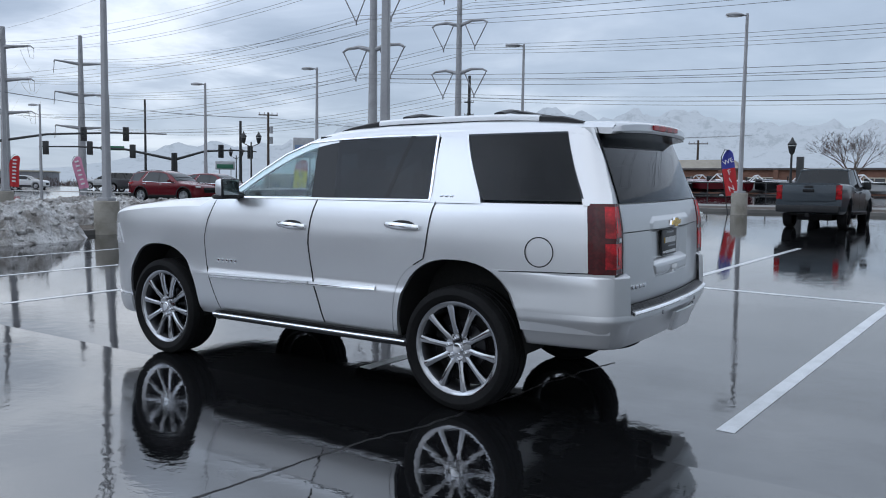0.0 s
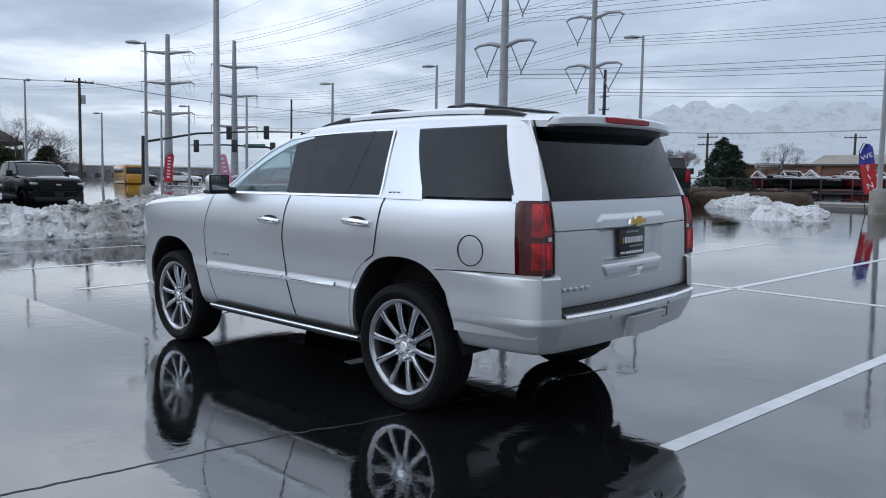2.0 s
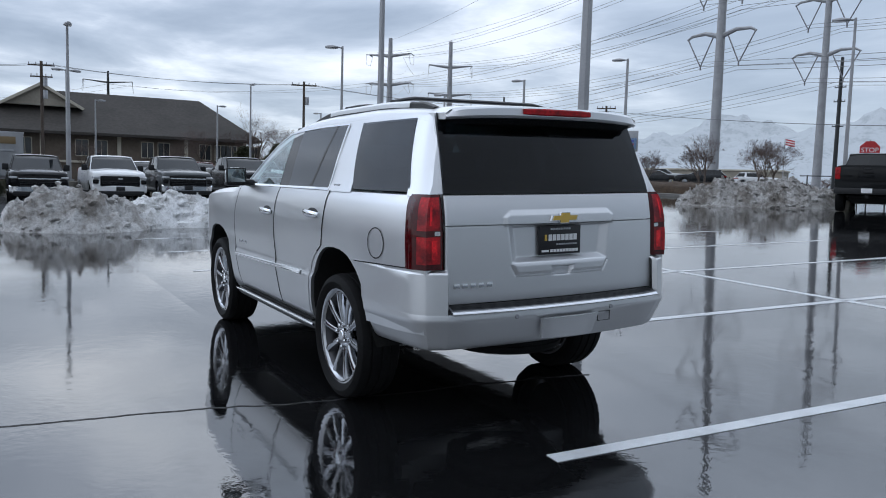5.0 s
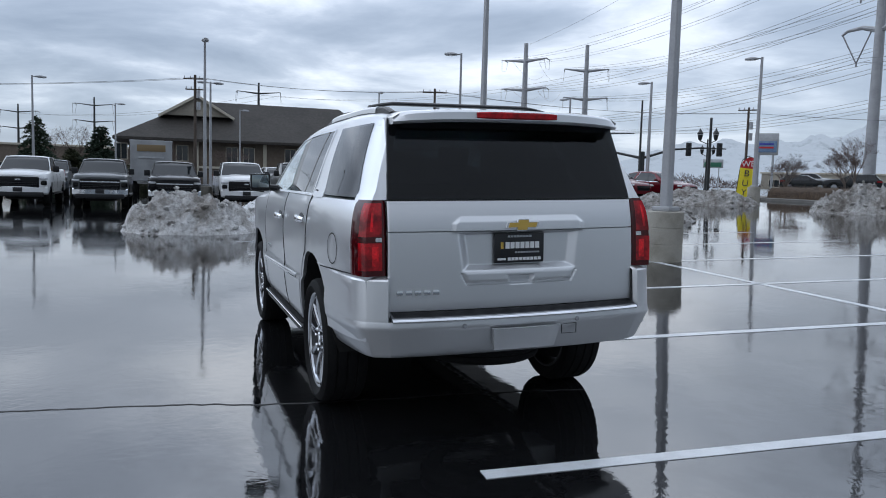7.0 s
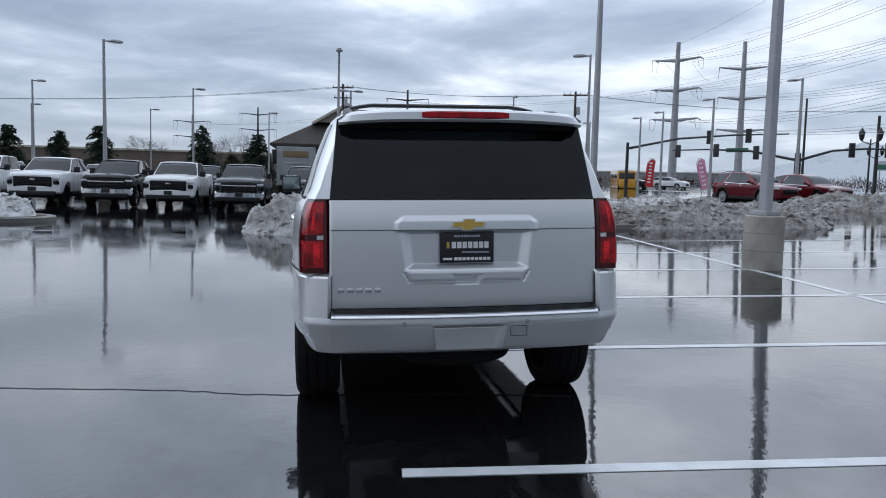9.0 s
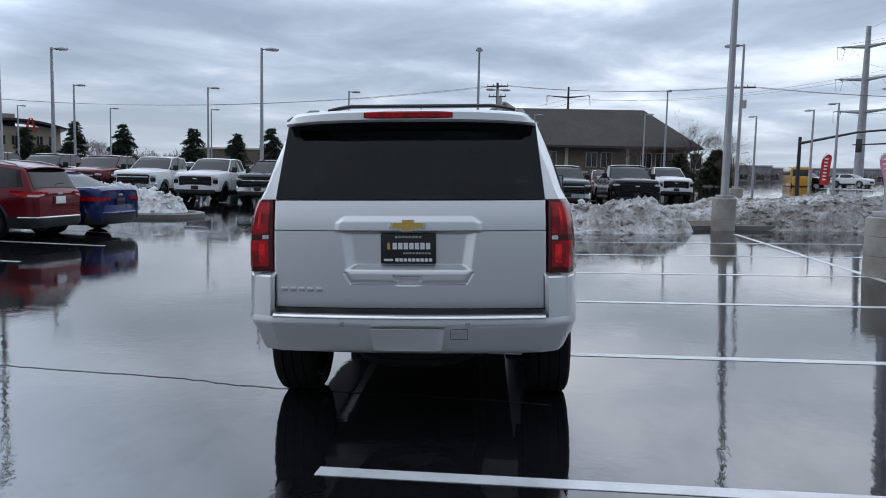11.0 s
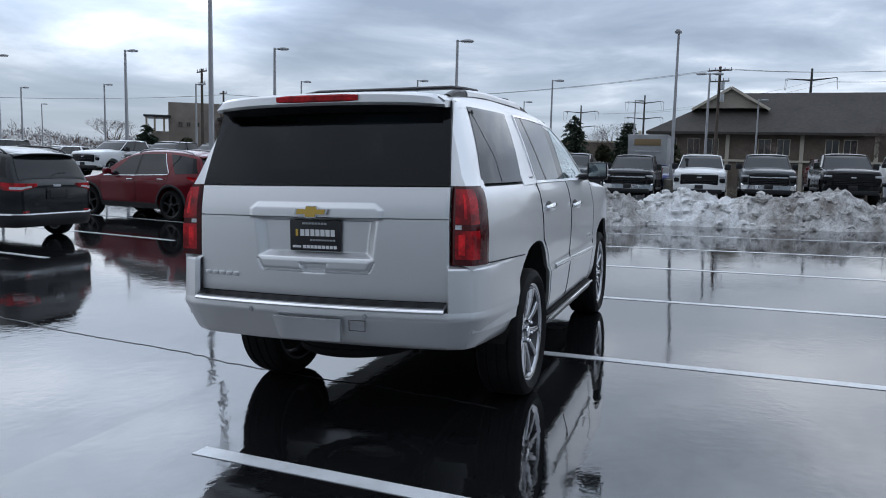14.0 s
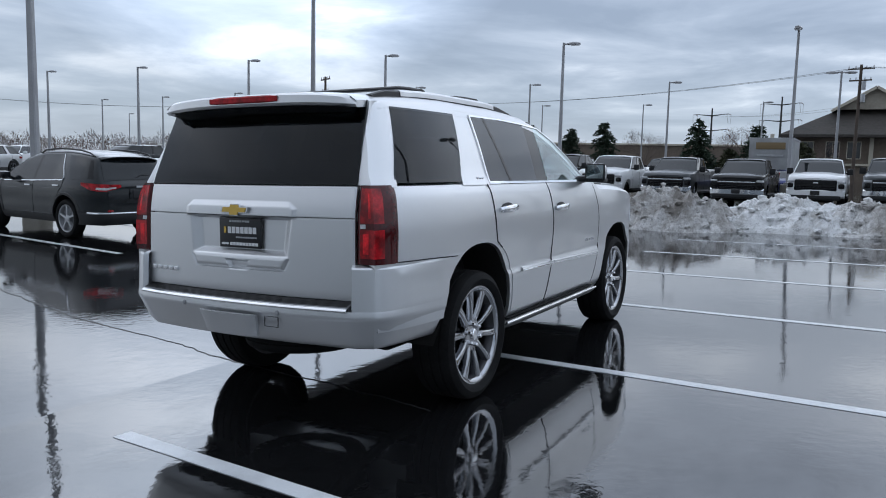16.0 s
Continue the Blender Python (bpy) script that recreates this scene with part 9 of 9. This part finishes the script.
# far winter woods round the horizon
rnd = random.Random(77)
verts, faces = [], []
for lo_, hi_, count, tall in ((160, 262, 70000, 6.0), (112, 160, 26000, 3.6)):
    for i in range(count):
        az = radians(rnd.uniform(lo_, hi_))
        d = rnd.uniform(200, 340)
        c_, s_ = math.cos(az), math.sin(az)
        hh = tall * (1 + 0.45 * noise.noise(Vector((az * 14, 0, 0))) + 0.3 * noise.noise(Vector((az * 60, 4, 0))) + 0.2 * noise.noise(Vector((az * 190, 4, 0))))
        z = max(1.0, hh) * rnd.random() ** 0.8
        qx, qy, qz = rnd.gauss(0, 0.4), rnd.gauss(0, 0.4), rnd.uniform(0.3, 1.1)
        w = rnd.uniform(0.03, 0.085)
        x, y = d * c_, d * s_
        k = len(verts)
        verts += [(x + s_ * w, y - c_ * w, z), (x - s_ * w, y + c_ * w, z), (x + qx, y + qy, z + qz)]
        faces.append((k, k + 1, k + 2))
me = bpy.data.meshes.new("far_woods")
me.from_pydata(verts, [], faces)
me.materials.append(TWIG)
tagged(new("far_woods", me), "distant leafless winter woods along the horizon", "woods", kind="stuff")


# ---- bus, box van, boats ----
bus = thing("school_bus", pose(-98.5, 45.3, gz(0, 45.3) - 0.6, 0, 0, 165), "yellow school bus at the junction", "bus")
bm = bmesh.new()
box(bm, (0, 0, 1.75), (9.0, 2.4, 2.3), 0.18)
part("body", bm, BUS_YELLOW, bus)
bm = bmesh.new()
box(bm, (-5.0, 0, 1.2), (1.5, 2.1, 1.2), 0.2)
part("bonnet", bm, BUS_YELLOW, bus)
bm = bmesh.new()
box(bm, (0, 0, 2.93), (8.6, 2.0, 0.14), 0.05)
part("roof", bm, WHITE_INK, bus)
for s in (1, -1):
    for k in range(9):
        bm = bmesh.new()
        box(bm, (-3.7 + 0.92 * k, s * 1.21, 2.25), (0.75, 0.03, 0.62), 0.01)
        part("window", bm, HOUSE_GLASS, bus)
    for z in (1.1, 1.5):
        bm = bmesh.new()
        box(bm, (0, s * 1.21, z), (8.8, 0.03, 0.06))
        part("rub_rail", bm, BLACK_STEEL, bus)
    for x in (-4.6, 3.0):
        car_wheel(bus, x, 1.0, s, 0.48, 0.3, STEEL, 6)
bm = bmesh.new()
box(bm, (-4.52, 0, 2.2), (0.04, 2.0, 0.9), 0.02)
part("windscreen", bm, HOUSE_GLASS, bus)

van = thing("box_truck", pose(-50.4 - 2.4, 2.6, gz(0, 2.6), 0, 0, 180), "white box truck with a plain brown name panel", "truck")
bm = bmesh.new()
box(bm, (0, 0, 2.15), (5.2, 2.5, 2.6), 0.05)
part("box", bm, material("grey_white_panel", (0.30, 0.31, 0.32), rough=0.5, grain=0.06, stain=0.4, stain_scale=1.2), van)
for y in (-1.26, 1.26):
    for z in (0.9, 3.4):
        bm = bmesh.new()
        box(bm, (0, y, z), (5.2, 0.05, 0.1), 0.01)
        part("edge_rail", bm, STEEL, van)
bm = bmesh.new()
box(bm, (-2.62, 0, 2.95), (0.02, 1.7, 0.42), 0.005)
part("name_bar", bm, material("brown_lettering", (0.20, 0.14, 0.07), rough=0.5), van)
bm = bmesh.new()
box(bm, (-2.62, 0, 2.35), (0.02, 1.5, 0.12), 0.004)
part("small_print_bar", bm, STEEL, van)
bm = bmesh.new()
box(bm, (3.6, 0, 1.45), (1.8, 2.2, 1.7), 0.2, (0.8, 0.9))
part("cab", bm, PAINTS["white"], van)
for s in (1, -1):
    for x in (-1.6, 3.6):
        car_wheel(van, x, 1.0, s, 0.42, 0.26, STEEL, 6)


def boat(x, y, yaw, hull, label):
    bt = thing("boat", pose(x, y, gz(x, y) - 0.35, 0, 0, yaw), label, "boat", "boats on trailers")
    bm = bmesh.new()
    rows = []
    for u in steps(0, 1, 12):
        w = 1.15 * (1 - max(0, u - 0.45) ** 2 * 3.0)
        z0 = 0.75 + 0.35 * max(0, u - 0.6) ** 1.5 * 3
        rows.append([(-3 + 6 * u, 0, z0), (-3 + 6 * u, w * 0.7, z0 + 0.25), (-3 + 6 * u, w, 1.55 + 0.25 * u), (-3 + 6 * u, w * 0.85, 1.6 + 0.25 * u), (-3 + 6 * u, 0, 1.7 + 0.25 * u), (-3 + 6 * u, -w * 0.85, 1.6 + 0.25 * u), (-3 + 6 * u, -w, 1.55 + 0.25 * u), (-3 + 6 * u, -w * 0.7, z0 + 0.25)])
    v = grid_faces(bm, rows, closed=True)
    bm.faces.new(v[0])
    bm.faces.new(v[-1])
    part("hull", bm, hull, bt)
    bm = bmesh.new()
    for q in (1, -1):
        tube(bm, [(-3 + 6 * u, q * (1.13 * (1 - max(0, u - 0.45) ** 2 * 3.0) + 0.01), 1.5 + 0.25 * u) for u in steps(0.02, 0.9, 9)], 0.05, 5)
    part("rub_rail", bm, WHITE_INK if hull is not PAINTS["white"] else PAINTS["black"], bt)
    bm = bmesh.new()
    tube(bm, [(-1.3, -1.0, 1.6), (-0.5, -0.9, 2.3), (-0.5, 0.9, 2.3), (-1.3, 1.0, 1.6)], 0.06, 6)
    tube(bm, [(0.2, -0.95, 1.6), (-0.5, -0.9, 2.3)], 0.05, 6)
    tube(bm, [(0.2, 0.95, 1.6), (-0.5, 0.9, 2.3)], 0.05, 6)
    part("wake_tower", bm, WHITE_INK, bt)
    bm = bmesh.new()
    box(bm, (0.4, 0, 1.95), (0.1, 1.7, 0.4), 0.03)
    part("screen", bm, CAR_GLASS, bt)
    bm = bmesh.new()
    tube(bm, [(-2.6, -0.6, 0.5), (1.6, -0.6, 0.55), (4.2, 0, 0.5), (1.6, 0.6, 0.55), (-2.6, 0.6, 0.5)], 0.07, 6)
    box(bm, (-1.0, 0, 0.62), (0.12, 1.5, 0.3), 0.01)
    part("trailer", bm, BLACK_STEEL, bt)
    for s in (1, -1):
        car_wheel(bt, -1.0, 0.85, s, 0.34, 0.2, STEEL, 5)
    return bt


for k, (x, y, yaw, mt, lab) in enumerate(((-27.5, 71, 205, PAINTS["red"], "dark red sports boat on a trailer"), (-25.0, 73, 150, PAINTS["black"], "black sports boat on a trailer"), (-22.5, 70, 192, PAINTS["black"], "black and white sports boat on a trailer"), (-20.2, 73, 215, PAINTS["black"], "black sports boat on a trailer"), (-17.6, 70.5, 170, PAINTS["red"], "dark red sports boat on a trailer"), (-15.4, 74, 200, PAINTS["white"], "white sports boat on a trailer"), (-11.5, 72, 190, PAINTS["black"], "black sports boat on a trailer"), (-7.0, 73, 205, PAINTS["white"], "white sports boat on a trailer"))):
    boat(x, y, yaw, mt, lab)
# fence rail and white wall along the street
fence = thing("fence", pose(-8, 46.5, gz(0, 46.5), 0, 0, 2), "dark iron railing along the street", "fence")
for k in range(26):
    bm = bmesh.new()
    box(bm, (-20 + 1.6 * k, 0, 0.6), (0.06, 0.06, 1.2), 0.01)
    part("post", bm, BLACK_STEEL, fence)
for z in (0.35, 1.15):
    bm = bmesh.new()
    box(bm, (0, 0, z), (41, 0.05, 0.06), 0.01)
    part("rail", bm, BLACK_STEEL, fence)
# street traffic standing at the junction and in far lots
for k, (x, y, h, kind, paint, lab) in enumerate(((-66, 44, 30, "bigsuv", "grey", "grey SUV at the junction"), (-90, 47, 35, "suv", "white", "white crossover at the junction"), (-78, 52, 210, "suv", "silver", "silver car at the junction"), (-100, 46, 25, "bigsuv", "charcoal", "charcoal SUV beyond the junction"),
                                               (-58, 62, 40, "suv", "charcoal", "charcoal crossover on the far lot"), (-66, 70, 40, "pickup", "silver", "silver pickup on the far lot"), (-47, 60, 220, "suv", "charcoal", "charcoal crossover on the far lot"), (-52, 70, 40, "suv", "white", "white car on the far lot"))):
    park("suv" if kind != "pickup" else "pickup", kind, x, y, h, paint, lab, "car" if kind != "pickup" else "pickup", "", bright=False)
# flag on a far pole
fl = thing("flagpole", pose(-68.4, 99, gz(0, 60)), "far flagpole with a small striped flag", "flagpole")
bm = bmesh.new()
tube(bm, [(0, 0, 0), (0, 0, 7)], [0.07, 0.04], 8)
part("pole", bm, STEEL, fl)
for k in range(5):
    bm = bmesh.new()
    shell(bm, [[(0.1 + 1.5 * u, 0.12 * math.sin(6 * u), 6.9 - 0.17 * (k + v) - 0.3 * u) for u in steps(0, 1, 8)] for v in (0, 1)], 0.01, lambda p: Vector((0, 1, 0)))
    part("cloth", bm, FLAG_RED if k % 2 == 0 else WHITE_INK, fl)
